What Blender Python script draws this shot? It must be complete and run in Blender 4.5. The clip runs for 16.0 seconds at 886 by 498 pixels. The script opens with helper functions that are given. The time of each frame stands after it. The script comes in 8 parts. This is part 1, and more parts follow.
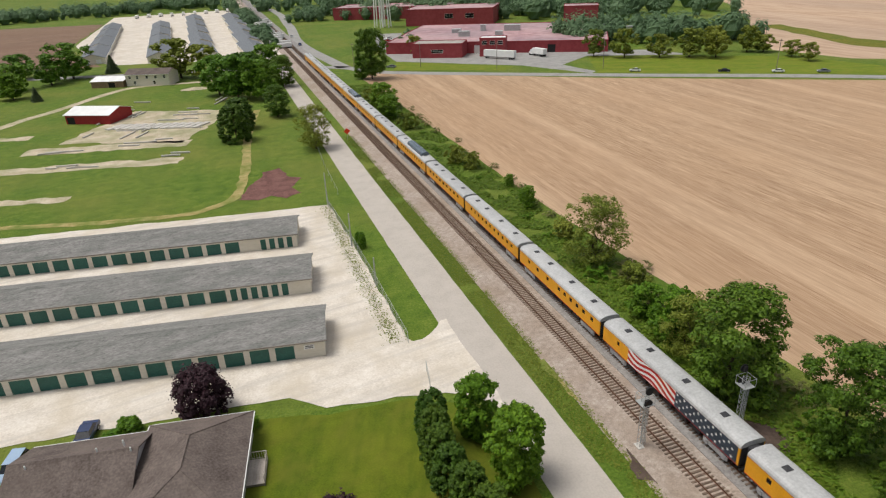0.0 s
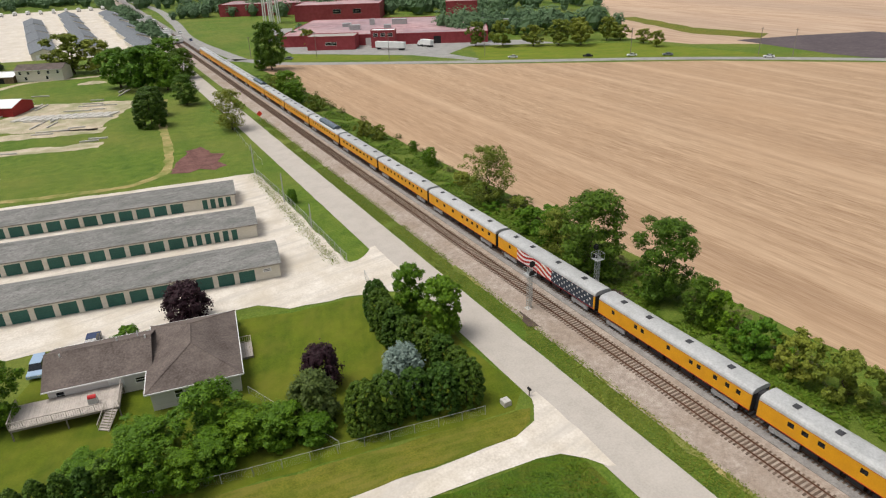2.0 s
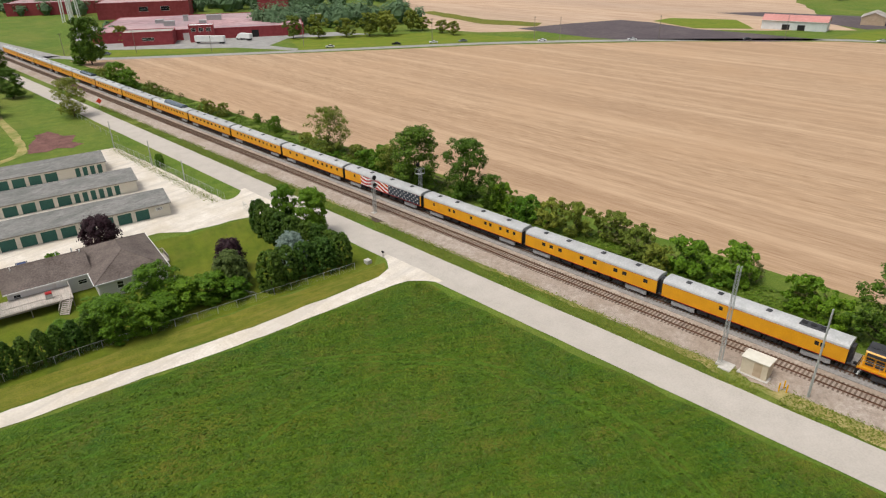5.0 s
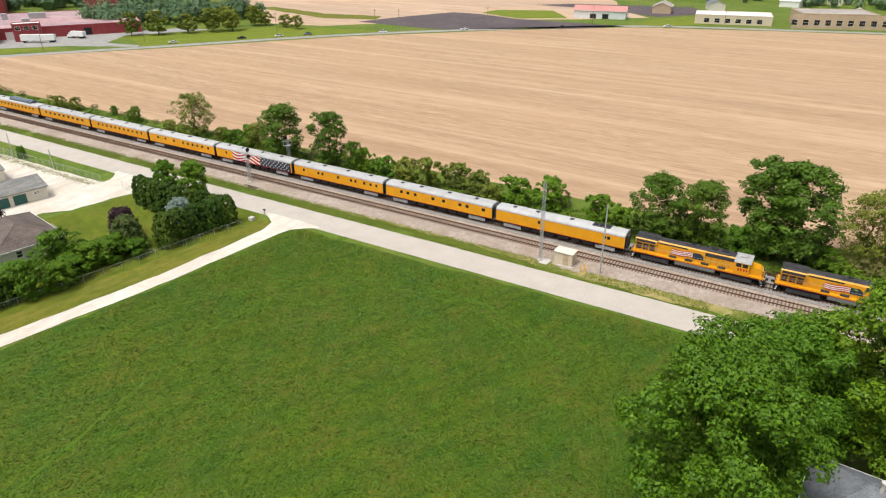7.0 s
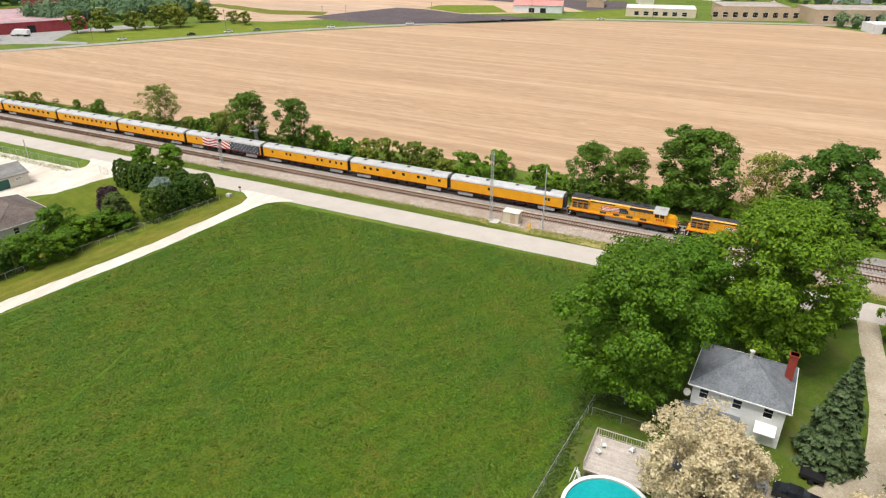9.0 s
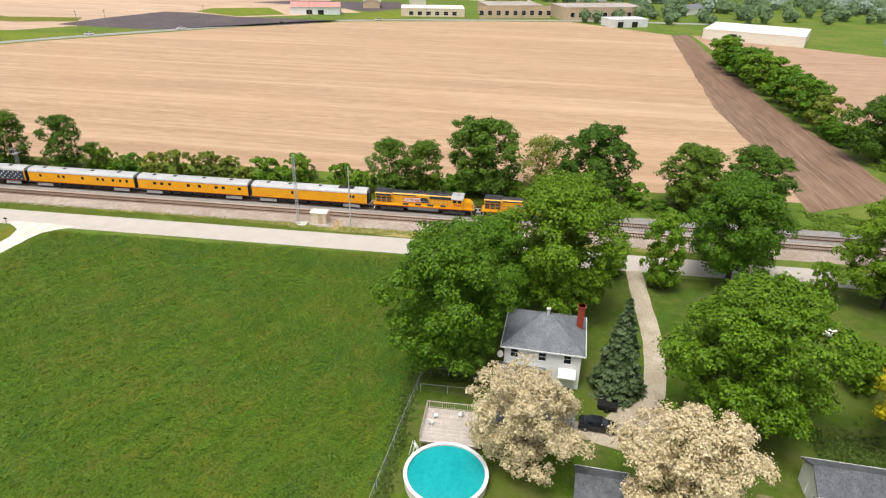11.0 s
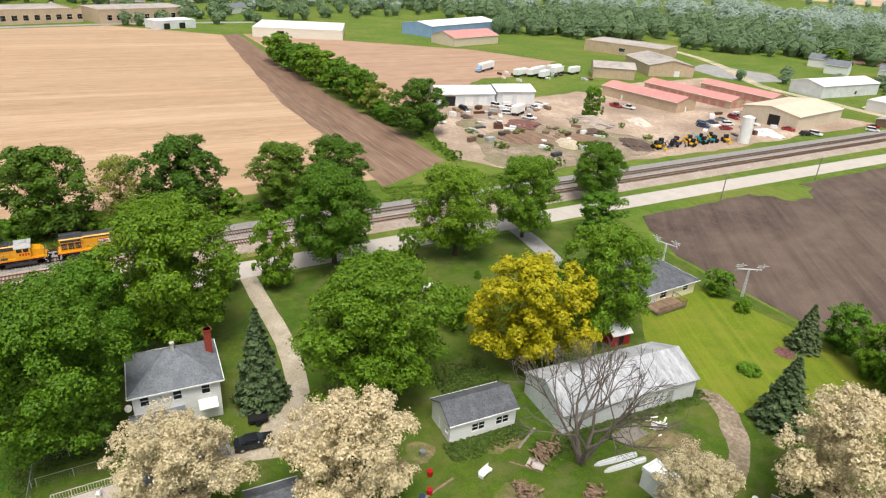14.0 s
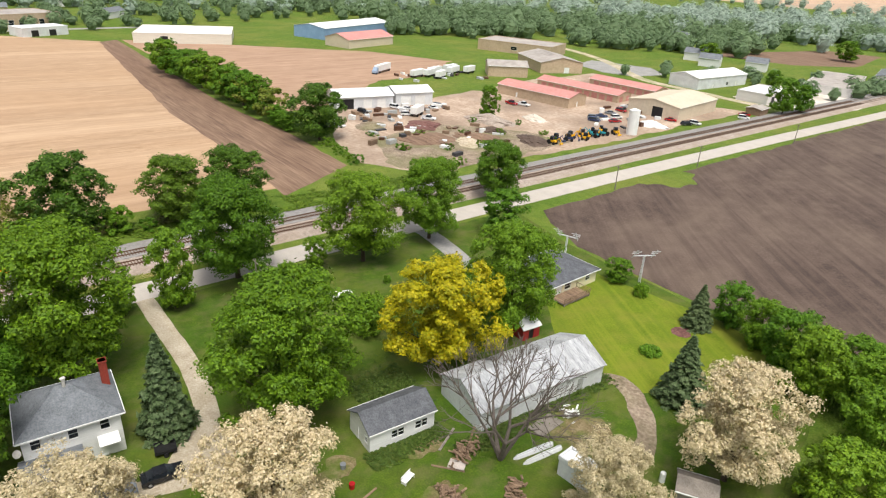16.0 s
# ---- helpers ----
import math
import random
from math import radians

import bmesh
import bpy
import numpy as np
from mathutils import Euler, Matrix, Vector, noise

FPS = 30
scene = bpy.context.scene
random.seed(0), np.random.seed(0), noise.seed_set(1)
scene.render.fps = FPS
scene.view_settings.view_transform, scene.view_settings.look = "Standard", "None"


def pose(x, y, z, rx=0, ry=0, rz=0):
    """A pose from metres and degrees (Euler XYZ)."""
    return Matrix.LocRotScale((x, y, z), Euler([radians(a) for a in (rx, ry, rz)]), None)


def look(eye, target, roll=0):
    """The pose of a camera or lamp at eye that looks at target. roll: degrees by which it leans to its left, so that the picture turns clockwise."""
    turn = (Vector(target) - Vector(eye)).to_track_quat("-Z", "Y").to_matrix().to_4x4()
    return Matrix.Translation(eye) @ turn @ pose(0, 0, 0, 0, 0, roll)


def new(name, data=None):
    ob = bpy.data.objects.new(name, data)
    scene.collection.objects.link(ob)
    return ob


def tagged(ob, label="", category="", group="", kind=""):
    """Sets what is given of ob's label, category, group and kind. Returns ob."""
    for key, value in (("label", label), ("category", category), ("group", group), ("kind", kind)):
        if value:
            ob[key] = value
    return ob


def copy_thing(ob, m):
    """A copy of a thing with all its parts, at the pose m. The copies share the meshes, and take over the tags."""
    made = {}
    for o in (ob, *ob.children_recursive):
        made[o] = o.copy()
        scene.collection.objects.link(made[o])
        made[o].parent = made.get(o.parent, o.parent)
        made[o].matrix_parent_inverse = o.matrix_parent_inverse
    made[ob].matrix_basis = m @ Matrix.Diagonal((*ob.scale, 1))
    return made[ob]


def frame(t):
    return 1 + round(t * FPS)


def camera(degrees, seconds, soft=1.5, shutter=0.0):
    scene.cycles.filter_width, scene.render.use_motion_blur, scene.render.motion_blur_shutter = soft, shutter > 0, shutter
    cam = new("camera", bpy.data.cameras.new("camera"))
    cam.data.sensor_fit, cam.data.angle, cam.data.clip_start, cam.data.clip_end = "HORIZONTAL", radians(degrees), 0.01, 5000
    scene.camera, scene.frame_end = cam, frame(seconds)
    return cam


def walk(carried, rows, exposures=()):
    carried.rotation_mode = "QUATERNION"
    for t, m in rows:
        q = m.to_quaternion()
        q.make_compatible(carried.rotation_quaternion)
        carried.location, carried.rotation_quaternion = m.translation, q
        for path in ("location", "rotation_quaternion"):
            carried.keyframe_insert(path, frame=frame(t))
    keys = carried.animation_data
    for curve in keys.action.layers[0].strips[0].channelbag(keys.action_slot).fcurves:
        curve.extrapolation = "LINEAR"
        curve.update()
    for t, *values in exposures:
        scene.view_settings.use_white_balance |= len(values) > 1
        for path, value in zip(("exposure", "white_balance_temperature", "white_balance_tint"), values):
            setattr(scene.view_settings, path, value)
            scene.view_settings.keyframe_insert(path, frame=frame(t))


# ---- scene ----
cam = camera(69.2, 16.0, soft=1.2)
METRES, EYE, TILT, LEAN, TURN = 113.37, 50.0, 0.0, 0.0, -17.9
ROWS = [
    (0.0, 0.0, 0.0, 0.0, -1.12, -25.0, 2.41),
    (0.5, -0.0124, -0.0584, 0.0003, -3.42, -25.1, 2.28),
    (1.0, -0.0263, -0.1151, 0.0008, -6.31, -25.26, 2.13),
    (1.5, -0.0424, -0.1716, 0.0016, -9.25, -25.4, 1.91),
    (2.0, -0.0595, -0.2282, 0.0027, -11.08, -25.49, 1.82),
    (2.5, -0.0786, -0.2838, 0.0037, -13.1, -25.57, 1.7),
    (3.0, -0.0976, -0.3411, 0.0061, -16.43, -25.75, 1.58),
    (5.5, -0.228, -0.5856, 0.0089, -31.81, -25.97, 0.56),
    (6.0, -0.2576, -0.6279, 0.0102, -36.97, -26.13, 0.3),
    (6.5, -0.2909, -0.6714, 0.0116, -39.33, -26.18, 0.26),
    (7.0, -0.3273, -0.7124, 0.0135, -40.86, -26.24, 0.21),
    (7.5, -0.3648, -0.7508, 0.016, -41.7, -26.33, 0.21),
    (8.0, -0.3983, -0.7822, 0.0188, -42.24, -26.4, 0.22),
    (10.5, -0.4681, -0.8195, 0.0275, -58.02, -26.48, -0.6),
    (11.0, -0.4707, -0.8185, 0.0285, -64.31, -26.32, -1.0),
    (11.5, -0.4683, -0.8155, 0.0295, -72.88, -26.23, -1.56),
    (12.0, -0.4684, -0.8144, 0.0323, -80.22, -26.08, -2.05),
    (12.5, -0.4661, -0.8135, 0.0339, -87.56, -25.87, -2.47),
    (13.0, -0.4654, -0.8133, 0.0356, -93.85, -25.6, -2.79),
    (13.5, -0.4652, -0.8141, 0.0375, -98.33, -25.37, -2.93),
    (14.0, -0.4647, -0.8143, 0.0391, -101.12, -25.22, -2.95),
    (14.5, -0.4644, -0.8148, 0.0404, -103.21, -25.08, -2.94),
    (15.0, -0.4629, -0.8154, 0.0416, -105.72, -24.96, -2.94),
    (15.5, -0.462, -0.8157, 0.0427, -108.11, -24.85, -2.97),
    (16.0, -0.4613, -0.8164, 0.0439, -110.09, -24.75, -2.94),
]
walk(cam, [(t, pose(0, 0, EYE, TILT, LEAN, TURN) @ pose(METRES * x, METRES * y, METRES * z, 90 + pitch, roll, yaw)) for t, x, y, z, yaw, pitch, roll in ROWS],
     exposures=[(0.0, -0.18), (2.5, -0.06), (5.5, 0.02), (6.5, 0.24), (8.0, 0.36), (11.0, 0.42), (16.0, 0.42)])

from mathutils.geometry import tessellate_polygon

# ---- world and light: a bright overcast afternoon ----
world = bpy.data.worlds.new("overcast_sky")
scene.world = world
world.use_nodes = True
wn, wl = world.node_tree.nodes, world.node_tree.links
sky = wn.new("ShaderNodeTexSky")
sky.sky_type, sky.sun_disc = "NISHITA", False
sky.sun_elevation, sky.sun_rotation = radians(68), radians(292)
sky.air_density, sky.dust_density = 1.0, 4.0
veil = wn.new("ShaderNodeHueSaturation")
veil.inputs["Saturation"].default_value = 0.35
wl.new(sky.outputs[0], veil.inputs["Color"])
wl.new(veil.outputs[0], wn["Background"].inputs["Color"])
wn["Background"].inputs["Strength"].default_value = 0.135
sun = new("sun", bpy.data.lights.new("sun", "SUN"))
sun.data.energy, sun.data.angle, sun.data.color = 2.1, radians(26), (1.0, 0.96, 0.9)
sun.matrix_basis = look((0, 0, 300), (34, -13.6, 210))
scene.view_settings.exposure = 0.0


# ---- materials ----
def srgb(r, g, b):
    return tuple(((c / 255 + 0.055) / 1.055) ** 2.4 if c > 10 else c / 3294 for c in (r, g, b)) + (1,)


def material(name, stops, scale=1.0, rough=0.8, metal=0.0, bump=0.0, bump_scale=None, fine=8.0, stretch=(1, 1, 1), turn=0.0, world_space=True, vary=0.0, patch=0.0, patch_tint=None, patch_scale=0.03, streaks=()):
    """A surface whose colour runs over the stops by noise at two scales, with relief, piece to piece variation and broad patches."""
    m = bpy.data.materials.new(name)
    m.use_nodes = True
    n, l = m.node_tree.nodes, m.node_tree.links
    b = n["Principled BSDF"]
    b.inputs["Roughness"].default_value, b.inputs["Metallic"].default_value = rough, metal
    b.inputs["Specular IOR Level"].default_value = 0.3 if rough > 0.5 else 0.5
    if world_space:
        co = n.new("ShaderNodeNewGeometry").outputs["Position"]
    else:
        co = n.new("ShaderNodeTexCoord").outputs["Object"]
    mp = n.new("ShaderNodeMapping")
    mp.inputs["Scale"].default_value, mp.inputs["Rotation"].default_value = stretch, (0, 0, radians(turn))
    l.new(co, mp.inputs["Vector"])
    a = n.new("ShaderNodeTexNoise")
    a.inputs["Scale"].default_value, a.inputs["Detail"].default_value, a.inputs["Roughness"].default_value = scale, 6, 0.65
    l.new(mp.outputs[0], a.inputs["Vector"])
    f = n.new("ShaderNodeTexNoise")
    f.inputs["Scale"].default_value, f.inputs["Detail"].default_value = scale * fine, 4
    l.new(mp.outputs[0], f.inputs["Vector"])
    mixf = n.new("ShaderNodeMath")
    mixf.operation = "MULTIPLY_ADD"
    mixf.inputs[1].default_value = 0.45
    l.new(f.outputs["Fac"], mixf.inputs[0])
    half = n.new("ShaderNodeMath")
    half.operation = "MULTIPLY"
    half.inputs[1].default_value = 0.55
    l.new(a.outputs["Fac"], half.inputs[0])
    l.new(half.outputs[0], mixf.inputs[2])
    r = n.new("ShaderNodeValToRGB")
    lo, hi = 0.36, 0.64
    el = r.color_ramp.elements
    while len(el) < len(stops):
        el.new(0.5)
    for i, c in enumerate(stops):
        el[i].position = lo + (hi - lo) * i / max(1, len(stops) - 1)
        el[i].color = c
    l.new(mixf.outputs[0], r.inputs["Fac"])
    out = r.outputs["Color"]
    if patch_tint:
        p = n.new("ShaderNodeTexNoise")
        p.inputs["Scale"].default_value, p.inputs["Detail"].default_value = patch_scale, 5
        l.new(mp.outputs[0], p.inputs["Vector"])
        pr = n.new("ShaderNodeMapRange")
        pr.inputs["From Min"].default_value, pr.inputs["From Max"].default_value = 0.42, 0.66
        pr.inputs["To Max"].default_value = patch
        l.new(p.outputs["Fac"], pr.inputs["Value"])
        mx = n.new("ShaderNodeMix")
        mx.data_type = "RGBA"
        l.new(pr.outputs[0], mx.inputs["Factor"])
        l.new(out, mx.inputs["A"])
        mx.inputs["B"].default_value = patch_tint
        out = mx.outputs["Result"]
    for heading, tint, amount, wide, long in streaks:
        turned = n.new("ShaderNodeMapping")
        turned.inputs["Rotation"].default_value = (0, 0, radians(heading))
        l.new(co, turned.inputs["Vector"])
        drawn = n.new("ShaderNodeMapping")
        drawn.inputs["Scale"].default_value = (1 / wide, 1 / long, 1)
        l.new(turned.outputs[0], drawn.inputs["Vector"])
        sn = n.new("ShaderNodeTexNoise")
        sn.inputs["Scale"].default_value, sn.inputs["Detail"].default_value, sn.inputs["Roughness"].default_value = 1.0, 4, 0.6
        l.new(drawn.outputs[0], sn.inputs["Vector"])
        sr = n.new("ShaderNodeMapRange")
        sr.inputs["From Min"].default_value, sr.inputs["From Max"].default_value = 0.46, 0.68
        sr.inputs["To Max"].default_value = amount
        l.new(sn.outputs["Fac"], sr.inputs["Value"])
        sx = n.new("ShaderNodeMix")
        sx.data_type = "RGBA"
        l.new(sr.outputs[0], sx.inputs["Factor"])
        l.new(out, sx.inputs["A"])
        sx.inputs["B"].default_value = tint
        out = sx.outputs["Result"]
    if vary:
        oi = n.new("ShaderNodeObjectInfo")
        vr = n.new("ShaderNodeMapRange")
        vr.inputs["To Min"].default_value, vr.inputs["To Max"].default_value = 1 - vary, 1 + vary
        l.new(oi.outputs["Random"], vr.inputs["Value"])
        hs = n.new("ShaderNodeHueSaturation")
        l.new(vr.outputs[0], hs.inputs["Value"])
        l.new(out, hs.inputs["Color"])
        out = hs.outputs["Color"]
    l.new(out, b.inputs["Base Color"])
    if bump:
        bp = n.new("ShaderNodeBump")
        bp.inputs["Strength"].default_value, bp.inputs["Distance"].default_value = min(1, bump), bump_scale or 0.1
        l.new(f.outputs["Fac"], bp.inputs["Height"])
        l.new(bp.outputs[0], b.inputs["Normal"])
    return m


def foliage(name, dark, light, tip=None, through_light=0.08, hue_vary=0.02):
    """Leaves: each leaf its own tone, each plant slightly its own hue, some light passing through."""
    m = bpy.data.materials.new(name)
    m.use_nodes = True
    n, l = m.node_tree.nodes, m.node_tree.links
    n.remove(n["Principled BSDF"])
    geo = n.new("ShaderNodeNewGeometry")
    r = n.new("ShaderNodeValToRGB")
    stops = [dark, light] + ([tip] if tip else [])
    el = r.color_ramp.elements
    while len(el) < len(stops):
        el.new(0.5)
    for i, c in enumerate(stops):
        el[i].position, el[i].color = i / (len(stops) - 1), c
    calm = n.new("ShaderNodeMapRange")
    calm.inputs["To Min"].default_value, calm.inputs["To Max"].default_value = 0.22, 0.72
    l.new(geo.outputs["Random Per Island"], calm.inputs["Value"])
    l.new(calm.outputs[0], r.inputs["Fac"])
    oi = n.new("ShaderNodeObjectInfo")
    hr = n.new("ShaderNodeMapRange")
    hr.inputs["To Min"].default_value, hr.inputs["To Max"].default_value = 0.5 - hue_vary, 0.5 + hue_vary
    l.new(oi.outputs["Random"], hr.inputs["Value"])
    vr = n.new("ShaderNodeMapRange")
    vr.inputs["To Min"].default_value, vr.inputs["To Max"].default_value = 1.15, 0.85
    l.new(oi.outputs["Random"], vr.inputs["Value"])
    hs = n.new("ShaderNodeHueSaturation")
    l.new(hr.outputs[0], hs.inputs["Hue"])
    l.new(vr.outputs[0], hs.inputs["Value"])
    l.new(r.outputs[0], hs.inputs["Color"])
    d = n.new("ShaderNodeBsdfPrincipled")
    d.inputs["Roughness"].default_value = 0.6
    d.inputs["Specular IOR Level"].default_value = 0.25
    t = n.new("ShaderNodeBsdfTranslucent")
    l.new(hs.outputs[0], d.inputs["Base Color"])
    l.new(hs.outputs[0], t.inputs["Color"])
    mx = n.new("ShaderNodeMixShader")
    mx.inputs["Fac"].default_value = through_light
    l.new(d.outputs[0], mx.inputs[1])
    l.new(t.outputs[0], mx.inputs[2])
    l.new(mx.outputs[0], n["Material Output"].inputs["Surface"])
    return m


GRASS = material("rough_grass", [srgb(62, 88, 20), srgb(88, 112, 30), srgb(114, 128, 48)], 0.35, 0.95, bump=0.9, bump_scale=0.25, fine=9, patch=0.6, patch_tint=srgb(120, 122, 54), patch_scale=0.035, streaks=((0, srgb(74, 100, 26), 0.5, 9, 30),))
HAY = material("tall_hay_grass", [srgb(48, 77, 2), srgb(66, 94, 6), srgb(90, 112, 12)], 0.5, 0.95, bump=1.0, bump_scale=0.5, fine=6, patch=0.6, patch_tint=srgb(92, 104, 14), patch_scale=0.045, streaks=((-58, srgb(46, 78, 10), 0.75, 1.3, 12), (-66, srgb(96, 102, 20), 0.65, 2.0, 18), (30, srgb(46, 86, 28), 0.6, 14, 18), (75, srgb(106, 98, 34), 0.5, 5, 7), (-60, srgb(72, 112, 14), 0.5, 0.6, 4)))
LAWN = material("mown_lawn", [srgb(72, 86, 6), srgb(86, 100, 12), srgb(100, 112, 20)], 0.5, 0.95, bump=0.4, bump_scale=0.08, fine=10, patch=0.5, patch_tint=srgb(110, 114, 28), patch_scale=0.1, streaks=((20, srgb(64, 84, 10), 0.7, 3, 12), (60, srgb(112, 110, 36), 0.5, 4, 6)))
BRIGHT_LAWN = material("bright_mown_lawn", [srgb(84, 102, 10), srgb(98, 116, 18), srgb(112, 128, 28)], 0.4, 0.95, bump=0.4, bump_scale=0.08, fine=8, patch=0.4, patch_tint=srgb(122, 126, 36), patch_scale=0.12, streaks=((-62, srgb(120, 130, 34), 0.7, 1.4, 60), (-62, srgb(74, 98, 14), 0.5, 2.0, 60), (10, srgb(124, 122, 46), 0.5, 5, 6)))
# farm lawn: tree shade is put into the grass colour, so it is darker
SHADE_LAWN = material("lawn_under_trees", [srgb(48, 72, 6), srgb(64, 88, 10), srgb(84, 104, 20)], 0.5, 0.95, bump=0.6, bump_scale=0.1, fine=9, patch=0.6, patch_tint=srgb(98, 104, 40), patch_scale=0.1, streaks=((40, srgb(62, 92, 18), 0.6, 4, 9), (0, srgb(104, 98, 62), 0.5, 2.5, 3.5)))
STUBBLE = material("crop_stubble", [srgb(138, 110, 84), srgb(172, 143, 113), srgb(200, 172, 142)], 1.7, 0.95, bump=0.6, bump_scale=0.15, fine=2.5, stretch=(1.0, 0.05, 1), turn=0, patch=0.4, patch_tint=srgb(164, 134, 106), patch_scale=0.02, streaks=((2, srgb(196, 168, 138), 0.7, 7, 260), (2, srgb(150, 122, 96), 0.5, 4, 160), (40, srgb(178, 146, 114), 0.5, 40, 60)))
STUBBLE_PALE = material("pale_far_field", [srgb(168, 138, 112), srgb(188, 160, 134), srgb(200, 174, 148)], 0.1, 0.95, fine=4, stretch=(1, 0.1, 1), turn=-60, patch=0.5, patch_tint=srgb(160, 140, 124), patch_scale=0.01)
TILLED = material("tilled_soil", [srgb(100, 80, 66), srgb(124, 100, 82), srgb(146, 122, 102)], 0.5, 0.95, bump=0.8, bump_scale=0.2, fine=4, stretch=(0.05, 1, 1), turn=2, patch=0.4, patch_tint=srgb(116, 88, 70), patch_scale=0.05)
BROWN_FIELD = material("dry_brown_field", [srgb(146, 116, 94), srgb(166, 136, 112), srgb(184, 154, 130)], 0.2, 0.95, fine=5, stretch=(1, 0.12, 1), turn=-30, patch=0.5, patch_tint=srgb(150, 122, 100), patch_scale=0.02)
FLATTENED = material("flattened_grass", [srgb(58, 88, 10), srgb(70, 98, 16), srgb(82, 108, 24)], 0.6, 0.95, bump=0.5, bump_scale=0.1, fine=6)
OLIVE_GRASS = material("olive_dry_grass", [srgb(84, 90, 18), srgb(104, 106, 28), srgb(122, 118, 40)], 0.6, 0.95, bump=0.6, bump_scale=0.1, fine=8, patch=0.6, patch_tint=srgb(76, 96, 20), patch_scale=0.1, streaks=((8, srgb(126, 116, 52), 0.6, 6, 1.2),))
DARK_SOIL = material("dark_bare_soil", [srgb(64, 52, 46), srgb(82, 68, 60), srgb(100, 85, 75)], 0.25, 0.95, bump=0.6, bump_scale=0.15, fine=9, patch=0.5, patch_tint=srgb(112, 96, 84), patch_scale=0.03, streaks=((-50, srgb(60, 48, 43), 0.7, 3, 60), (-50, srgb(108, 92, 80), 0.5, 2, 45), (-10, srgb(120, 104, 90), 0.4, 12, 26)))
BLACK_SOIL = material("black_ploughed_soil", [srgb(76, 68, 70), srgb(88, 78, 80), srgb(100, 90, 90)], 0.05, 0.95, fine=9)
ASPHALT = material("bleached_asphalt", [srgb(172, 164, 154), srgb(182, 174, 164), srgb(190, 182, 172)], 0.3, 0.9, bump=0.3, bump_scale=0.02, fine=14, patch=0.3, patch_tint=srgb(176, 167, 157), patch_scale=0.05)
GREY_ROAD = material("grey_asphalt", [srgb(132, 130, 126), srgb(150, 148, 144), srgb(164, 162, 156)], 0.2, 0.9, fine=10)
GRAVEL = material("white_crushed_stone", [srgb(196, 186, 172), srgb(214, 205, 192), srgb(227, 220, 209)], 0.3, 0.95, bump=0.5, bump_scale=0.05, fine=12, patch=0.5, patch_tint=srgb(196, 186, 170), patch_scale=0.07, streaks=((80, srgb(184, 176, 166), 0.7, 1.6, 34), (0, srgb(188, 174, 150), 0.45, 6, 9)))
DRIVE = material("worn_gravel_drive", [srgb(150, 138, 116), srgb(176, 164, 144), srgb(198, 188, 170)], 0.5, 0.95, bump=0.5, bump_scale=0.05, fine=9, patch=0.45, patch_tint=srgb(132, 120, 90), patch_scale=0.25)
EARTH = material("trampled_earth", [srgb(92, 82, 54), srgb(118, 104, 74), srgb(146, 130, 102)], 0.6, 0.95, bump=0.7, bump_scale=0.08, fine=7, patch=0.9, patch_tint=srgb(78, 98, 26), patch_scale=0.35)
YARD = material("dusty_yard_ground", [srgb(148, 126, 106), srgb(176, 154, 134), srgb(200, 182, 162)], 0.09, 0.95, bump=0.5, bump_scale=0.2, fine=9, patch=0.8, patch_tint=srgb(132, 114, 98), patch_scale=0.04)
CHURNED = material("churned_yard_soil", [srgb(112, 98, 82), srgb(142, 126, 108), srgb(172, 156, 136)], 0.25, 0.95, bump=0.9, bump_scale=0.3, fine=8, patch=0.8, patch_tint=srgb(112, 112, 72), patch_scale=0.08)
BALLAST = material("limestone_ballast", [srgb(138, 126, 114), srgb(164, 150, 138), srgb(188, 176, 162)], 1.4, 0.95, bump=0.9, bump_scale=0.08, fine=5, patch=0.5, patch_tint=srgb(140, 122, 104), patch_scale=0.15)
BALLAST_NEW = material("grey_fresh_ballast", [srgb(118, 114, 112), srgb(142, 138, 134), srgb(160, 156, 150)], 1.4, 0.95, bump=0.9, bump_scale=0.08, fine=5)
DRYGRASS = material("dry_verge_grass", [srgb(132, 124, 66), srgb(158, 144, 92), srgb(176, 160, 112)], 0.5, 0.95, bump=0.8, bump_scale=0.15, fine=6, patch=0.8, patch_tint=srgb(94, 118, 36), patch_scale=0.2)
TIE = material("creosoted_tie", [srgb(82, 68, 58), srgb(106, 90, 76), srgb(126, 110, 96)], 2.0, 0.9, vary=0.2)
RAIL = material("rusty_rail", [srgb(92, 64, 48), srgb(114, 84, 66)], 3, 0.5, 0.6)
YELLOW = material("armour_yellow_paint", [srgb(216, 150, 18), srgb(228, 162, 26)], 0.6, 0.35, vary=0.03, patch=0.35, patch_tint=srgb(198, 138, 30), patch_scale=0.5)
CARGREY = material("harbor_grey_paint", [srgb(132, 134, 136), srgb(150, 152, 154)], 0.6, 0.4)
ROOFGREY = material("pale_grey_car_roof", [srgb(160, 160, 158), srgb(186, 186, 184)], 0.5, 0.45, vary=0.08)
DARKGREY = material("sooty_dark_grey", [srgb(48, 48, 50), srgb(70, 70, 72)], 0.8, 0.6)
BLACKSTEEL = material("black_underframe_steel", [srgb(26, 26, 28), srgb(44, 42, 42)], 1.0, 0.6)
SKYBLUE = material("pale_blue_metal", [srgb(120, 150, 184), srgb(140, 168, 200)], 0.2, 0.5)
SILVER = material("silver_truck_paint", [srgb(140, 140, 140), srgb(184, 184, 184)], 1.0, 0.45, 0.3)
REDPAINT = material("red_paint", [srgb(176, 28, 30), srgb(196, 40, 38)], 1.0, 0.4)
WHITEPAINT = material("white_paint", [srgb(222, 222, 218), srgb(236, 236, 232)], 0.6, 0.5)
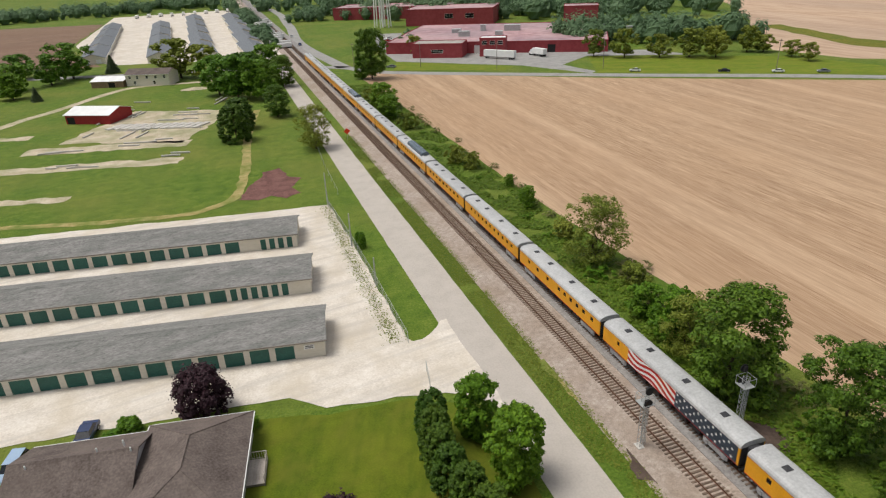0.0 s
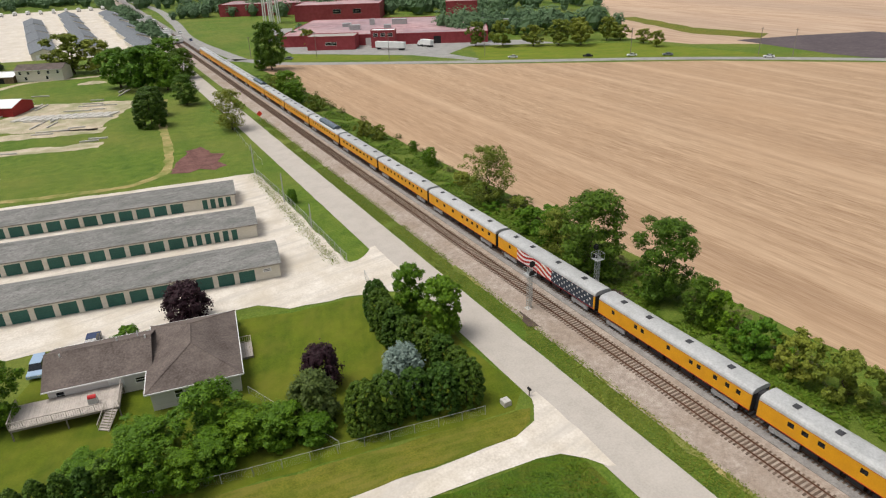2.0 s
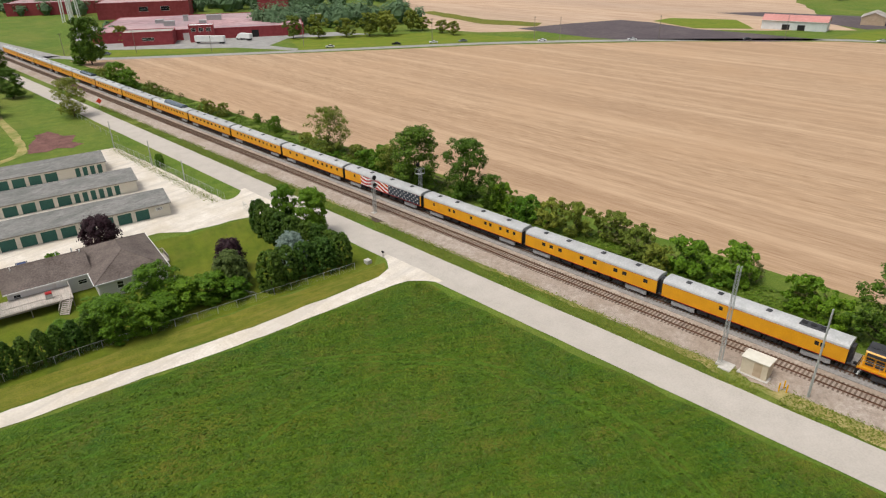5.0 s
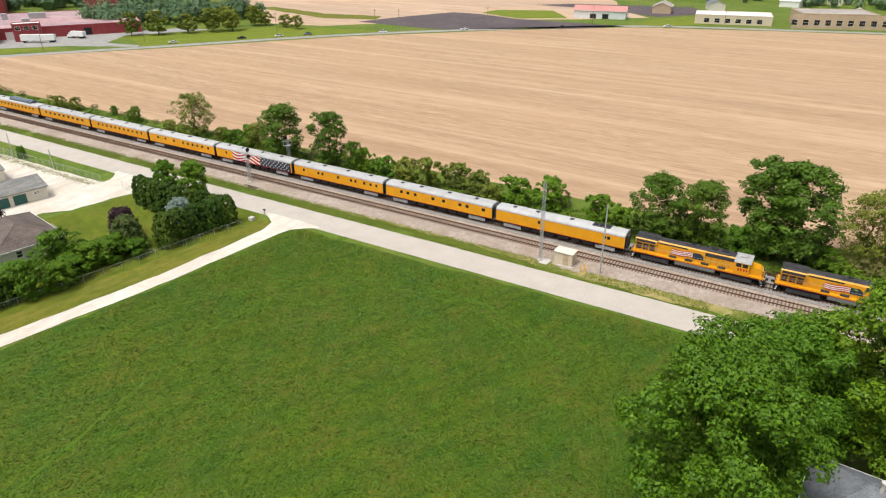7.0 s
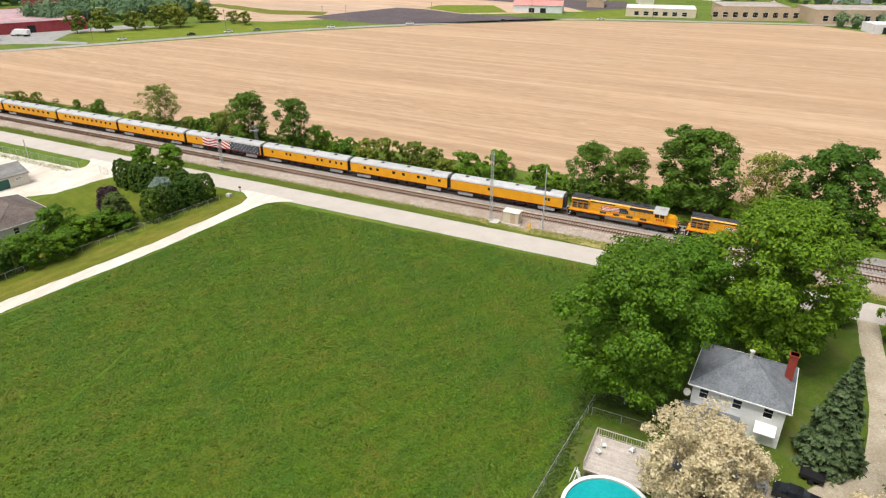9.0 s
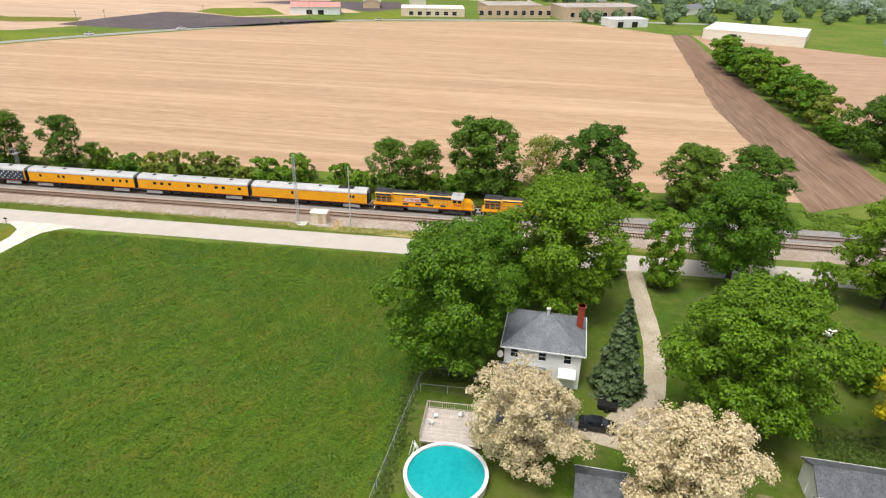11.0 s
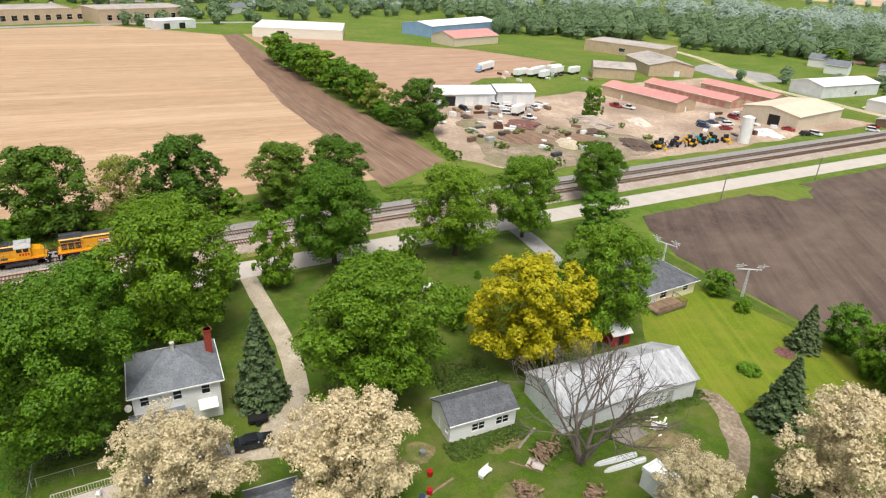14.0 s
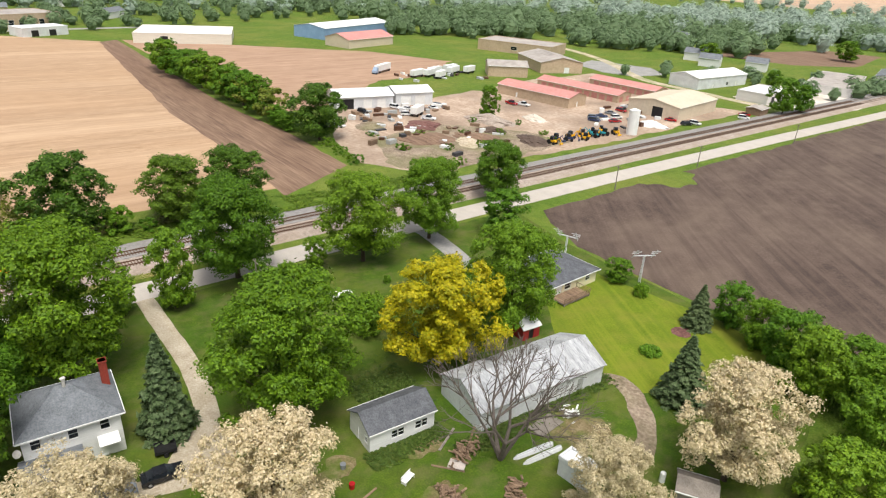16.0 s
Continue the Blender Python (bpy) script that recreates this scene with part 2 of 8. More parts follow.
NAVY = material("navy_blue_paint", [srgb(34, 46, 60), srgb(48, 62, 76)], 0.6, 0.4)
WINDOW = material("dark_window_glass", [srgb(22, 26, 30), srgb(34, 38, 44)], 0.8, 0.08)
PALEGLASS = material("sky_reflecting_glass", [srgb(70, 82, 92), srgb(96, 108, 118)], 0.8, 0.05)
SHINGLE = material("weathered_grey_shingles", [srgb(104, 104, 100), srgb(132, 130, 126), srgb(150, 148, 144)], 0.9, 0.9, bump=0.6, bump_scale=0.04, fine=4, stretch=(0.6, 2.5, 1), turn=9.5, patch=0.5, patch_tint=srgb(96, 100, 94), patch_scale=0.25)
BROWNROOF = material("brown_shingles", [srgb(78, 68, 64), srgb(98, 88, 82), srgb(116, 104, 98)], 0.5, 0.9, bump=0.5, bump_scale=0.03, fine=8, patch=0.4, patch_tint=srgb(122, 110, 102), patch_scale=0.2)
SLATE = material("slate_grey_shingles", [srgb(90, 94, 98), srgb(112, 116, 120), srgb(128, 132, 136)], 0.9, 0.85, bump=0.5, bump_scale=0.03, fine=6)
CHARCOAL = material("charcoal_shingles", [srgb(70, 72, 76), srgb(90, 92, 96), srgb(108, 110, 114)], 0.9, 0.85, bump=0.5, bump_scale=0.03, fine=6)
CREAM = material("cream_siding", [srgb(206, 200, 184), srgb(222, 216, 202)], 0.4, 0.75, stretch=(0.4, 0.4, 5))
GREYSIDING = material("pale_grey_siding", [srgb(204, 200, 196), srgb(218, 214, 210)], 0.4, 0.75, stretch=(0.3, 0.3, 6))
WHITESIDING = material("white_clapboard", [srgb(214, 214, 210), srgb(232, 232, 228)], 0.5, 0.7, stretch=(0.3, 0.3, 6))
YELLOWSIDING = material("pale_yellow_siding", [srgb(222, 212, 176), srgb(234, 226, 192)], 0.5, 0.7, stretch=(0.3, 0.3, 6))
WHITEMETAL = material("white_ribbed_metal", [srgb(208, 210, 212), srgb(228, 230, 230)], 0.3, 0.55, 0.1, patch=0.5, patch_tint=srgb(190, 190, 188), patch_scale=0.2)
WEATHERED_WHITE = material("weathered_white_metal", [srgb(134, 136, 138), srgb(176, 178, 180), srgb(204, 206, 206)], 1.1, 0.65, 0.05, stretch=(0.18, 1, 0.18), turn=5, patch=0.6, patch_tint=srgb(138, 138, 138), patch_scale=0.25)
WHITEROOF = material("white_metal_roof", [srgb(222, 222, 220), srgb(238, 238, 236)], 0.05, 0.6)
BEIGEMETAL = material("beige_ribbed_metal", [srgb(196, 182, 158), srgb(212, 198, 176)], 0.15, 0.65)
TANMETAL = material("tan_metal_siding", [srgb(176, 154, 128), srgb(196, 174, 148)], 0.15, 0.65)
REDROOF = material("faded_red_metal_roof", [srgb(186, 128, 120), srgb(204, 146, 138)], 0.1, 0.6)
GREYROOF = material("grey_flat_roof", [srgb(140, 134, 128), srgb(166, 158, 150), srgb(178, 170, 162)], 0.06, 0.9, fine=6)
PINKROOF = material("pinkish_tar_roof", [srgb(152, 118, 122), srgb(182, 146, 146), srgb(196, 164, 162)], 0.03, 0.9, fine=8, patch=0.6, patch_tint=srgb(140, 130, 136), patch_scale=0.02)
BRICKRED = material("dark_red_painted_wall", [srgb(140, 58, 62), srgb(162, 74, 78)], 0.1, 0.85, fine=6)
BARNRED = material("barn_red_metal", [srgb(140, 38, 40), srgb(164, 50, 50)], 0.2, 0.6)
GREENDOOR = material("dark_green_roller_door", [srgb(30, 84, 74), srgb(40, 100, 88)], 0.6, 0.5, vary=0.08)
DECKWOOD = material("weathered_deck_boards", [srgb(168, 158, 148), srgb(196, 186, 176)], 0.8, 0.85, vary=0.08)
BROWNWOOD = material("brown_weathered_wood", [srgb(112, 92, 74), srgb(146, 122, 100)], 0.9, 0.9, vary=0.25)
GREYWOOD = material("grey_bare_wood", [srgb(112, 104, 96), srgb(144, 136, 126)], 0.9, 0.9, vary=0.15)
BARK = material("tree_bark", [srgb(62, 52, 42), srgb(86, 74, 60)], 1.5, 0.95, bump=0.6, bump_scale=0.05, fine=4)
PALEBARK = material("grey_bare_branches", [srgb(84, 76, 70), srgb(118, 108, 100)], 1.5, 0.95)
CONCRETE = material("pale_concrete", [srgb(176, 172, 164), srgb(204, 200, 192)], 0.5, 0.9, bump=0.3, bump_scale=0.02)
GALV = material("galvanised_steel", [srgb(160, 162, 160), srgb(188, 190, 188)], 1.5, 0.5, 0.25)
BRICK = material("red_brick_chimney", [srgb(130, 52, 40), srgb(156, 70, 54)], 3, 0.9)
POOLWATER = material("turquoise_pool_water", [srgb(24, 148, 152), srgb(34, 164, 166)], 0.3, 0.06)
RUBBER = material("black_rubber", [srgb(22, 22, 22), srgb(34, 34, 34)], 2, 0.8)
ORANGE = material("orange_red_sign_face", [srgb(240, 60, 30), srgb(250, 70, 36)], 2, 0.5)
DIRT = material("reddish_mulch", [srgb(88, 58, 54), srgb(112, 78, 72), srgb(132, 98, 88)], 0.4, 0.95, bump=0.8, bump_scale=0.1)
RUBBLE = material("pale_rubble_ground", [srgb(160, 146, 122), srgb(188, 174, 150), srgb(206, 194, 172)], 0.3, 0.95, bump=0.6, bump_scale=0.1, patch=0.6, patch_tint=srgb(112, 124, 70), patch_scale=0.12)

LEAF = foliage("maple_leaves", srgb(52, 84, 6), srgb(80, 114, 12), srgb(116, 148, 24), hue_vary=0.008)
LEAF_DARK = foliage("dark_green_leaves", srgb(48, 76, 12), srgb(74, 104, 20), srgb(104, 132, 32), hue_vary=0.012)
LEAF_FRESH = foliage("fresh_green_leaves", srgb(58, 94, 12), srgb(88, 124, 18), srgb(120, 152, 34), hue_vary=0.012)
LEAF_OLIVE = foliage("olive_spring_leaves", srgb(78, 94, 22), srgb(114, 126, 40), srgb(142, 148, 60), hue_vary=0.015)
LEAF_GOLD = foliage("golden_locust_leaves", srgb(104, 120, 10), srgb(164, 156, 10), srgb(212, 188, 20), hue_vary=0.005)
LEAF_PURPLE = foliage("purple_plum_leaves", srgb(34, 18, 24), srgb(50, 28, 34), srgb(68, 42, 46), hue_vary=0.01)
BLOSSOM = foliage("cream_locust_blossom", srgb(124, 118, 66), srgb(206, 190, 152), srgb(236, 222, 194), hue_vary=0.005, through_light=0.2)
NEEDLE = foliage("spruce_needles", srgb(54, 70, 38), srgb(90, 106, 64), srgb(132, 142, 100), 0.1)
PINE = foliage("pine_needles", srgb(54, 70, 26), srgb(84, 100, 44), srgb(116, 128, 64), 0.12)
NEEDLE_BLUE = foliage("blue_spruce_needles", srgb(84, 102, 92), srgb(124, 142, 130), srgb(160, 174, 160), 0.1)
CEDAR = foliage("arborvitae_sprays", srgb(38, 62, 10), srgb(64, 92, 18), srgb(92, 118, 30), 0.1, hue_vary=0.015)
# far woods: distance haze is mixed into both leaf colours, strongest in the second
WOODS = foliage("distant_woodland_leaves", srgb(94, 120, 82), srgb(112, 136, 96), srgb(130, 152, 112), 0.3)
WOODS_HAZED = foliage("pale_distant_woodland", srgb(150, 168, 152), srgb(164, 180, 164), srgb(178, 192, 176), 0.4)
BRUSH = foliage("budding_brush_twigs", srgb(92, 92, 48), srgb(122, 120, 70), srgb(118, 134, 58), 0.12)


# ---- building helpers ----
class Build:
    """Gathers boxes, prisms and rods for one mesh."""

    def __init__(self):
        self.v, self.f = [], []

    def add(self, verts, faces, m=None):
        o = len(self.v)
        self.v += [tuple(m @ Vector(p)) for p in verts] if m is not None else [tuple(p) for p in verts]
        self.f += [tuple(i + o for i in f) for f in faces]
        return self

    def box(self, x0, x1, y0, y1, z0, z1, m=None, bev=0.0):
        if bev:
            b = bev
            prof = [(x0 + b, z0), (x1 - b, z0), (x1, z0 + b), (x1, z1 - b), (x1 - b, z1), (x0 + b, z1), (x0, z1 - b), (x0, z0 + b)]
            return self.extrude_y(prof, y0, y1, m)
        vs = [(x, y, z) for z in (z0, z1) for y in (y0, y1) for x in (x0, x1)]
        return self.add(vs, [(0, 2, 3, 1), (4, 5, 7, 6), (0, 1, 5, 4), (2, 6, 7, 3), (0, 4, 6, 2), (1, 3, 7, 5)], m)

    def extrude_y(self, prof, y0, y1, m=None):
        k = len(prof)
        vs = [(x, y0, z) for x, z in prof] + [(x, y1, z) for x, z in prof]
        fs = [tuple(range(k)), tuple(range(2 * k - 1, k - 1, -1))] + [(i, i + k, (i + 1) % k + k, (i + 1) % k) for i in range(k)]
        return self.add(vs, fs, m)

    def extrude_x(self, prof, x0, x1, m=None):
        k = len(prof)
        vs = [(x0, y, z) for y, z in prof] + [(x1, y, z) for y, z in prof]
        fs = [tuple(range(k - 1, -1, -1)), tuple(range(k, 2 * k))] + [(i, (i + 1) % k, (i + 1) % k + k, i + k) for i in range(k)]
        return self.add(vs, fs, m)

    def extrude_z(self, prof, z0, z1, m=None):
        k = len(prof)
        vs = [(x, y, z0) for x, y in prof] + [(x, y, z1) for x, y in prof]
        fs = [tuple(range(k - 1, -1, -1)), tuple(range(k, 2 * k))] + [(i, (i + 1) % k, (i + 1) % k + k, i + k) for i in range(k)]
        return self.add(vs, fs, m)

    def rod(self, a, b, r0, r1=None, k=6):
        r1 = r0 if r1 is None else r1
        a, b = Vector(a), Vector(b)
        d = (b - a).normalized()
        s = d.orthogonal().normalized()
        t = d.cross(s)
        ring = [(math.cos(2 * math.pi * i / k), math.sin(2 * math.pi * i / k)) for i in range(k)]
        vs = [a + (s * c + t * q) * r0 for c, q in ring] + [b + (s * c + t * q) * r1 for c, q in ring]
        fs = [tuple(range(k - 1, -1, -1)), tuple(range(k, 2 * k))] + [(i, (i + 1) % k, (i + 1) % k + k, i + k) for i in range(k)]
        return self.add(vs, fs)

    def mesh(self, name, mat, smooth=False):
        me = bpy.data.meshes.new(name)
        me.from_pydata(self.v, [], self.f)
        me.materials.append(mat)
        if smooth:
            me.polygons.foreach_set("use_smooth", [True] * len(me.polygons))
        me.update()
        return me


def part(name, b, mat, parent, label="", smooth=False):
    ob = new(name, b.mesh(name, mat, smooth) if isinstance(b, Build) else b)
    ob.parent = parent
    return tagged(ob, label) if label else ob


def thing(name, m, label, category, group="", kind=""):
    ob = new(name)
    ob.empty_display_size = 0.2
    ob.matrix_basis = m
    return tagged(ob, label, category, group, kind)


def single(name, b, mat, m, label, category, group="", kind="", smooth=False):
    ob = new(name, b.mesh(name, mat, smooth) if isinstance(b, Build) else b)
    ob.matrix_basis = m
    return tagged(ob, label, category, group, kind)


def sheet(name, corners, z, mat, label, category, wobble=0.5, step=3.0, kind="structure"):
    """A flat piece of ground whose edge wanders a little."""
    pts = []
    k = len(corners)
    for i in range(k):
        a, b = Vector(corners[i]), Vector(corners[(i + 1) % k])
        n = max(1, int((b - a).length / step))
        side = Vector((-(b - a).y, (b - a).x)).normalized()
        for j in range(n):
            p = a.lerp(b, j / n)
            w = wobble * (noise.noise((p.x * 0.23, p.y * 0.23, z * 50)) + 0.5 * noise.noise((p.x * 0.7, p.y * 0.7, 3)))
            p = p + side * w
            pts.append((p.x, p.y, z))
    tris = tessellate_polygon([[Vector(p) for p in pts]])
    up = []
    for i, j, k in tris:
        a, b, c = pts[i], pts[j], pts[k]
        up.append((i, j, k) if (b[0] - a[0]) * (c[1] - a[1]) - (b[1] - a[1]) * (c[0] - a[0]) > 0 else (i, k, j))
    me = bpy.data.meshes.new(name)
    me.from_pydata(pts, [], up)
    me.materials.append(mat)
    ob = new(name, me)
    return tagged(ob, label, category, "", kind)


def ribbon(name, path, width, z, mat, label, category, wobble=0.2):
    """A road or strip along a smooth path."""
    left, right = [], []
    k = len(path)
    pts = [Vector(p) for p in path]
    fine = []
    for i in range(k - 1):
        p0, p1, p2, p3 = pts[max(0, i - 1)], pts[i], pts[i + 1], pts[min(k - 1, i + 2)]
        n = max(2, int((p2 - p1).length / (4 if width > 5 else 1.2)))
        for j in range(n):
            t = j / n
            fine.append(0.5 * ((2 * p1) + (p2 - p0) * t + (2 * p0 - 5 * p1 + 4 * p2 - p3) * t * t + (3 * p1 - p0 - 3 * p2 + p3) * t ** 3))
    fine.append(pts[-1])
    b = Build()
    for i, p in enumerate(fine):
        d = (fine[min(i + 1, len(fine) - 1)] - fine[max(i - 1, 0)]).normalized()
        s = Vector((-d.y, d.x))
        wl_ = width / 2 + wobble * noise.noise((p.x * 0.3, p.y * 0.3, 1))
        wr_ = width / 2 + wobble * noise.noise((p.x * 0.3, p.y * 0.3, 7))
        q, r = p + s * wl_, p - s * wr_
        b.v += [(q.x, q.y, z), (r.x, r.y, z)]
        if i:
            b.f.append((2 * i - 2, 2 * i - 1, 2 * i + 1, 2 * i))
    return single(name, b, mat, Matrix(), label, category, kind="structure")


def wall_run(b, x0, x1, y0, y1, z0, z1, openings, m=None):
    """A wall along x, one connected shell, with openings (centre, width, sill, head) going through it."""
    holes = [(c - w / 2, c + w / 2, lo, hi) for c, w, lo, hi in openings]
    xs = sorted({x0, x1, *[h[0] for h in holes], *[h[1] for h in holes]})
    zs = sorted({z0, z1, *[max(z0, h[2]) for h in holes], *[h[3] for h in holes]})
    nx, nz = len(xs) - 1, len(zs) - 1

    def solid(i, k):
        if not (0 <= i < nx and 0 <= k < nz):
            return False
        cx, cz = (xs[i] + xs[i + 1]) / 2, (zs[k] + zs[k + 1]) / 2
        return not any(h[0] < cx < h[1] and h[2] < cz < h[3] for h in holes)

    vs = [(x, y, z) for y in (y0, y1) for z in zs for x in xs]
    s = (nx + 1) * (nz + 1)

    def at(i, k, side):
        return side * s + k * (nx + 1) + i

    fs = []
    for i in range(nx):
        for k in range(nz):
            if not solid(i, k):
                continue
            fs.append((at(i, k, 0), at(i + 1, k, 0), at(i + 1, k + 1, 0), at(i, k + 1, 0)))
            fs.append((at(i, k, 1), at(i, k + 1, 1), at(i + 1, k + 1, 1), at(i + 1, k, 1)))
            if not solid(i - 1, k):
                fs.append((at(i, k, 0), at(i, k + 1, 0), at(i, k + 1, 1), at(i, k, 1)))
            if not solid(i + 1, k):
                fs.append((at(i + 1, k, 0), at(i + 1, k, 1), at(i + 1, k + 1, 1), at(i + 1, k + 1, 0)))
            if not solid(i, k - 1):
                fs.append((at(i, k, 0), at(i, k, 1), at(i + 1, k, 1), at(i + 1, k, 0)))
            if not solid(i, k + 1):
                fs.append((at(i, k + 1, 0), at(i + 1, k + 1, 0), at(i + 1, k + 1, 1), at(i, k + 1, 1)))
    used = sorted({i for f in fs for i in f})
    new_at = {v: i for i, v in enumerate(used)}
    b.add([vs[i] for i in used], [tuple(new_at[i] for i in f) for f in fs], m)


# ---- the ground and what lies flat on it ----
g = Build()
R_FAR = 4800
ring = [(R_FAR * math.cos(a * math.pi / 24), R_FAR * math.sin(a * math.pi / 24)) for a in range(48)]
g.add([(x, y, 0) for x, y in ring], [tuple(range(48))])
single("ground", g, GRASS, Matrix(), "green grassy flat land reaching to the horizon", "ground", kind="structure")

NORTH_ROAD = [(-420, 500), (-150, 395), (34, 334), (74, 292), (152, 235), (232, 179), (300, 112), (352, 45), (376, -36), (392, -110), (398, -210)]
sheet("crop_field", [(58, 300), (60, 110), (64, 20), (66, -60), (64, -137), (92, -137), (152, -137), (335, -154), (384, -96), (370, -36), (346, 45), (296, 108), (228, 174), (148, 230), (80, 284)], 0.03, STUBBLE, "large tan crop stubble field with faint sowing rows", "field", 0.5, 5)
sheet("tilled_strip", [(58, -134), (92, -136), (153, -136), (333, -153), (340, -164), (226, -159), (153, -157), (107, -160), (72, -159)], 0.05, TILLED, "dark brown freshly tilled strip along the field edge", "field", 0.6, 5)
sheet("brown_field", [(135, -166), (340, -166), (300, -222), (256, -282), (210, -306), (176, -262), (176, -236), (140, -190)], 0.04, BROWN_FIELD, "reddish brown bare field behind the tree line", "field", 1.5, 5)
sheet("dark_field", [(19.5, -182), (19, -560), (-240, -560), (-240, -205), (-90, -190), (-50, -178), (-33, -172.5), (0, -173), (12, -178)], 0.04, DARK_SOIL, "dark bare soil field beside the road", "field", 1.5, 5)
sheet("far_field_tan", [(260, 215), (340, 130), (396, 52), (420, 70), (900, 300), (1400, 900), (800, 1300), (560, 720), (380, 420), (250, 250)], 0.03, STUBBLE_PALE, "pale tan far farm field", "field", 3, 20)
sheet("far_field_black", [(285, 208), (323, 198), (362, 183), (362, 161), (348, 124), (349, 90), (347, 52), (323, 74), (301, 109), (283, 137), (280, 152)], 0.06, BLACK_SOIL, "far black ploughed field beyond the road", "field", 1, 20)
sheet("far_green_strip", [(369, 163), (391, 162), (407, 124), (369, 98), (351, 125)], 0.065, BRIGHT_LAWN, "bright green strip between ploughed fields", "field", 1, 20)
sheet("far_field_black", [(440, 152), (463, 127), (479, 42), (443, 19), (404, 48), (418, 72), (434, 116)], 0.06, BLACK_SOIL, "black ploughed field behind the white barn", "field", 1, 20)
sheet("school_green", [(357, 52), (394, 46), (432, 16), (386, 5), (358, 33)], 0.065, BRIGHT_LAWN, "mown green in front of the school", "lawn", 1, 10)
sheet("far_scrub_strip", [(315, 330), (327, 324), (310, 258), (318, 213), (300, 205), (289, 240)], 0.065, OLIVE_GRASS, "olive scrub strip between far fields", "verge", 2, 8)
# the next two sheets: pale tan colour stands in for haze towards the horizon
sheet("far_field_pale", [(900, 300), (1800, -100), (2600, 900), (1500, 1500), (1400, 900)], 0.03, STUBBLE_PALE, "far field, haze given by its pale colour", "field", 3, 30)
sheet("far_plain", [(-600, -1300), (600, -1300), (1500, -900), (2000, 200), (3400, 600), (4200, -2000), (2000, -4000), (-1500, -4000)], 0.03, STUBBLE_PALE, "far plain beyond the woods, pale in place of horizon haze", "field", 3, 60)
sheet("west_field", [(-60, 400), (-95, 480), (-95, 700), (-300, 760), (-420, 560), (-200, 425)], 0.03, TILLED, "brown bare field beside the storage park", "field", 2, 10)
sheet("hay_field", [(22.6, 18.4), (23.6, -57), (23.4, -88), (-9, -61), (-20, -59.5), (-60, -56), (-140, -54), (-160, 40), (-60, 29), (-28, 25), (-6, 21.6)], 0.03, HAY, "lush green tall grass field", "field", 0.7, 2)
sheet("house_lawn", [(-4, 66), (5, 63.5), (15, 62.5), (22.5, 58), (23.6, 30), (21, 27), (2, 30), (-36, 35), (-36, 52), (-29, 66)], 0.03, LAWN, "mown green lawn round the brown-roofed house", "lawn", 0.5)
sheet("farm_lawn", [(23, -90), (23, -176), (0, -172), (-33, -171.5), (-52, -176), (-60, -140), (-60, -58), (-20, -60), (-9, -62)], 0.03, SHADE_LAWN, "green lawn under big trees, their shade put into its colour", "lawn", 0.5)
sheet("mown_yard", [(-8, -166), (-33, -170), (-46, -170), (-44, -150), (-38, -140), (-24, -141), (-14, -149)], 0.05, BRIGHT_LAWN, "mown striped lawn behind the yellow house", "lawn", 0.5)
sheet("factory_lawn", [(76, 297), (120, 270), (128, 276), (100, 305), (84, 322)], 0.04, BRIGHT_LAWN, "mown lawn in front of the factory", "lawn", 0.5)
sheet("factory_green", [(150, 241), (228, 188), (262, 160), (244, 232), (212, 256), (170, 283)], 0.04, BRIGHT_LAWN, "wide mown lawn beside the factory", "lawn", 1)

ribbon("frontage_road", [(27.4, 600), (27.6, 400), (27.4, 200), (27.2, 60), (27.4, -60), (27.3, -180), (25.5, -300), (22.5, -420), (18, -700)], 6.5, 0.05, ASPHALT, "pale worn asphalt road beside the railway", "road", 0.15)
ribbon("cross_road", NORTH_ROAD, 7.0, 0.06, GREY_ROAD, "grey two-lane asphalt road across the fields", "road", 0.1)
ribbon("far_bank_road", [(57, 319), (50, 430), (58, 560), (60, 760), (20, 1200)], 7, 0.06, GREY_ROAD, "pale road curving beside the tracks", "road", 0.1)
sheet("storage_lot", [(25.4, 78.6), (24.2, 78.4), (23.3, 77.0), (22.0, 75.4), (20.4, 74.4), (18.9, 74.6), (18.4, 76), (18.2, 95), (18, 115), (17.2, 134.5), (4, 136), (-60, 146), (-70, 77), (-31, 71.5), (1, 68.3), (5, 64.5), (15.5, 63), (19.4, 61.9), (22, 60.2), (23.5, 57.6), (24.2, 56), (25.4, 55.5)], 0.07, GRAVEL, "white crushed stone yard round the storage sheds", "pavement", 0.5, 2)
sheet("gravel_drive", [(25.2, 28.6), (24.3, 28.4), (23.4, 26.6), (21.8, 24.4), (18.6, 23.2), (-4, 24.7), (-28, 29.0), (-60, 33.5), (-150, 47), (-150, 43.5), (-60, 30), (-28, 25.6), (-4, 21.4), (18.6, 19.4), (21.2, 18.6), (23, 16.6), (24.2, 14.4), (25.2, 14.2)], 0.075, GRAVEL, "white gravel drive between hedge and hay field", "pavement", 0.3, 2)
ribbon("house_drive", [(24.4, -92.6), (14, -92.6), (3.5, -92.6), (-5, -91.8), (-13, -89.9), (-17, -86.5), (-18.4, -82), (-17.4, -77)], 2.9, 0.07, DRIVE, "worn narrow gravel drive to the white house", "pavement", 0.15)
sheet("drive_turning", [(-11.5, -88.2), (-14, -92), (-18, -91.5), (-22, -88.5), (-20, -82), (-16.4, -83.5)], 0.075, DRIVE, "worn gravel turning place", "pavement", 0.4, 1)
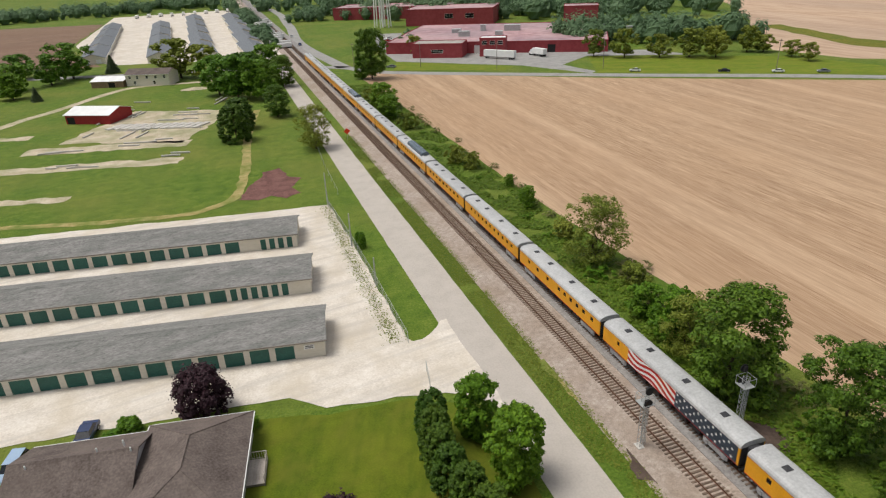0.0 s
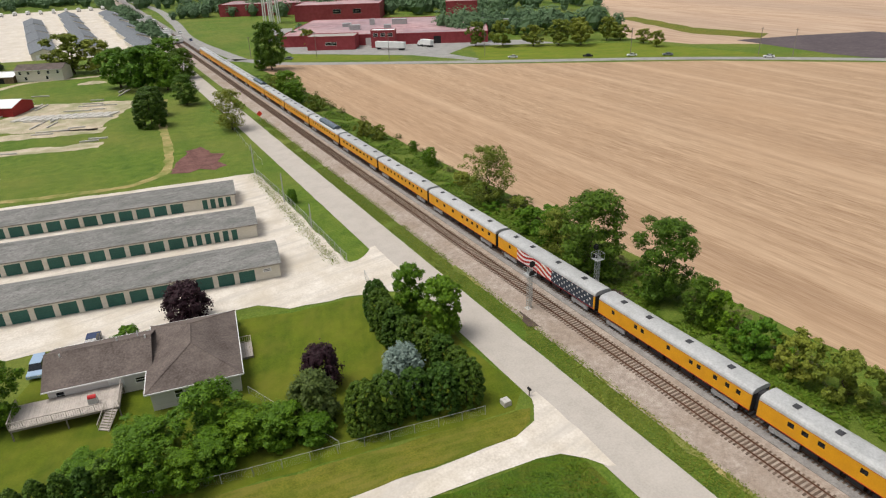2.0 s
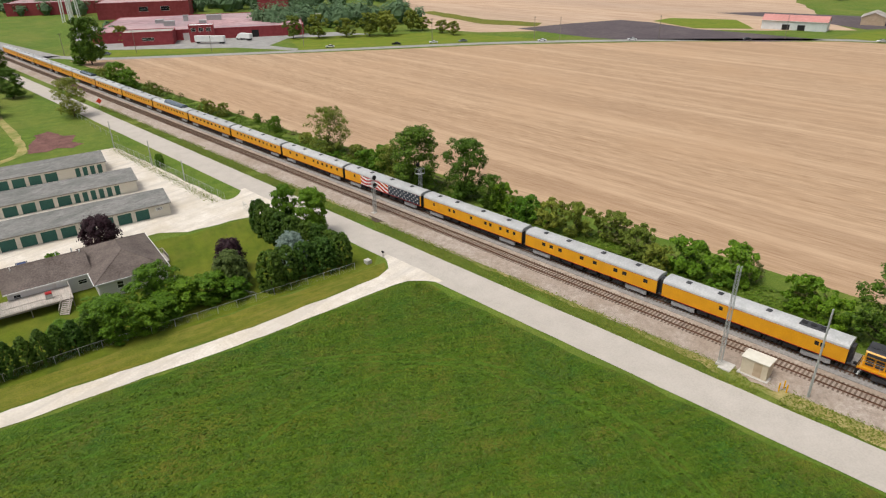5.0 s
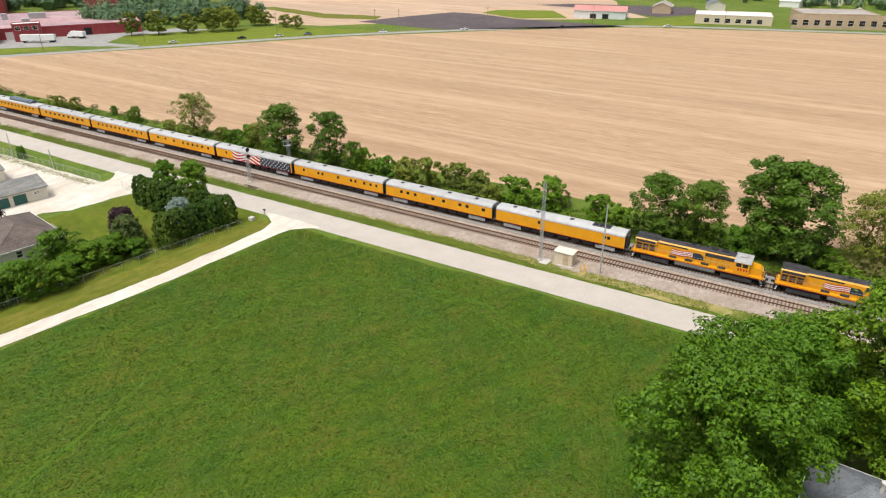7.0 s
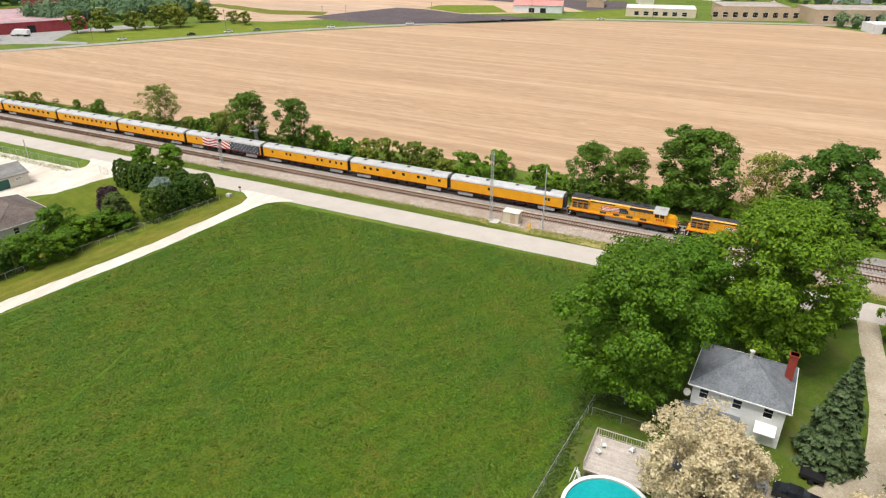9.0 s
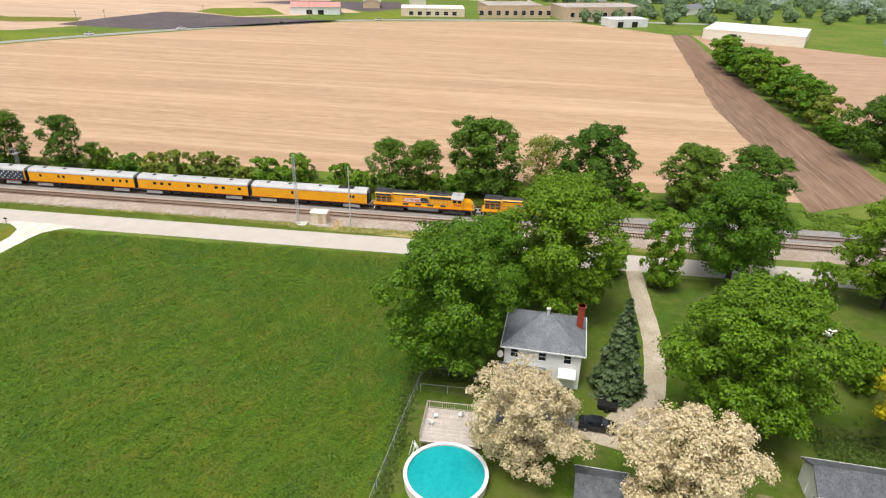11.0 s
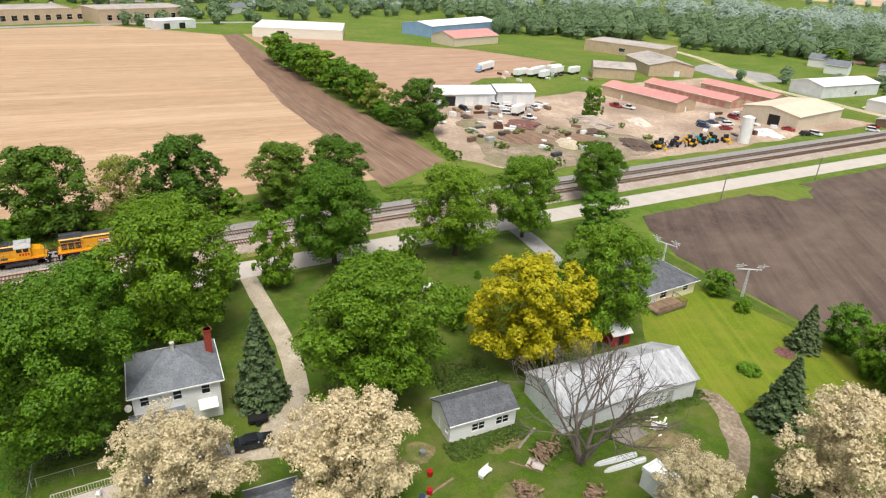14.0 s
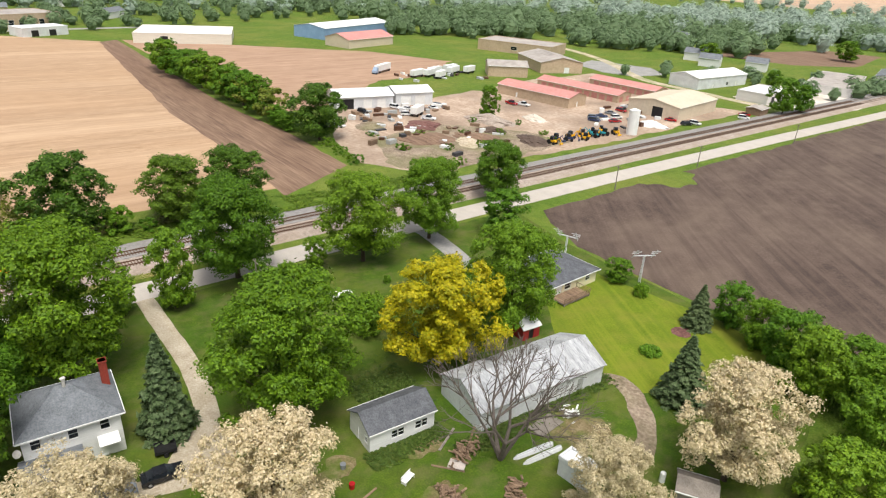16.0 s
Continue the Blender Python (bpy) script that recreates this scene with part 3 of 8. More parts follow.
ribbon("barn_path", [(-34, -140), (-35.5, -141.5), (-40, -139.5), (-44.5, -135.5), (-46.5, -132), (-46.8, -129.5)], 2.8, 0.07, CHURNED, "worn dirt path beside the white barn", "pavement", 0.5)
ribbon("yellow_house_drive", [(24, -150), (15, -149), (4, -147)], 4.2, 0.07, GREY_ROAD, "grey asphalt drive of the yellow house", "pavement", 0.3)
sheet("salvage_yard", [(58, -172), (72, -163), (100, -170), (136, -192), (134, -232), (140, -262), (98, -272), (92, -330), (56, -345), (54, -300), (52, -250), (54, -210)], 0.05, YARD, "dusty bare ground of the salvage yard", "pavement", 2, 4)
sheet("yard_soil", [(54, -176), (66, -170), (92, -180), (98, -212), (76, -232), (58, -236)], 0.062, CHURNED, "churned brown soil beside the salvage yard", "ground patch", 2.5, 3)
sheet("yard_green", [(150, -238), (176, -238), (176, -262), (150, -300), (138, -266)], 0.062, GRASS, "rough grass between yards", "ground patch", 2.5, 3)
sheet("asphalt_lot", [(176, -372), (184, -396), (150, -408), (130, -396), (134, -372), (150, -366)], 0.055, GREY_ROAD, "grey asphalt lot beside the tan warehouse", "pavement", 1, 4)
sheet("shed_lot", [(148, -262), (150, -356), (88, -362), (88, -346), (94, -272), (100, -262)], 0.045, YARD, "dusty gravel lot between the red-roofed sheds", "pavement", 2, 4)
sheet("gravel_lot", [(78, -372), (82, -432), (38, -452), (33, -400), (46, -366)], 0.055, GRAVEL, "pale gravel lot beside the railway", "pavement", 1.5, 4)
ribbon("works_road", [(60, -364), (96, -366), (128, -370), (178, -402), (230, -420), (300, -424)], 6, 0.058, RUBBLE, "pale gravel road to the works", "road", 0.6)
sheet("grass_tongue", [(21.5, -220), (23, -242), (16.4, -243), (11, -235), (13, -226)], 0.06, GRASS, "rough grass tongue reaching into the dark field", "verge", 2.0, 2)
sheet("storage_park", [(-56, 402), (40, 372), (44, 420), (36, 700), (14, 780), (-95, 780), (-92, 520), (-70, 430)], 0.06, GRAVEL, "white gravel storage park with rows of sheds", "pavement", 1, 8)
ribbon("farm_track", [(10, 243), (5.5, 215), (3.5, 195), (1.5, 170), (-1.5, 150), (-7, 144), (-14, 142), (-32, 145.5), (-52, 151), (-90, 158)], 2.4, 0.06, DRYGRASS, "faint bare wheel track through the grass", "path", 0.6)
sheet("mulch_patch", [(-1.5, 146), (3, 144), (6, 146), (9, 143), (12.5, 145), (11, 150), (14, 156), (11, 160), (10, 167), (6, 165), (4.5, 160), (1, 154)], 0.065, DIRT, "reddish brown mulch patch in the grass", "ground patch", 1.2, 1.5)
for c, w, h, a in (((-24, 236), 40, 44, -25), ((-36, 212), 48, 7, -14), ((-40, 193), 52, 6, -13), ((-52, 168), 26, 4, -12), ((-70, 240), 16, 4, -20)):
    ca, sa = math.cos(radians(a)), math.sin(radians(a))
    sheet("foundation_rubble", [(c[0] + x * ca - y * sa, c[1] + x * sa + y * ca) for x, y in ((-w / 2, -h / 2), (w / 2, -h / 2), (w / 2, h / 2), (-w / 2, h / 2))], 0.055, RUBBLE, "pale rubble and old foundations of cleared greenhouses", "ground patch", 1.6, 2)
ribbon("nursery_lane", [(-95, 210), (-75, 262), (-62, 283), (-40, 318), (-10, 318), (25, 322)], 4.0, 0.06, RUBBLE, "pale dirt lane to the farmhouse", "path", 0.6)
sheet("factory_apron", [(84, 322), (104, 303), (132, 276), (148, 242), (152, 246), (148, 268), (170, 284), (212, 260), (206, 284), (112, 338), (86, 356)], 0.05, GREY_ROAD, "grey asphalt apron in front of the factory", "pavement", 0.5, 4)
sheet("dry_verge", [(33.4, 64), (35.4, 64), (35.6, -110), (32.6, -100), (31.4, -62), (31.6, -28), (33.6, -14), (33.0, 10), (34.2, 30)], 0.045, DRYGRASS, "dry patchy grass verge between road and railway", "verge", 1.2, 2)
sheet("parking_lot", [(84, 372), (96, 366), (120, 440), (104, 446)], 0.05, GREY_ROAD, "grey car park beside the factory", "pavement", 0.5, 4)
sheet("far_brown_field", [(176, -505), (150, -640), (112, -650), (96, -560), (120, -520)], 0.05, TILLED, "brown field between distant woods", "field", 2, 10)
for pk, (c, r, m, lab) in enumerate((((-35.5, -127), 3.2, EARTH, "bare trampled earth beside the barn"), ((-29.6, -110), 2.0, EARTH, "bare earth along the shed"), ((-38.2, -107.8), 2.2, EARTH, "burnt earth under a brick heap"), ((-40, -128), 3.6, EARTH, "worn dusty ground beside the barn"), ((-27.5, -99), 2.0, EARTH, "worn ground beside the shed"), ((-33, -162), 1.2, DIRT, "mulch ring under a spruce"), ((36, 43), 3.0, DARK_SOIL, "dark cinders round the signal"), ((48.5, 42), 2.8, DARK_SOIL, "dark cinders beside the ballast"), ((35.4, -34), 2.4, BALLAST, "pale gravel round the cabinet"))):
    sheet("earth_patch", [(c[0] + r * (1 + 0.2 * math.sin(3 * a + r)) * math.cos(a), c[1] + r * 1.3 * math.sin(a)) for a in [k * math.pi / 6 for k in range(12)]], 0.082 + 0.004 * pk, m, lab, "ground patch", 1.5, 0.45)
sheet("olive_verge", [(-60, 38.6), (-36, 35.4), (2, 29.6), (17, 27.4), (21.5, 26.8), (22.8, 26.4), (21.4, 24.6), (18.6, 23.4), (-4, 24.9), (-28, 29.2), (-60, 33.7)], 0.048, OLIVE_GRASS, "olive yellow rough grass beside the gravel drive", "verge", 0.5, 2)
for off in (-0.9, 0.9):
    ribbon("tyre_track", [(-60, 21.4 + off), (-34.8, 20.6 + off), (-22.6, 18.6 + off), (-6.5, 13.6 + off), (8.0 + off * 0.7, 0.8 + off * 0.7), (13.6 + off, -12), (14.2 + off, -26), (8.4 + off, -42)], 0.4, 0.046, FLATTENED, "pale flattened wheel track in the meadow", "path", 0.25)
ribbon("tyre_track", [(-44, -3), (-23.5, 1.6), (-8, 4), (7.0, 0.2), (14.7, -11), (15.6, -27.8), (10, -41.5)], 0.5, 0.05, FLATTENED, "pale flattened wheel track in the meadow", "path", 0.3)

# ---- railway ----
bed = Build()
bed.extrude_y([(33.6, 0.0), (36.6, 0.34), (41.0, 0.34), (41.3, 0.30)], -900, 1200)
b2 = Build()
b2.extrude_y([(41.3, 0.0), (41.3, 0.36), (45.6, 0.36), (49.0, 0.0)], -900, 1200)
single("ballast_bed", bed, BALLAST, Matrix(), "tan limestone ballast bed under the near track", "ballast", kind="structure")
single("ballast_bed", b2, BALLAST_NEW, Matrix(), "grey ballast bed under the train's track", "ballast", kind="structure")
TRACKS = (38.9, 43.6)
TIE_TOP, RAIL_TOP = 0.42, 0.58


# ---- plants: a few grown once per kind, then copied ----
def leaf_mesh(name, centres, normals, size, mat, rng, aspect=1.3, extra=None):
    """Many small pointed leaf faces as one crown."""
    n = len(centres)
    rnd = rng.normal(size=(n, 3))
    t = np.cross(normals, rnd)
    t /= np.linalg.norm(t, axis=1)[:, None] + 1e-9
    s = np.cross(normals, t)
    size = (size * rng.uniform(0.6, 1.3, n))[:, None]
    a, b = t * size * aspect * 0.5, s * size * 0.5
    a, b = a * 1.25, b * 1.2
    v = np.stack([centres - a, centres + a * 0.7 + b, centres + a * 0.7 - b], 1).reshape(-1, 3)
    f = np.arange(3 * n).reshape(-1, 3).tolist()
    me = bpy.data.meshes.new(name)
    me.from_pydata(v.tolist(), [], f)
    me.materials.append(mat)
    me.update()
    return me


def puffs(rng, n, cc, cr, out, per=12, squash=0.78, spread=0.8):
    """Leaf places and facings: each bough carries several leafy puffs on its outer and upper side."""
    k = len(cr) * per
    own = np.repeat(np.arange(len(cr)), per)
    d = rng.normal(size=(k, 3)) + out[own] * 0.75 + np.array([0, 0, 0.3])
    d /= np.linalg.norm(d, axis=1)[:, None]
    pr = cr[own] * rng.uniform(0.18, 0.46, k)
    pc = cc[own] + d * (cr[own] * rng.uniform(0.4, 1.0, k) * spread)[:, None] * np.array([1, 1, squash])
    pick = rng.choice(k, n, p=pr ** 2 / (pr ** 2).sum())
    e = rng.normal(size=(n, 3)) + d[pick] * 0.55 + np.array([0, 0, 0.45])
    e /= np.linalg.norm(e, axis=1)[:, None]
    reach = rng.uniform(0.72, 1.06, n) + 0.16 * np.sin(e[:, 0] * 8 + pick) * np.sin(e[:, 1] * 8 + pick * 2)
    reach *= np.where(rng.uniform(size=n) < 0.24, rng.uniform(1.0, 1.55, n), 1.0)
    c = pc[pick] + e * (pr[pick] * reach)[:, None] * np.array([1, 1, squash])
    nn = e + rng.normal(size=(n, 3)) * 0.3 + np.array([0, 0, 0.35])
    nn /= np.linalg.norm(nn, axis=1)[:, None]
    return c, nn


def round_points(rng, n, height, width, base, clumps, shape=0.62, flat=1.0):
    """Boughs that fill an uneven crown from base to height, and the leaves on them."""
    ch = height - base
    cc, cr = [], []
    lob = rng.uniform(0, 6.28, 3)
    for i in range(clumps):
        u = -1 + 2 * (i + 0.5) / clumps
        ang = i * 2.4 + rng.uniform(-0.5, 0.5)
        r = (rng.uniform(0.24, 0.36) if i % 5 < 2 else rng.uniform(0.17, 0.27)) * min(width, ch) * 0.58
        mid = (shape - 0.5) * 2 - 0.3
        v = (u - mid) / (1 - mid) if u > mid else (u - mid) / (1 + mid)
        rad = math.sqrt(max(0, 1 - abs(v) ** 2.4)) * (rng.uniform(0.72, 1.06) if i % 3 else rng.uniform(0.1, 0.6))
        rad *= 0.9 + 0.16 * math.sin(2 * ang + lob[0] + u) + 0.12 * math.sin(3 * ang + lob[1] - 2 * u)
        z = base + ch * (0.5 + 0.5 * u) + ch * 0.05 * math.sin(2 * ang + lob[2])
        cc.append((math.cos(ang) * rad * (width / 2 - r * 0.6), math.sin(ang) * rad * (width / 2 - r * 0.6), min(max(z, base + r * 0.7), height - r * 0.8)))
        cr.append(r)
    cc, cr = np.array(cc), np.array(cr)
    out = cc - np.array([0, 0, base + ch * 0.4])
    out /= np.linalg.norm(out, axis=1)[:, None] + 1e-6
    c, nn = puffs(rng, n, cc, cr, out, squash=0.78 * flat)
    c[:, 2] = np.maximum(c[:, 2], 0.02 + rng.uniform(0, 0.1, n))
    return c, nn, cc, cr


def limbs(rng, height, base, tips, r, bark_r=1.0):
    """A tapered, slightly bent trunk with limbs to some of the clumps."""
    b = Build()
    p = Vector((0, 0, -0.2))
    top = height * 0.62
    k = 5
    pts = [p]
    for i in range(1, k + 1):
        pts.append(Vector((rng.normal() * 0.12 * i * bark_r, rng.normal() * 0.12 * i * bark_r, top * i / k)))
    for i in range(k):
        b.rod(pts[i], pts[i + 1], r * (1 - 0.75 * i / k) * (1.25 if i == 0 else 1), r * (1 - 0.75 * (i + 1) / k), 8)
    for tip in tips:
        tip = Vector(tip)
        z0 = max(base * 0.6, min(top * 0.92, tip.z * 0.55))
        i = min(k - 1, int(z0 / top * k))
        start = pts[i].lerp(pts[i + 1], z0 / top * k - i)
        mid = start.lerp(tip, 0.5) + Vector((0, 0, -0.04 * height + rng.normal() * 0.02 * height))
        b.rod(start, mid, r * 0.34, r * 0.2, 6)
        b.rod(mid, tip, r * 0.2, r * 0.05, 5)
    return b


def broadleaf(name, seed, height, width, base, leaves, leaf, clumps, mat, label, category="tree", bark=BARK, trunk=0.3, shape=0.62, flat=1.0):
    rng = np.random.default_rng(seed)
    c, nn, cc, cr = round_points(rng, leaves, height, width, base, clumps, shape, flat)
    t = thing(name, Matrix(), label, category)
    part("trunk", limbs(rng, height, base, cc[: max(5, clumps // 3)], trunk), bark, t)
    part("crown", leaf_mesh("crown", c, nn, leaf, mat, rng), mat, t)
    return t


def conifer(name, seed, height, width, tiers, per, leaf, mat, label, category="tree"):
    """A spruce: tiers of drooping boughs carrying sprays."""
    rng = np.random.default_rng(seed)
    t = thing(name, Matrix(), label, category)
    b = Build()
    b.rod((0, 0, -0.2), (0, 0, height * 0.97), height * 0.018 + 0.05, 0.02, 8)
    cs, ns = [], []
    for i in range(tiers):
        f = i / (tiers - 1)
        z = height * (0.05 + 0.93 * f)
        r = width / 2 * (1 - f) ** 0.85 + 0.12
        boughs = max(4, int(13 * (1 - f * 0.7)))
        off = rng.uniform(0, 6.28)
        for j in range(boughs):
            a = off + 2 * math.pi * j / boughs + rng.normal() * 0.12
            rr = r * rng.uniform(0.8, 1.1)
            tip = Vector((math.cos(a) * rr, math.sin(a) * rr, z - rr * 0.28))
            if f < 0.85:
                b.rod((0, 0, z), tip, 0.035, 0.01, 4)
            for q in range(per):
                s = rng.uniform(0.25, 1.0)
                w = (1 - s) * 0.5 + 0.18
                side = rng.normal() * w * rr * 0.35
                cs.append((math.cos(a) * rr * s - math.sin(a) * side, math.sin(a) * rr * s + math.cos(a) * side, z - rr * s * 0.28 - abs(rng.normal()) * 0.12 * rr * 0.4))
                n_ = Vector((math.cos(a) * 0.6, math.sin(a) * 0.6, 0.8)) + Vector(rng.normal(size=3) * 0.35)
                ns.append(tuple(n_.normalized()))
    part("trunk", b, BARK, t)
    part("crown", leaf_mesh("crown", np.array(cs), np.array(ns), leaf, mat, rng, 1.8), mat, t)
    return t


def columnar(name, seed, height, width, leaves, leaf, mat, label, category="shrub", tip=0.75, rough=0.2):
    """A dense shrub: leafy puffs set close over an upright core, down to the ground."""
    rng = np.random.default_rng(seed)
    t = thing(name, Matrix(), label, category)
    k = int(60 + 40 * height / width)
    u = (np.arange(k) + rng.uniform(0, 1, k)) / k
    a = np.arange(k) * 2.4 + rng.normal(size=k) * 0.25
    prof = np.where(u < 0.3, 0.86 + 0.14 * u / 0.3, np.sqrt(np.clip(1 - ((u - 0.3) / 0.7) ** 2, 0, 1)) ** tip)
    r = width / 2 * (prof * rng.uniform(1 - rough, 1.0, k) - 0.12)
    r = np.maximum(r, 0)
    cr = width * rng.uniform(0.13, 0.13 + rough * 0.5, k)
    cc = np.stack([np.cos(a) * r, np.sin(a) * r, np.minimum(u * height, height - cr * 0.9)], 1)
    out = np.stack([np.cos(a), np.sin(a), 0.3 + u * 0.9], 1)
    out /= np.linalg.norm(out, axis=1)[:, None]
    c, nn = puffs(rng, leaves, cc, cr, out * 1.6, 4, 1.15, 0.55)
    c[:, 2] = np.maximum(c[:, 2], 0.02)
    b = Build()
    b.rod((0, 0, -0.1), (0, 0, height * 0.8), 0.08, 0.03)
    part("trunk", b, BARK, t)
    part("crown", leaf_mesh("crown", c, nn, leaf, mat, rng), mat, t)
    return t


USED = set()


def plant(proto, size, spots, label="", group=""):
    """Stands copies of a grown plant at (x, y, height, width); the first spot takes the plant itself."""
    h0, w0 = size
    for x, y, h, w in spots:
        rot = (x * 37.1 + y * 19.7) % 360
        m = pose(x, y, 0, 0, 0, rot) @ Matrix.Diagonal((w / w0, w / w0, h / h0, 1))
        if proto.name in USED:
            o = copy_thing(proto, m @ Matrix.Diagonal((*proto.scale, 1)).inverted())
        else:
            USED.add(proto.name)
            proto.matrix_basis = m
            o = proto
        tagged(o, label, "", group)


# big maples and ashes near the camera
maple_a = broadleaf("maple_tree", 1, 20, 20, 3.0, 52000, 0.26, 100, LEAF, "big leafy green maple tree on the lawn", trunk=0.45)
maple_b = broadleaf("maple_tree", 2, 20, 20, 3.5, 52000, 0.26, 110, LEAF_FRESH, "big fresh green broadleaf tree on the lawn", trunk=0.45)
maple_c = broadleaf("broadleaf_tree", 3, 16, 14, 1.4, 24000, 0.3, 76, LEAF_DARK, "dark green leafy tree beside the railway", trunk=0.32)
maple_d = broadleaf("broadleaf_tree", 4, 15, 11, 0.8, 17000, 0.26, 74, LEAF_DARK, "green leafy tree with an open uneven crown", trunk=0.28, shape=0.58)
gold = broadleaf("golden_locust_tree", 5, 17, 17, 2.5, 34000, 0.28, 90, LEAF_GOLD, "bright yellow leafed tree on the lawn", trunk=0.35)
locust = broadleaf("blossoming_locust_tree", 6, 16, 15, 2.5, 36000, 0.21, 84, BLOSSOM, "locust tree covered in cream white blossom", trunk=0.35)
small_tree = broadleaf("young_tree", 7, 9, 7, 0.4, 11000, 0.22, 60, LEAF_FRESH, "fresh green young leafy tree", trunk=0.16)
olive = broadleaf("budding_tree", 8, 12, 11, 0.6, 9000, 0.22, 66, LEAF_OLIVE, "thin olive-green budding tree at the field edge", trunk=0.2, shape=0.56)
shrub = broadleaf("shrub", 9, 5, 7, 0.0, 7000, 0.23, 44, LEAF_FRESH, "dense green wild shrub beside the railway", "shrub", trunk=0.1)
shrub_olive = broadleaf("shrub", 10, 5, 8, 0.0, 7000, 0.22, 48, LEAF_OLIVE, "olive brown budding shrub at the field edge", "shrub", trunk=0.1)
brush = broadleaf("brushwood", 13, 5, 8, 0.0, 2200, 0.23, 36, BRUSH, "budding olive twiggy brush at the field edge", "shrub", trunk=0.1)
garden_tree = broadleaf("garden_tree", 19, 8, 7.5, 0.0, 13000, 0.2, 64, LEAF, "dark green leafy garden tree behind the house", trunk=0.16)
# far trees take the lighter leaf colour to stand for haze over them
far_tree = broadleaf("broadleaf_tree", 23, 15, 14, 1.5, 6500, 0.5, 50, LEAF_FRESH, "leafy tree among the old nursery grounds, green lightened for haze", trunk=0.3)
far_olive = broadleaf("budding_tree", 24, 12, 12, 1.5, 5000, 0.46, 36, LEAF_OLIVE, "olive green lawn tree in front of the factory", trunk=0.25)
low_shrub = broadleaf("shrub", 25, 3, 6, 0.0, 1300, 0.36, 20, LEAF_FRESH, "low green wild shrub beside the railway", "shrub", trunk=0.06)
spruce = conifer("spruce_tree", 12, 14, 6.4, 26, 64, 0.3, NEEDLE, "tall grey-green spruce tree")
spruce_small = columnar("blue_spruce_tree", 14, 6, 5.2, 9000, 0.24, NEEDLE_BLUE, "round pale blue spruce", "tree", tip=1.3, rough=0.34)
pine = columnar("pine_tree", 15, 6.5, 5.5, 9000, 0.24, PINE, "bushy yellow-green pine on the lawn", "tree", tip=1.5, rough=0.4)
plum = columnar("purple_plum_tree", 11, 6.2, 6, 10000, 0.24, LEAF_PURPLE, "small dark purple leafed plum tree", "tree", tip=1.0, rough=0.42)
dense_tree = broadleaf("lawn_tree", 26, 9, 7, 0.2, 18000, 0.22, 76, LEAF_FRESH, "dense fresh green tree beside the hedge", "tree", trunk=0.16)
hedgerow = broadleaf("hedgerow_tree", 27, 11, 11, 0.0, 17000, 0.27, 80, LEAF_FRESH, "bright green leafy tree in the field hedge", trunk=0.2)
cedar = columnar("arborvitae", 16, 6, 3.9, 9000, 0.2, CEDAR, "dense dark green clipped arborvitae", rough=0.07)
hedge_col = columnar("arborvitae", 17, 5.5, 2.6, 5000, 0.2, CEDAR, "slim dark green arborvitae in a row", tip=1.7, rough=0.08)
bush = columnar("garden_bush", 18, 2, 2.4, 2600, 0.16, LEAF_FRESH, "round green garden bush")

# by the white farmhouse
plant(maple_a, (20, 20), [(-9, -64, 20.5, 19), (8, -79, 22, 22), (-16, -99, 20, 21), (24, -108.5, 18.5, 19), (32, -179, 14, 15)])
plant(maple_b, (20, 20), [(18, -131, 17.5, 17.5), (20, -148.5, 17.5, 15.5), (-17, -136.5, 19, 15.5), (3, -68, 17, 15)])
plant(hedgerow, (11, 11), [(-42, -168, 8.5, 7), (-48, -165, 10, 9), (-53, -161, 11, 9.5), (-57, -168, 9, 9), (-61, -161, 10.5, 10), (-65, -152, 11.5, 10), (-60, -176, 8, 9), (-68, -170, 8.5, 10), (-65, -141, 9.5, 10), (-74, -160, 9, 11), (-70, -134, 8, 10)])
plant(gold, (17, 17), [(-18, -122, 17, 17.5)])
plant(locust, (16, 15), [(-32, -89.5, 14.5, 13.4), (-55, -136, 15, 14), (-51, -119, 11, 9.5), (-25.5, -74.2, 12.5, 12.6), (-64, -176, 8, 8)])
plant(spruce, (14, 6.4), [(-10, -86, 14, 7.2), (-33, -165, 8, 5.4), (-43, -145, 10.5, 7.4)])
plant(small_tree, (9, 7), [(14, -164, 10, 11), (19, -96, 14, 8), (20, -122, 6.5, 4.5), (-15, -167, 4.8, 5.6), (-36, -170, 8, 7), (22, -88, 5, 6), (-5, -118, 7, 6), (97, -234, 12, 8.6)])
plant(bush, (2, 2.4), [(-21, -166, 2.4, 2.6), (-17, -70, 1.5, 2), (-33.5, -151.6, 1.0, 3.2), (2, -158, 1.6, 1.8), (8, -130, 1.5, 1.4), (-4, -112, 2.2, 3)])
# along the east side of the railway
plant(maple_d, (15, 11), [(51, 49, 14.5, 12), (55, 37, 13.5, 9.5), (54, 29, 7.5, 5.2), (52, -43, 13, 10.6), (54, -50, 12.5, 10)])
plant(maple_c, (16, 14), [(58, -63, 17, 18), (58, -88, 16.5, 17), (56, -108, 14, 15), (58, -122, 13.5, 16), (62, 281, 21, 15), (99, -165, 17, 18)])
plant(olive, (12, 11), [(55, 86, 12.2, 11.5), (52, 58, 8.5, 8.5), (64, -76, 12, 12), (22, 181, 12.5, 12)])
plant(small_tree, (9, 7), [(56, 114, 5, 3.6), (58, 128, 3, 2.6), (57, 118, 3, 3.2), (52, 222, 9, 11), (50, 206, 8, 9), (58, 284, 9, 8)])
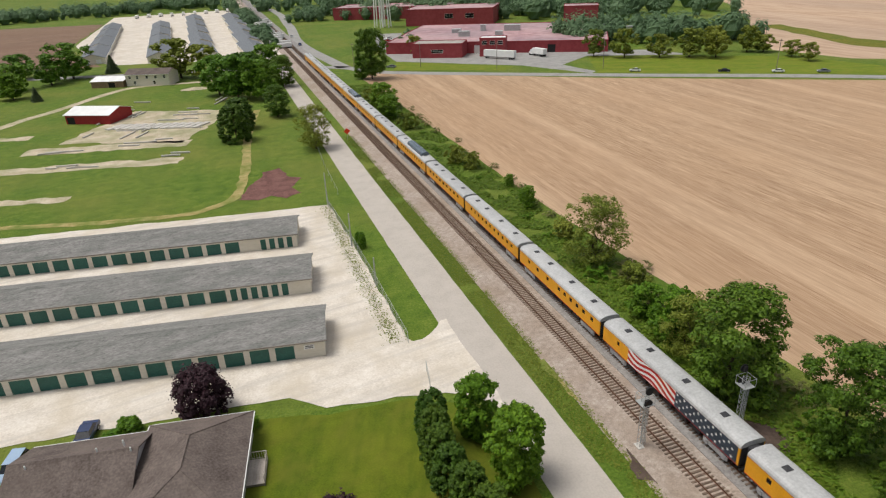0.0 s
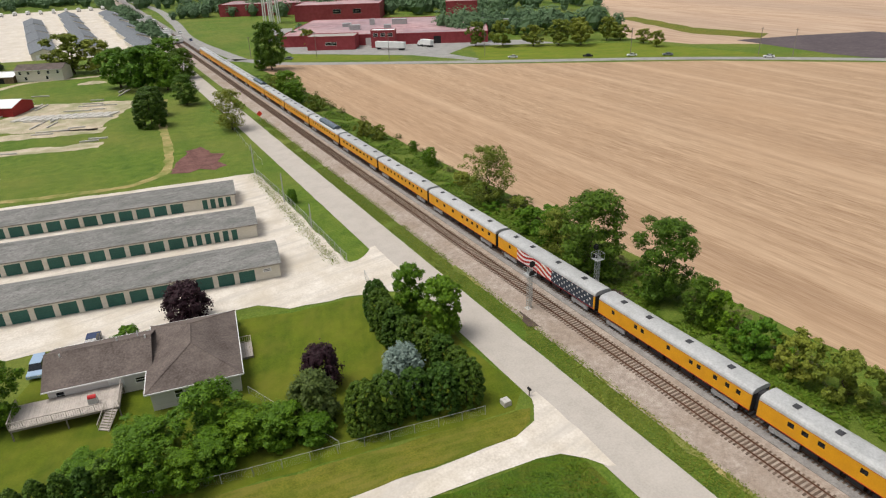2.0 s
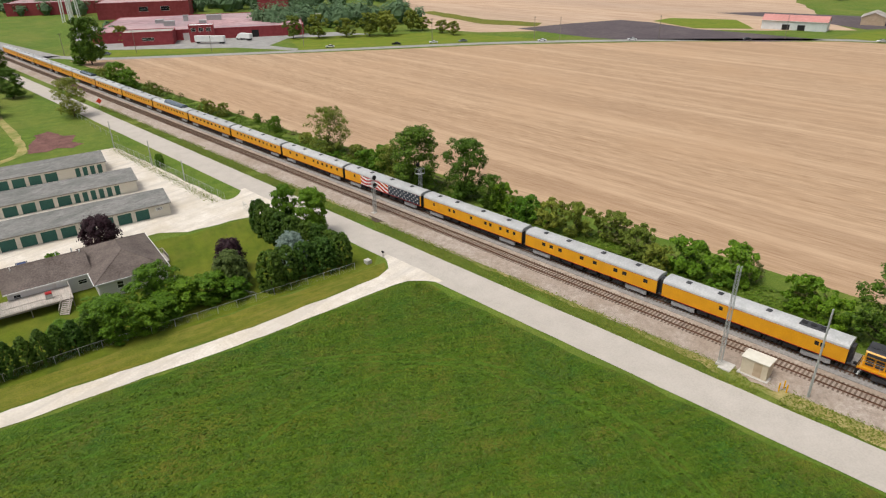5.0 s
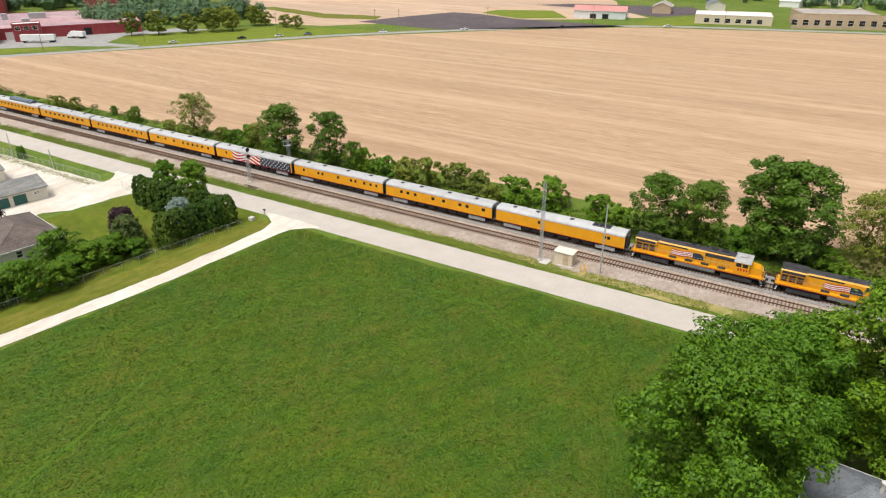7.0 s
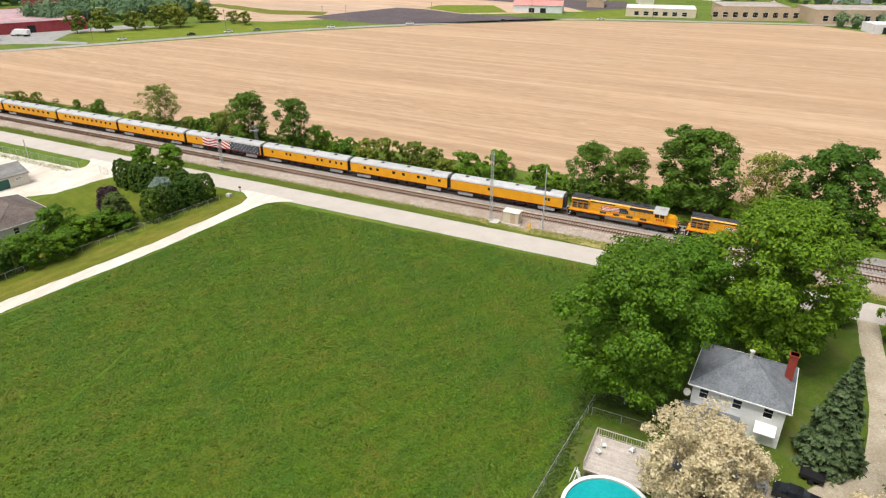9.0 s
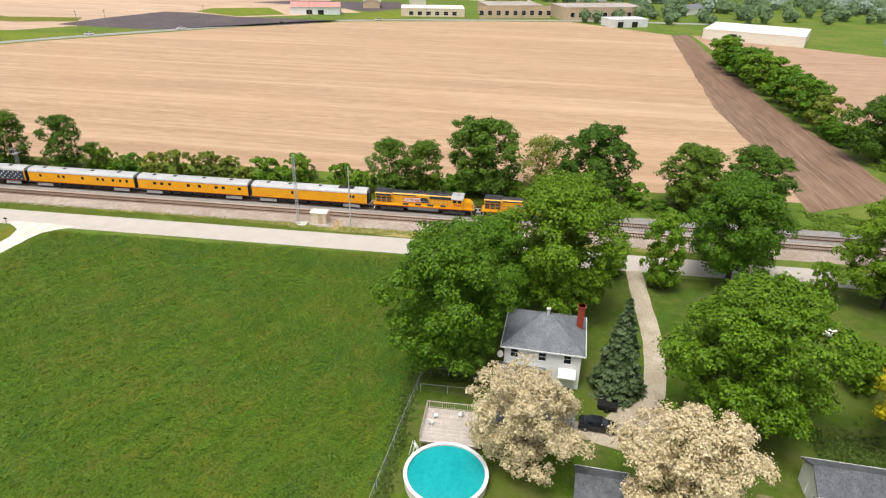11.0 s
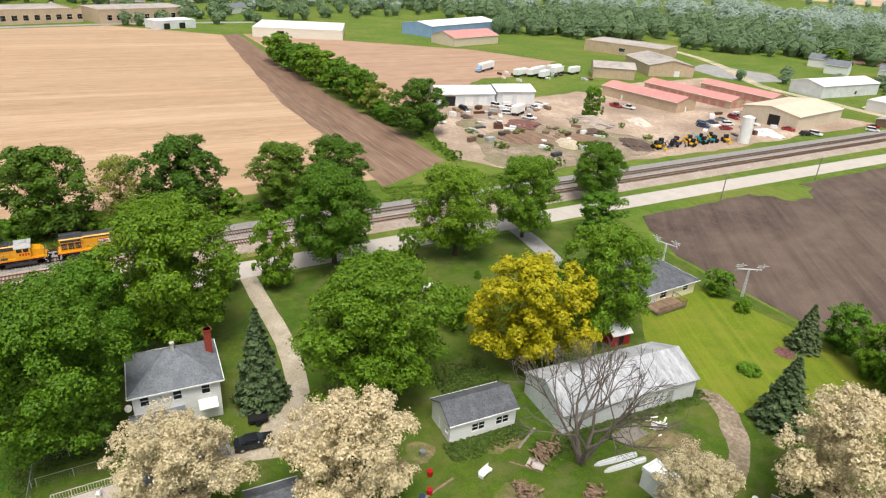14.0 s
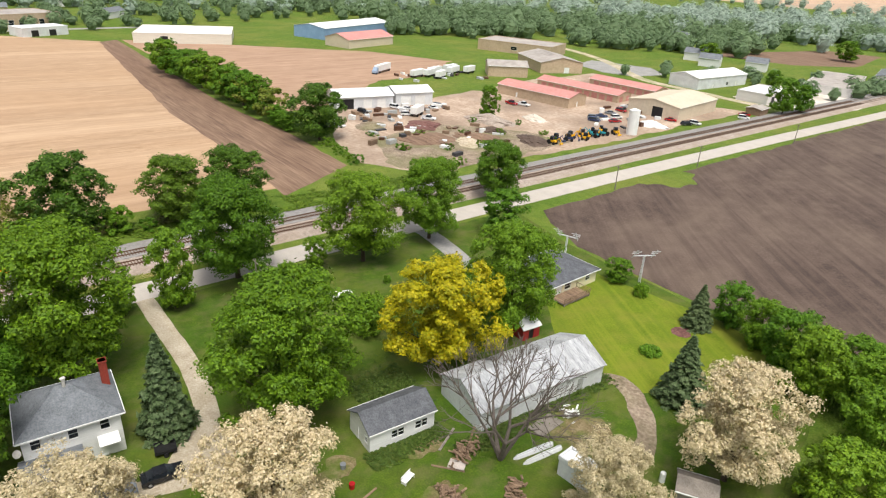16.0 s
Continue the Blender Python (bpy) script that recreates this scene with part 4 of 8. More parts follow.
plant(shrub, (5, 7), [(55, -13, 6, 9), (57, -20, 6.5, 8.5), (56, -31, 5.4, 7.5), (53, 68, 5, 7.5), (53, 62, 7, 8), (55, 27, 6, 6), (54, 20, 5.2, 6.5), (56, -96, 5, 8), (56, -70, 4, 7), (55, -57, 5, 7), (57, -115, 4, 7), (53, -36, 5, 6)])
plant(shrub_olive, (5, 8), [(55, 15, 5.2, 8), (55, 9, 6.5, 8.5), (58, 2, 5.6, 8.5), (55, -4, 5.4, 8), (52, -9, 4.6, 6.5), (53, 150, 4.4, 6.5), (55, 144, 4.2, 6), (57, 77, 3.5, 6), (56, 98, 3, 6), (66, -82, 6, 9), (52, 236, 5, 8), (52, 190, 5, 7)])
rb = random.Random(5)
plant(brush, (5, 8), [((59 if i < 20 else 57.5) + rb.uniform(-1.5, 2), 262 - i * 9.2 + rb.uniform(-3, 3), (0.5 if i < 20 else 0.9) * rb.uniform(1.8, 3.6), (0.5 if i < 20 else 1.0) * rb.uniform(5, 8)) for i in range(43)])
plant(low_shrub, (3, 6), [(53.5 + rb.uniform(-1.5, 2), 250 - i * 14 + rb.uniform(-4, 4), (0.5 if i < 12 else 1.0) * rb.uniform(1.4, 2.6), (0.55 if i < 12 else 1.0) * rb.uniform(4, 6.5)) for i in range(26)])
# hedge line beyond the tilled strip
plant(far_tree, (15, 14), [(240 - i * 12.5, -158.5 - i * 0.55 + rb.uniform(-1.5, 1.5), rb.uniform(11, 15), rb.uniform(13, 17)) for i in range(9)], "tall green tree in a field hedge line")
plant(far_olive, (12, 12), [(180 - i * 17, -164 + rb.uniform(-1.5, 1.5), rb.uniform(9, 12), rb.uniform(12, 15)) for i in range(4)], "tall olive green tree in a field hedge line")
plant(small_tree, (9, 7), [(112 + i * 4, -163 + rb.uniform(-2, 2), rb.uniform(5, 8), rb.uniform(6, 9)) for i in range(4)])
plant(low_shrub, (3, 6), [(72 + i * 5, -162 - i * 0.5, rb.uniform(1.5, 3), rb.uniform(4, 6)) for i in range(5)])
plant(low_shrub, (3, 6), [(56 + rb.uniform(-2, 12) + (i % 3) * 14, -174 - i * 4.6 + rb.uniform(-3, 3), rb.uniform(0.8, 2.4), rb.uniform(3, 6)) for i in range(15)], "scrubby green weeds on the yard's edge")
# garden of the brown-roofed house
plant(plum, (6.2, 6), [(-9, 69.5, 6.2, 6.0), (3, 43.5, 5.8, 4.8)])
plant(pine, (6.5, 5.5), [(0, 38, 6.4, 5.6)])
plant(spruce_small, (6, 5.2), [(12, 38.5, 5.6, 5.4)])
plant(dense_tree, (9, 7), [(20, 53, 8.6, 5.4), (21.6, 45.5, 9.4, 6.6)])
plant(garden_tree, (8, 7.5), [(-11, 40.8, 7.2, 8), (-19, 35.8, 6.4, 6.5), (-15, 34.8, 4.6, 5.5), (-4.5, 36.5, 4.6, 7), (-18, 43, 3.6, 7.5), (-8, 37.5, 4.8, 7), (-24.5, 41.5, 2.6, 6), (-1, 35, 3.2, 5.5), (-33, 57, 8.5, 8), (-12, 36, 4.2, 6.5), (-21, 39, 3.4, 6)])
plant(cedar, (6, 3.9), [(15.5, 55, 6.2, 3.8), (15, 52, 6.4, 3.7), (14.6, 49, 6.4, 3.7), (14.6, 46, 6.4, 3.8), (15.4, 43, 6.4, 3.8), (16.5, 40.5, 5.6, 3.9), (17.4, 38, 5.6, 3.6), (18, 35.5, 5, 3.4), (17, 31.5, 6, 4.2), (14, 32, 6, 4.4), (10.8, 33, 6, 4), (7.4, 33.4, 6.2, 4.4), (4.4, 33, 6.6, 4.2)], group="arborvitae hedge")
plant(hedge_col, (5.5, 2.6), [(-34 + i * 2.0, 37.6 - i * 0.12, 5.4 - 0.12 * (i % 3), 2.5) for i in range(7)], group="row of slim arborvitae")
plant(bush, (2, 2.4), [(-17.5, 69, 2.0, 2.6), (-19, 67.5, 1.6, 2.6), (-4, 64.5, 1.7, 2.1), (19, 109, 3.2, 2.0)])
# round the old nursery
plant(far_tree, (15, 14), [(46, -356, 15, 14), (43, -366, 12, 11), (78, -410, 10, 9), (112, -583, 14, 18), (150, -470, 12, 13)], "green leafy tree beside the works")
plant(far_tree, (15, 14), [(5, 268, 17, 19), (14, 262, 15, 15), (-2, 280, 16, 16), (-69, 364, 17, 22), (-76, 350, 14, 16), (-95, 380, 12, 17), (-85, 318, 11, 14), (-90, 340, 12, 16), (-100, 330, 12, 16), (19, 300, 16, 18)])
plant(maple_d, (15, 11), [(16, 228, 11, 10), (10, 290, 15, 14), (24, 285, 13, 12)])
plant(far_olive, (12, 12), [(-18, 334, 18, 24), (-8, 328, 15, 17)], "tall yellow-green tree beside the farmhouse")
plant(cedar, (6, 3.9), [(1, 201, 11, 9.6), (3, 216, 10, 9.6)], "dense round dark green tree")
plant(spruce, (14, 6.4), [(-52, 372, 9, 8), (-74, 308, 6, 5)])
# lawn trees by the factory
plant(far_olive, (12, 12), [(172, 281, 12.5, 12), (182, 270, 13.3, 14), (195, 261, 10.6, 13), (206, 254, 12.9, 15), (215, 247, 11.6, 14), (237, 252, 12, 12), (243, 248, 8, 12), (243, 231, 7.3, 10), (240, 219, 7.7, 9), (100, 345, 9, 10), (226, 262, 12, 13)])

# a leafless tree in front of the white barn
def bare_tree(x, y, height, spread):
    rng = random.Random(21)
    t = thing("bare_tree", pose(x, y, 0), "leafless grey tree with spreading branches", "tree")
    twigs = Build()

    def grow(p, d, length, r, depth, b):
        q = p + d * length
        b.rod(p, q, r, r * 0.7, 6 if depth < 3 else 4)
        if depth >= 7:
            return
        for _ in range(2 if rng.random() < 0.6 else 3):
            e = (d + Vector((rng.gauss(0, 0.42), rng.gauss(0, 0.42), rng.gauss(0.12, 0.25)))).normalized()
            grow(q, e, length * rng.uniform(0.68, 0.88), r * 0.64, depth + 1, b if depth < 2 else twigs)

    for k in range(5):
        a = k * 1.26
        b = Build()
        grow(Vector((0, 0, -0.1)), Vector((math.cos(a) * 0.42, math.sin(a) * 0.42, 1)).normalized(), height * 0.2, 0.3, 1, b)
        part("limb", b, PALEBARK, t)
    part("bare_crown", twigs, PALEBARK, t)


bare_tree(-37.2, -116.4, 21.0, 15)


# distant woods, too many to count
def woods(name, seed, areas, leaf, per, mat, label):
    """Many crowns of leafy puffs, standing close."""
    rng = np.random.default_rng(seed)
    cs, ns, core = [], [], Build()
    rings = [(0.6, 0.05), (1.0, 0.4), (0.8, 0.74), (0.34, 0.95)]
    for x0, y0, x1, y1, spread, count, h in areas:
        for i in range(count):
            t = rng.uniform()
            hx, hy = x0 + (x1 - x0) * t + rng.uniform(-1.6, 1.6) * spread, y0 + (y1 - y0) * t + rng.uniform(-1.6, 1.6) * spread
            hh = h * rng.uniform(0.55, 1.2)
            w = hh * rng.uniform(0.4, 0.62)
            rr = rng.uniform(0.5, 0.84, (4, 6))
            vs = [(hx + w * q * rr[k, j] * math.cos(j * 1.0472 + k * 0.52), hy + w * q * rr[k, j] * math.sin(j * 1.0472 + k * 0.52), hh * z * rng.uniform(0.76, 0.88)) for k, (q, z) in enumerate(rings) for j in range(6)]
            core.add(vs, [(k * 6 + j, k * 6 + (j + 1) % 6, k * 6 + 6 + (j + 1) % 6, k * 6 + 6 + j) for k in range(3) for j in range(6)] + [tuple(range(18, 24))])
            d = rng.normal(size=(per, 3))
            d[:, 2] = np.abs(d[:, 2]) * 1.1 - 0.25
            d /= np.linalg.norm(d, axis=1)[:, None]
            ph = rng.uniform(0, 6.28, 3)
            rl = 0.9 + 0.2 * np.sin(d[:, 0] * 6 + ph[0]) * np.sin(d[:, 1] * 6 + ph[1]) + 0.08 * np.sin(d[:, 2] * 8 + ph[2]) + rng.uniform(-0.06, 0.08, per)
            cs.append(np.array([hx, hy, hh * 0.5]) + d * rl[:, None] * np.array([w, w, hh * 0.5]))
            q = d + rng.normal(size=(per, 3)) * 0.15
            q[:, 2] += 0.7
            ns.append(q / np.linalg.norm(q, axis=1)[:, None])
    me = leaf_mesh(name, np.concatenate(cs), np.concatenate(ns), leaf, mat, rng)
    ob = single(name, me, mat, Matrix(), label, "woodland", kind="stuff")
    part("inner_crowns", core, mat, ob)["kind"] = "stuff"
    return ob


woods("woodland", 31, [(190, 335, 262, 296, 12, 44, 14), (120, 620, 330, 420, 35, 130, 17), (120, 620, 330, 420, 30, 30, 12), (60, 800, 260, 640, 45, 90, 16), (-300, 800, 0, 860, 25, 120, 13), (30, 420, 30, 700, 3, 40, 8), (95, 330, 118, 420, 6, 8, 8), (70, 560, 100, 640, 10, 20, 10)], 1.1, 180, WOODS, "green woods behind the factory and fields")
woods("woodland", 32, [(420, -120, 520, -420, 30, 110, 10), (330, -350, 290, -440, 12, 46, 13), (250, -450, 170, -540, 16, 60, 14), (560, -60, 720, -420, 60, 150, 11), (150, -720, 0, -820, 40, 170, 16), (440, -420, 240, -640, 46, 240, 15), (60, -380, 40, -520, 6, 16, 8), (130, -380, 60, -450, 12, 16, 7), (20, -800, -300, -760, 40, 160, 17)], 1.1, 180, WOODS, "mixed green woods at the edge of town")
woods("woodland", 33, [(760, 0, 560, -800, 120, 520, 15), (400, -700, -200, -1000, 95, 560, 17), (1300, 0, 900, -1100, 160, 200, 16), (600, -1150, -500, -1400, 120, 200, 16), (800, 700, 1300, 200, 120, 120, 14), (500, 1100, 100, 1200, 100, 200, 16)], 1.7, 95, WOODS_HAZED, "pale distant woodland")


def scatter(name, seed, n, spot, size, mat, label, tall=0.6):
    """Countless low blades and sprays standing on the ground."""
    rng = np.random.default_rng(seed)
    xy = spot(rng, n)
    k = len(xy)
    z = rng.uniform(0.02, 1, k) * tall * (0.6 + 0.4 * np.array([noise.noise((p[0] * 0.15, p[1] * 0.15, 2)) for p in xy]))
    nn = rng.normal(size=(k, 3)) * 0.3
    nn[:, 2] += 1.0
    nn /= np.linalg.norm(nn, axis=1)[:, None]
    me = leaf_mesh(name, np.column_stack([xy, np.abs(z) + 0.05]), nn, size, mat, rng, 1.8)
    return single(name, me, mat, Matrix(), label, "vegetation", kind="stuff")


def in_strip(x0, x1, y0, y1, clump=0.0):
    def spot(rng, n):
        p = np.column_stack([rng.uniform(x0, x1, n), rng.uniform(y0, y1, n)])
        keep = [noise.noise((a * 0.18, b * 0.18, 5)) > clump for a, b in p]
        return p[np.array(keep)]
    return spot


UNDER = foliage("undergrowth_leaves", srgb(70, 98, 16), srgb(96, 120, 26), srgb(128, 136, 52), 0.15)
MEADOW = foliage("meadow_blades", srgb(58, 86, 4), srgb(72, 100, 10), srgb(94, 116, 20), 0.25)
scatter("undergrowth", 41, 70000, in_strip(48.5, 59, -175, 270, -0.2), 0.3, UNDER, "tangled green undergrowth beside the railway", 0.4)
scatter("meadow_grass", 43, 45000, lambda r, n: np.array([q for q in np.column_stack([r.uniform(-70, 22, n), r.uniform(-58, 26, n)]) if q[1] < 17 - (q[0] - 22) * 0.13 and q[1] > -57 and not (q[0] > -20 and q[1] < -57)]), 0.26, MEADOW, "tall uneven meadow grass", 0.1)
VERGE = foliage("roadside_blades", srgb(82, 104, 22), srgb(104, 118, 34), srgb(132, 134, 58), 0.25)
scatter("verge_tufts", 46, 30000, in_strip(30.7, 34.8, -115, 190, -0.35), 0.15, VERGE, "uneven green roadside tufts", 0.08)
WEEDS = foliage("rank_weeds", srgb(44, 66, 20), srgb(74, 98, 34), srgb(110, 116, 58), 0.3)
scatter("weeds", 44, 9000, lambda r, n: np.concatenate([
    np.column_stack([r.normal(-33.6, 0.9, n // 4), r.uniform(-141, -113, n // 4)]),
    np.column_stack([r.normal(-29.0, 0.7, n // 4), r.uniform(-114, -103, n // 4)]),
    np.column_stack([r.normal(-18.0, 2.2, n // 4), r.uniform(-117, -108, n // 4)]),
    np.column_stack([r.normal(-10.6, 0.5, n // 8), r.uniform(-71, -60, n // 8)]),
    np.column_stack([r.uniform(-40, -10, n // 8), r.normal(-59.8, 0.6, n // 8)])]), 0.26, WEEDS, "rank weeds along walls and fences", 0.4)
scatter("yard_edge_weeds", 45, 6000, lambda r, n: np.concatenate([
    np.column_stack([r.normal(16.6, 0.7, n // 2), r.uniform(75, 134, n // 2)]),
    np.column_stack([r.uniform(-30, 22, n // 2), 68.0 + r.normal(0, 0.5, n // 2)])])[:n // 2], 0.16, VERGE, "dry weeds along the yard fence", 0.1)


# ---- the train ----
def truck(parent, y, axles=2, mat=SILVER, wb=2.6):
    """A wheel truck: frame and wheels."""
    half = wb / 2 if axles == 2 else wb
    b = Build()
    for s in (-1, 1):
        b.extrude_y([(s * 1.16, 0.3), (s * 1.34, 0.3), (s * 1.34, 0.9), (s * 1.16, 0.9)], y - half - 0.5, y + half + 0.5)
        for k in range(axles):
            yy = y - half + k * (2 * half / (axles - 1))
            b.box(s * 1.25 - 0.18, s * 1.25 + 0.18, yy - 0.26, yy + 0.26, 0.28, 0.72)
    b.box(-1.2, 1.2, y - 0.35, y + 0.35, 0.5, 0.95)
    tr = part("truck", b, mat, parent)
    for k in range(axles):
        yy = y - half + k * (2 * half / (axles - 1))
        w = Build()
        for s in (-1, 1):
            w.rod((s * 0.72, yy, 0.46), (s * 0.86, yy, 0.46), 0.46, k=16)
        w.rod((-0.72, yy, 0.46), (0.72, yy, 0.46), 0.09)
        part("wheelset", w, BLACKSTEEL, tr)


def roof_profile(half, z0, z1, k=10):
    pts = []
    for i in range(k + 1):
        a = math.pi * i / k
        c, s = math.cos(a), math.sin(a)
        pts.append((half * (abs(c) ** 0.7) * (1 if c >= 0 else -1), z0 + (z1 - z0) * s ** 0.75))
    return pts


CAR_L = 25.0


def passenger_car(name, label, windows, win_z=(2.35, 3.0), roof_mat=ROOFGREY, baggage=False, dome=False, flag=False):
    """A streamlined car: yellow body, grey rounded roof, windows, underfloor boxes, two trucks. y runs along the car."""
    t = thing(name, Matrix(), label, "train car", "passenger train")
    h = CAR_L / 2
    for s in (-1, 1):
        side = Build()
        x0, x1 = sorted((s * 1.40, s * 1.52))
        wall_run(side, -h, h, min(-x0, -x1), max(-x0, -x1), 1.25, 3.42, [(y, w, win_z[0], win_z[1]) for y, w in windows], Matrix.Rotation(math.pi / 2, 4, "Z"))
        sd = part("body_side", side, YELLOW, t)
        for y, w in windows:
            p = Build()
            p.box(s * 1.44 - 0.01, s * 1.44 + 0.01, y - w / 2, y + w / 2, win_z[0], win_z[1])
            part("window", p, WINDOW, sd)
        st = Build()
        st.box(s * 1.525 - 0.006, s * 1.525 + 0.006, -h, h, 1.25, 1.33)
        st.box(s * 1.525 - 0.006, s * 1.525 + 0.006, -h, h, 3.34, 3.40)
        part("stripe", st, REDPAINT, sd, "thin red stripe")
    for s in (-1, 1):
        ends = Build()
        y0, y1 = sorted((s * h, s * (h - 0.12)))
        ends.box(-1.40, 1.40, y0, y1, 1.1, 3.42)
        wall = part("end_wall", ends, DARKGREY, t)
        ends = Build()
        y0, y1 = sorted((s * h, s * (h + 0.42)))
        ends.box(-0.62, 0.62, y0, y1, 1.1, 3.5, bev=0.08)
        part("end_diaphragm", ends, DARKGREY, wall)
    r = Build()
    r.extrude_y(roof_profile(1.54, 3.40, 4.12), -h, h)
    roof = part("roof", r, roof_mat, t, "grey rounded roof")
    for y in (-8.4, -2.2, 4.5, 9.2)[1 if baggage else 0:]:
        vent = Build()
        vent.box(-0.4, 0.4, y - 0.35, y + 0.35, 4.05, 4.2, bev=0.05)
        part("roof_vent", vent, DARKGREY, roof)
    if baggage:
        vent = Build()
        vent.box(-0.75, 0.75, -9.5, -6.2, 4.02, 4.2, bev=0.06)
        gen = part("generator_hatch", vent, DARKGREY, roof)
        for y in (-9.0, -7.8, -6.7):
            vent = Build()
            vent.rod((0, y, 4.2), (0, y, 4.28), 0.4, k=12)
            part("roof_fan", vent, BLACKSTEEL, roof)
    ribs = Build()
    for s in (-1, 1):
        ribs.box(s * 1.1 - 0.03, s * 1.1 + 0.03, -h, h, 3.84, 3.9)
    part("roof_seam", ribs, CARGREY, roof)
    if dome:
        d = Build()
        d.extrude_y(roof_profile(1.1, 4.0, 4.85), -8, 4)
        part("dome", d, PALEGLASS, roof, "glazed dome")
    if flag:
        for s in (-1, 1):
            for i in range(9):
                f = Build()
                pts_t = []
                y0, y1 = -2.5, 6.8
                n = 14
                for k in range(n + 1):
                    y = y0 + (y1 - y0) * k / n
                    base_z = 0.5 + i * 0.4 + 0.5 * math.sin(y * 0.8 + i * 0.12) + 0.06 * y
                    pts_t.append((y, min(max(base_z, 1.34), 3.36), min(max(base_z + 0.4, 1.35), 3.37)))
                for k in range(n):
                    a, c = pts_t[k], pts_t[k + 1]
                    f.add([(s * 1.535, a[0], a[1]), (s * 1.535, c[0], c[1]), (s * 1.535, c[0], c[2]), (s * 1.535, a[0], a[2])], [(0, 1, 2, 3)])
                part("flag_stripe", f, REDPAINT if i % 2 else WHITEPAINT, t)
            c = Build()
            c.box(s * 1.53 - 0.012, s * 1.53 + 0.012, -h + 0.3, -2.5, 1.34, 3.38)
            can = part("flag_field", c, NAVY, t, "dark blue star field")
            for i in range(4):
                for j in range(8):
                    q = Build()
                    yy, zz = -h + 1.0 + j * 1.16 + 0.55 * (i % 2), 1.66 + i * 0.48
                    star = [(yy + (0.22 if k % 2 == 0 else 0.09) * math.sin(k * math.pi / 5), zz + (0.22 if k % 2 == 0 else 0.09) * math.cos(k * math.pi / 5)) for k in range(10)]
                    q.extrude_x(star, s * 1.543, s * 1.55)
                    part("star", q, WHITEPAINT, can)
    u = Build()
    u.box(-1.35, 1.35, -h, h, 1.05, 1.25)
    rng = random.Random(len(label))
    for y in (-6, -3.6, -1.2, 1.4, 3.8, 6.1):
        w = rng.uniform(0.7, 1.1)
        for s in (-1, 1):
            x0, x1 = sorted((s * 0.6, s * 1.38))
            u.box(x0, x1, y - w, y + w, 0.5, 1.06, bev=0.06)
    part("underframe", u, BLACKSTEEL, t, "dark underfloor equipment")
    truck(t, -h + 3.4)
    truck(t, h - 3.4)
    return t


def locomotive(label, number_bars):
    """A six-axle diesel, its cab towards -y."""
    t = thing("locomotive", Matrix(), label, "locomotive", "train locomotives")
    L = 22.2
    f, r = -L / 2, L / 2
    b = Build()
    b.box(-1.5, 1.5, f + 0.6, r - 0.5, 1.3, 1.62)
    part("walkway_sill", b, YELLOW, t)
    st = Build()
    for s in (-1, 1):
        st.box(s * 1.508 - 0.006, s * 1.508 + 0.006, f + 0.8, r - 0.6, 1.3, 1.38)
    part("stripe", st, REDPAINT, t, "thin red stripe")
    h = Build()
    h.extrude_y([(-0.98, 1.62), (0.98, 1.62), (0.98, 3.75), (0.8, 3.98), (-0.8, 3.98), (-0.98, 3.75)], f + 5.2, r - 4.6)
    hood = part("hood", h, YELLOW, t, "yellow engine hood")
    dl = Build()
    for s in (-1, 1):
        for k in range(11):
            y = f + 6.0 + k * 0.92
            dl.box(s * 0.99 - 0.012, s * 0.99 + 0.012, y, y + 0.03, 1.8, 3.1)
    part("door_seams", dl, DARKGREY, hood)
    gr = Build()
    for s in (-1, 1):
        for k in range(3):
            gr.box(s * 1.0 - 0.05, s * 1.0 + 0.05, f + 5.6 + k * 1.35, f + 6.6 + k * 1.35, 3.2, 3.68)
    part("side_grille", gr, DARKGREY, hood)
    for s in (-1, 1):
        for y0, y1, z0, z1 in ((f + 5.3, f + 9.8, 3.12, 3.74), (f + 12.6, r - 4.8, 3.5, 3.74)):
            vb = Build()
            vb.box(s * 0.99 - 0.02, s * 0.99 + 0.02, y0, y1, z0, z1)
            part("intake_band", vb, DARKGREY, hood, "dark grey air intake panel")
        for k in range(4):
            vb = Build()
            vb.box(s * 1.2 - 0.16, s * 1.2 + 0.16, f + 6.4 + k * 2.6, f + 7.6 + k * 2.6, 1.62, 1.95, bev=0.03)
            part("walkway_box", vb, DARKGREY, t)
    rd = Build()
    rd.extrude_y([(-1.05, 1.62), (1.05, 1.62), (1.05, 3.1), (1.5, 3.35), (1.5, 3.9), (1.2, 4.12), (-1.2, 4.12), (-1.5, 3.9), (-1.5, 3.35), (-1.05, 3.1)], r - 4.6, r - 1.0)
    rad = part("radiator", rd, YELLOW, t)
    for s in (-1, 1):
        for k in range(3):
            for j in range(3):
                lv = Build()
                lv.box(s * 1.06 - 0.02, s * 1.06 + 0.02, r - 4.3 + k * 1.1, r - 3.4 + k * 1.1, 1.9 + j * 0.4, 2.2 + j * 0.4)
                part("louvre", lv, DARKGREY, rad)
        lv = Build()
        lv.box(s * 1.5 - 0.015, s * 1.5 + 0.015, r - 4.4, r - 1.2, 3.42, 3.85)
        part("radiator_grille", lv, DARKGREY, rad, "black radiator grille")
    rc = Build()
    rc.extrude_y([(-1.52, 3.8), (1.52, 3.8), (1.22, 4.15), (-1.22, 4.15)], r - 4.62, r - 0.98)
    part("radiator_roof", rc, DARKGREY, rad, "sooty dark radiator roof")
    fan = Build()
    for k in range(3):
        fan.rod((0, r - 4.1 + k * 1.25, 4.1), (0, r - 4.1 + k * 1.25, 4.22), 0.55, k=14)
    part("roof_fan", fan, DARKGREY, rad)
    tp = Build()
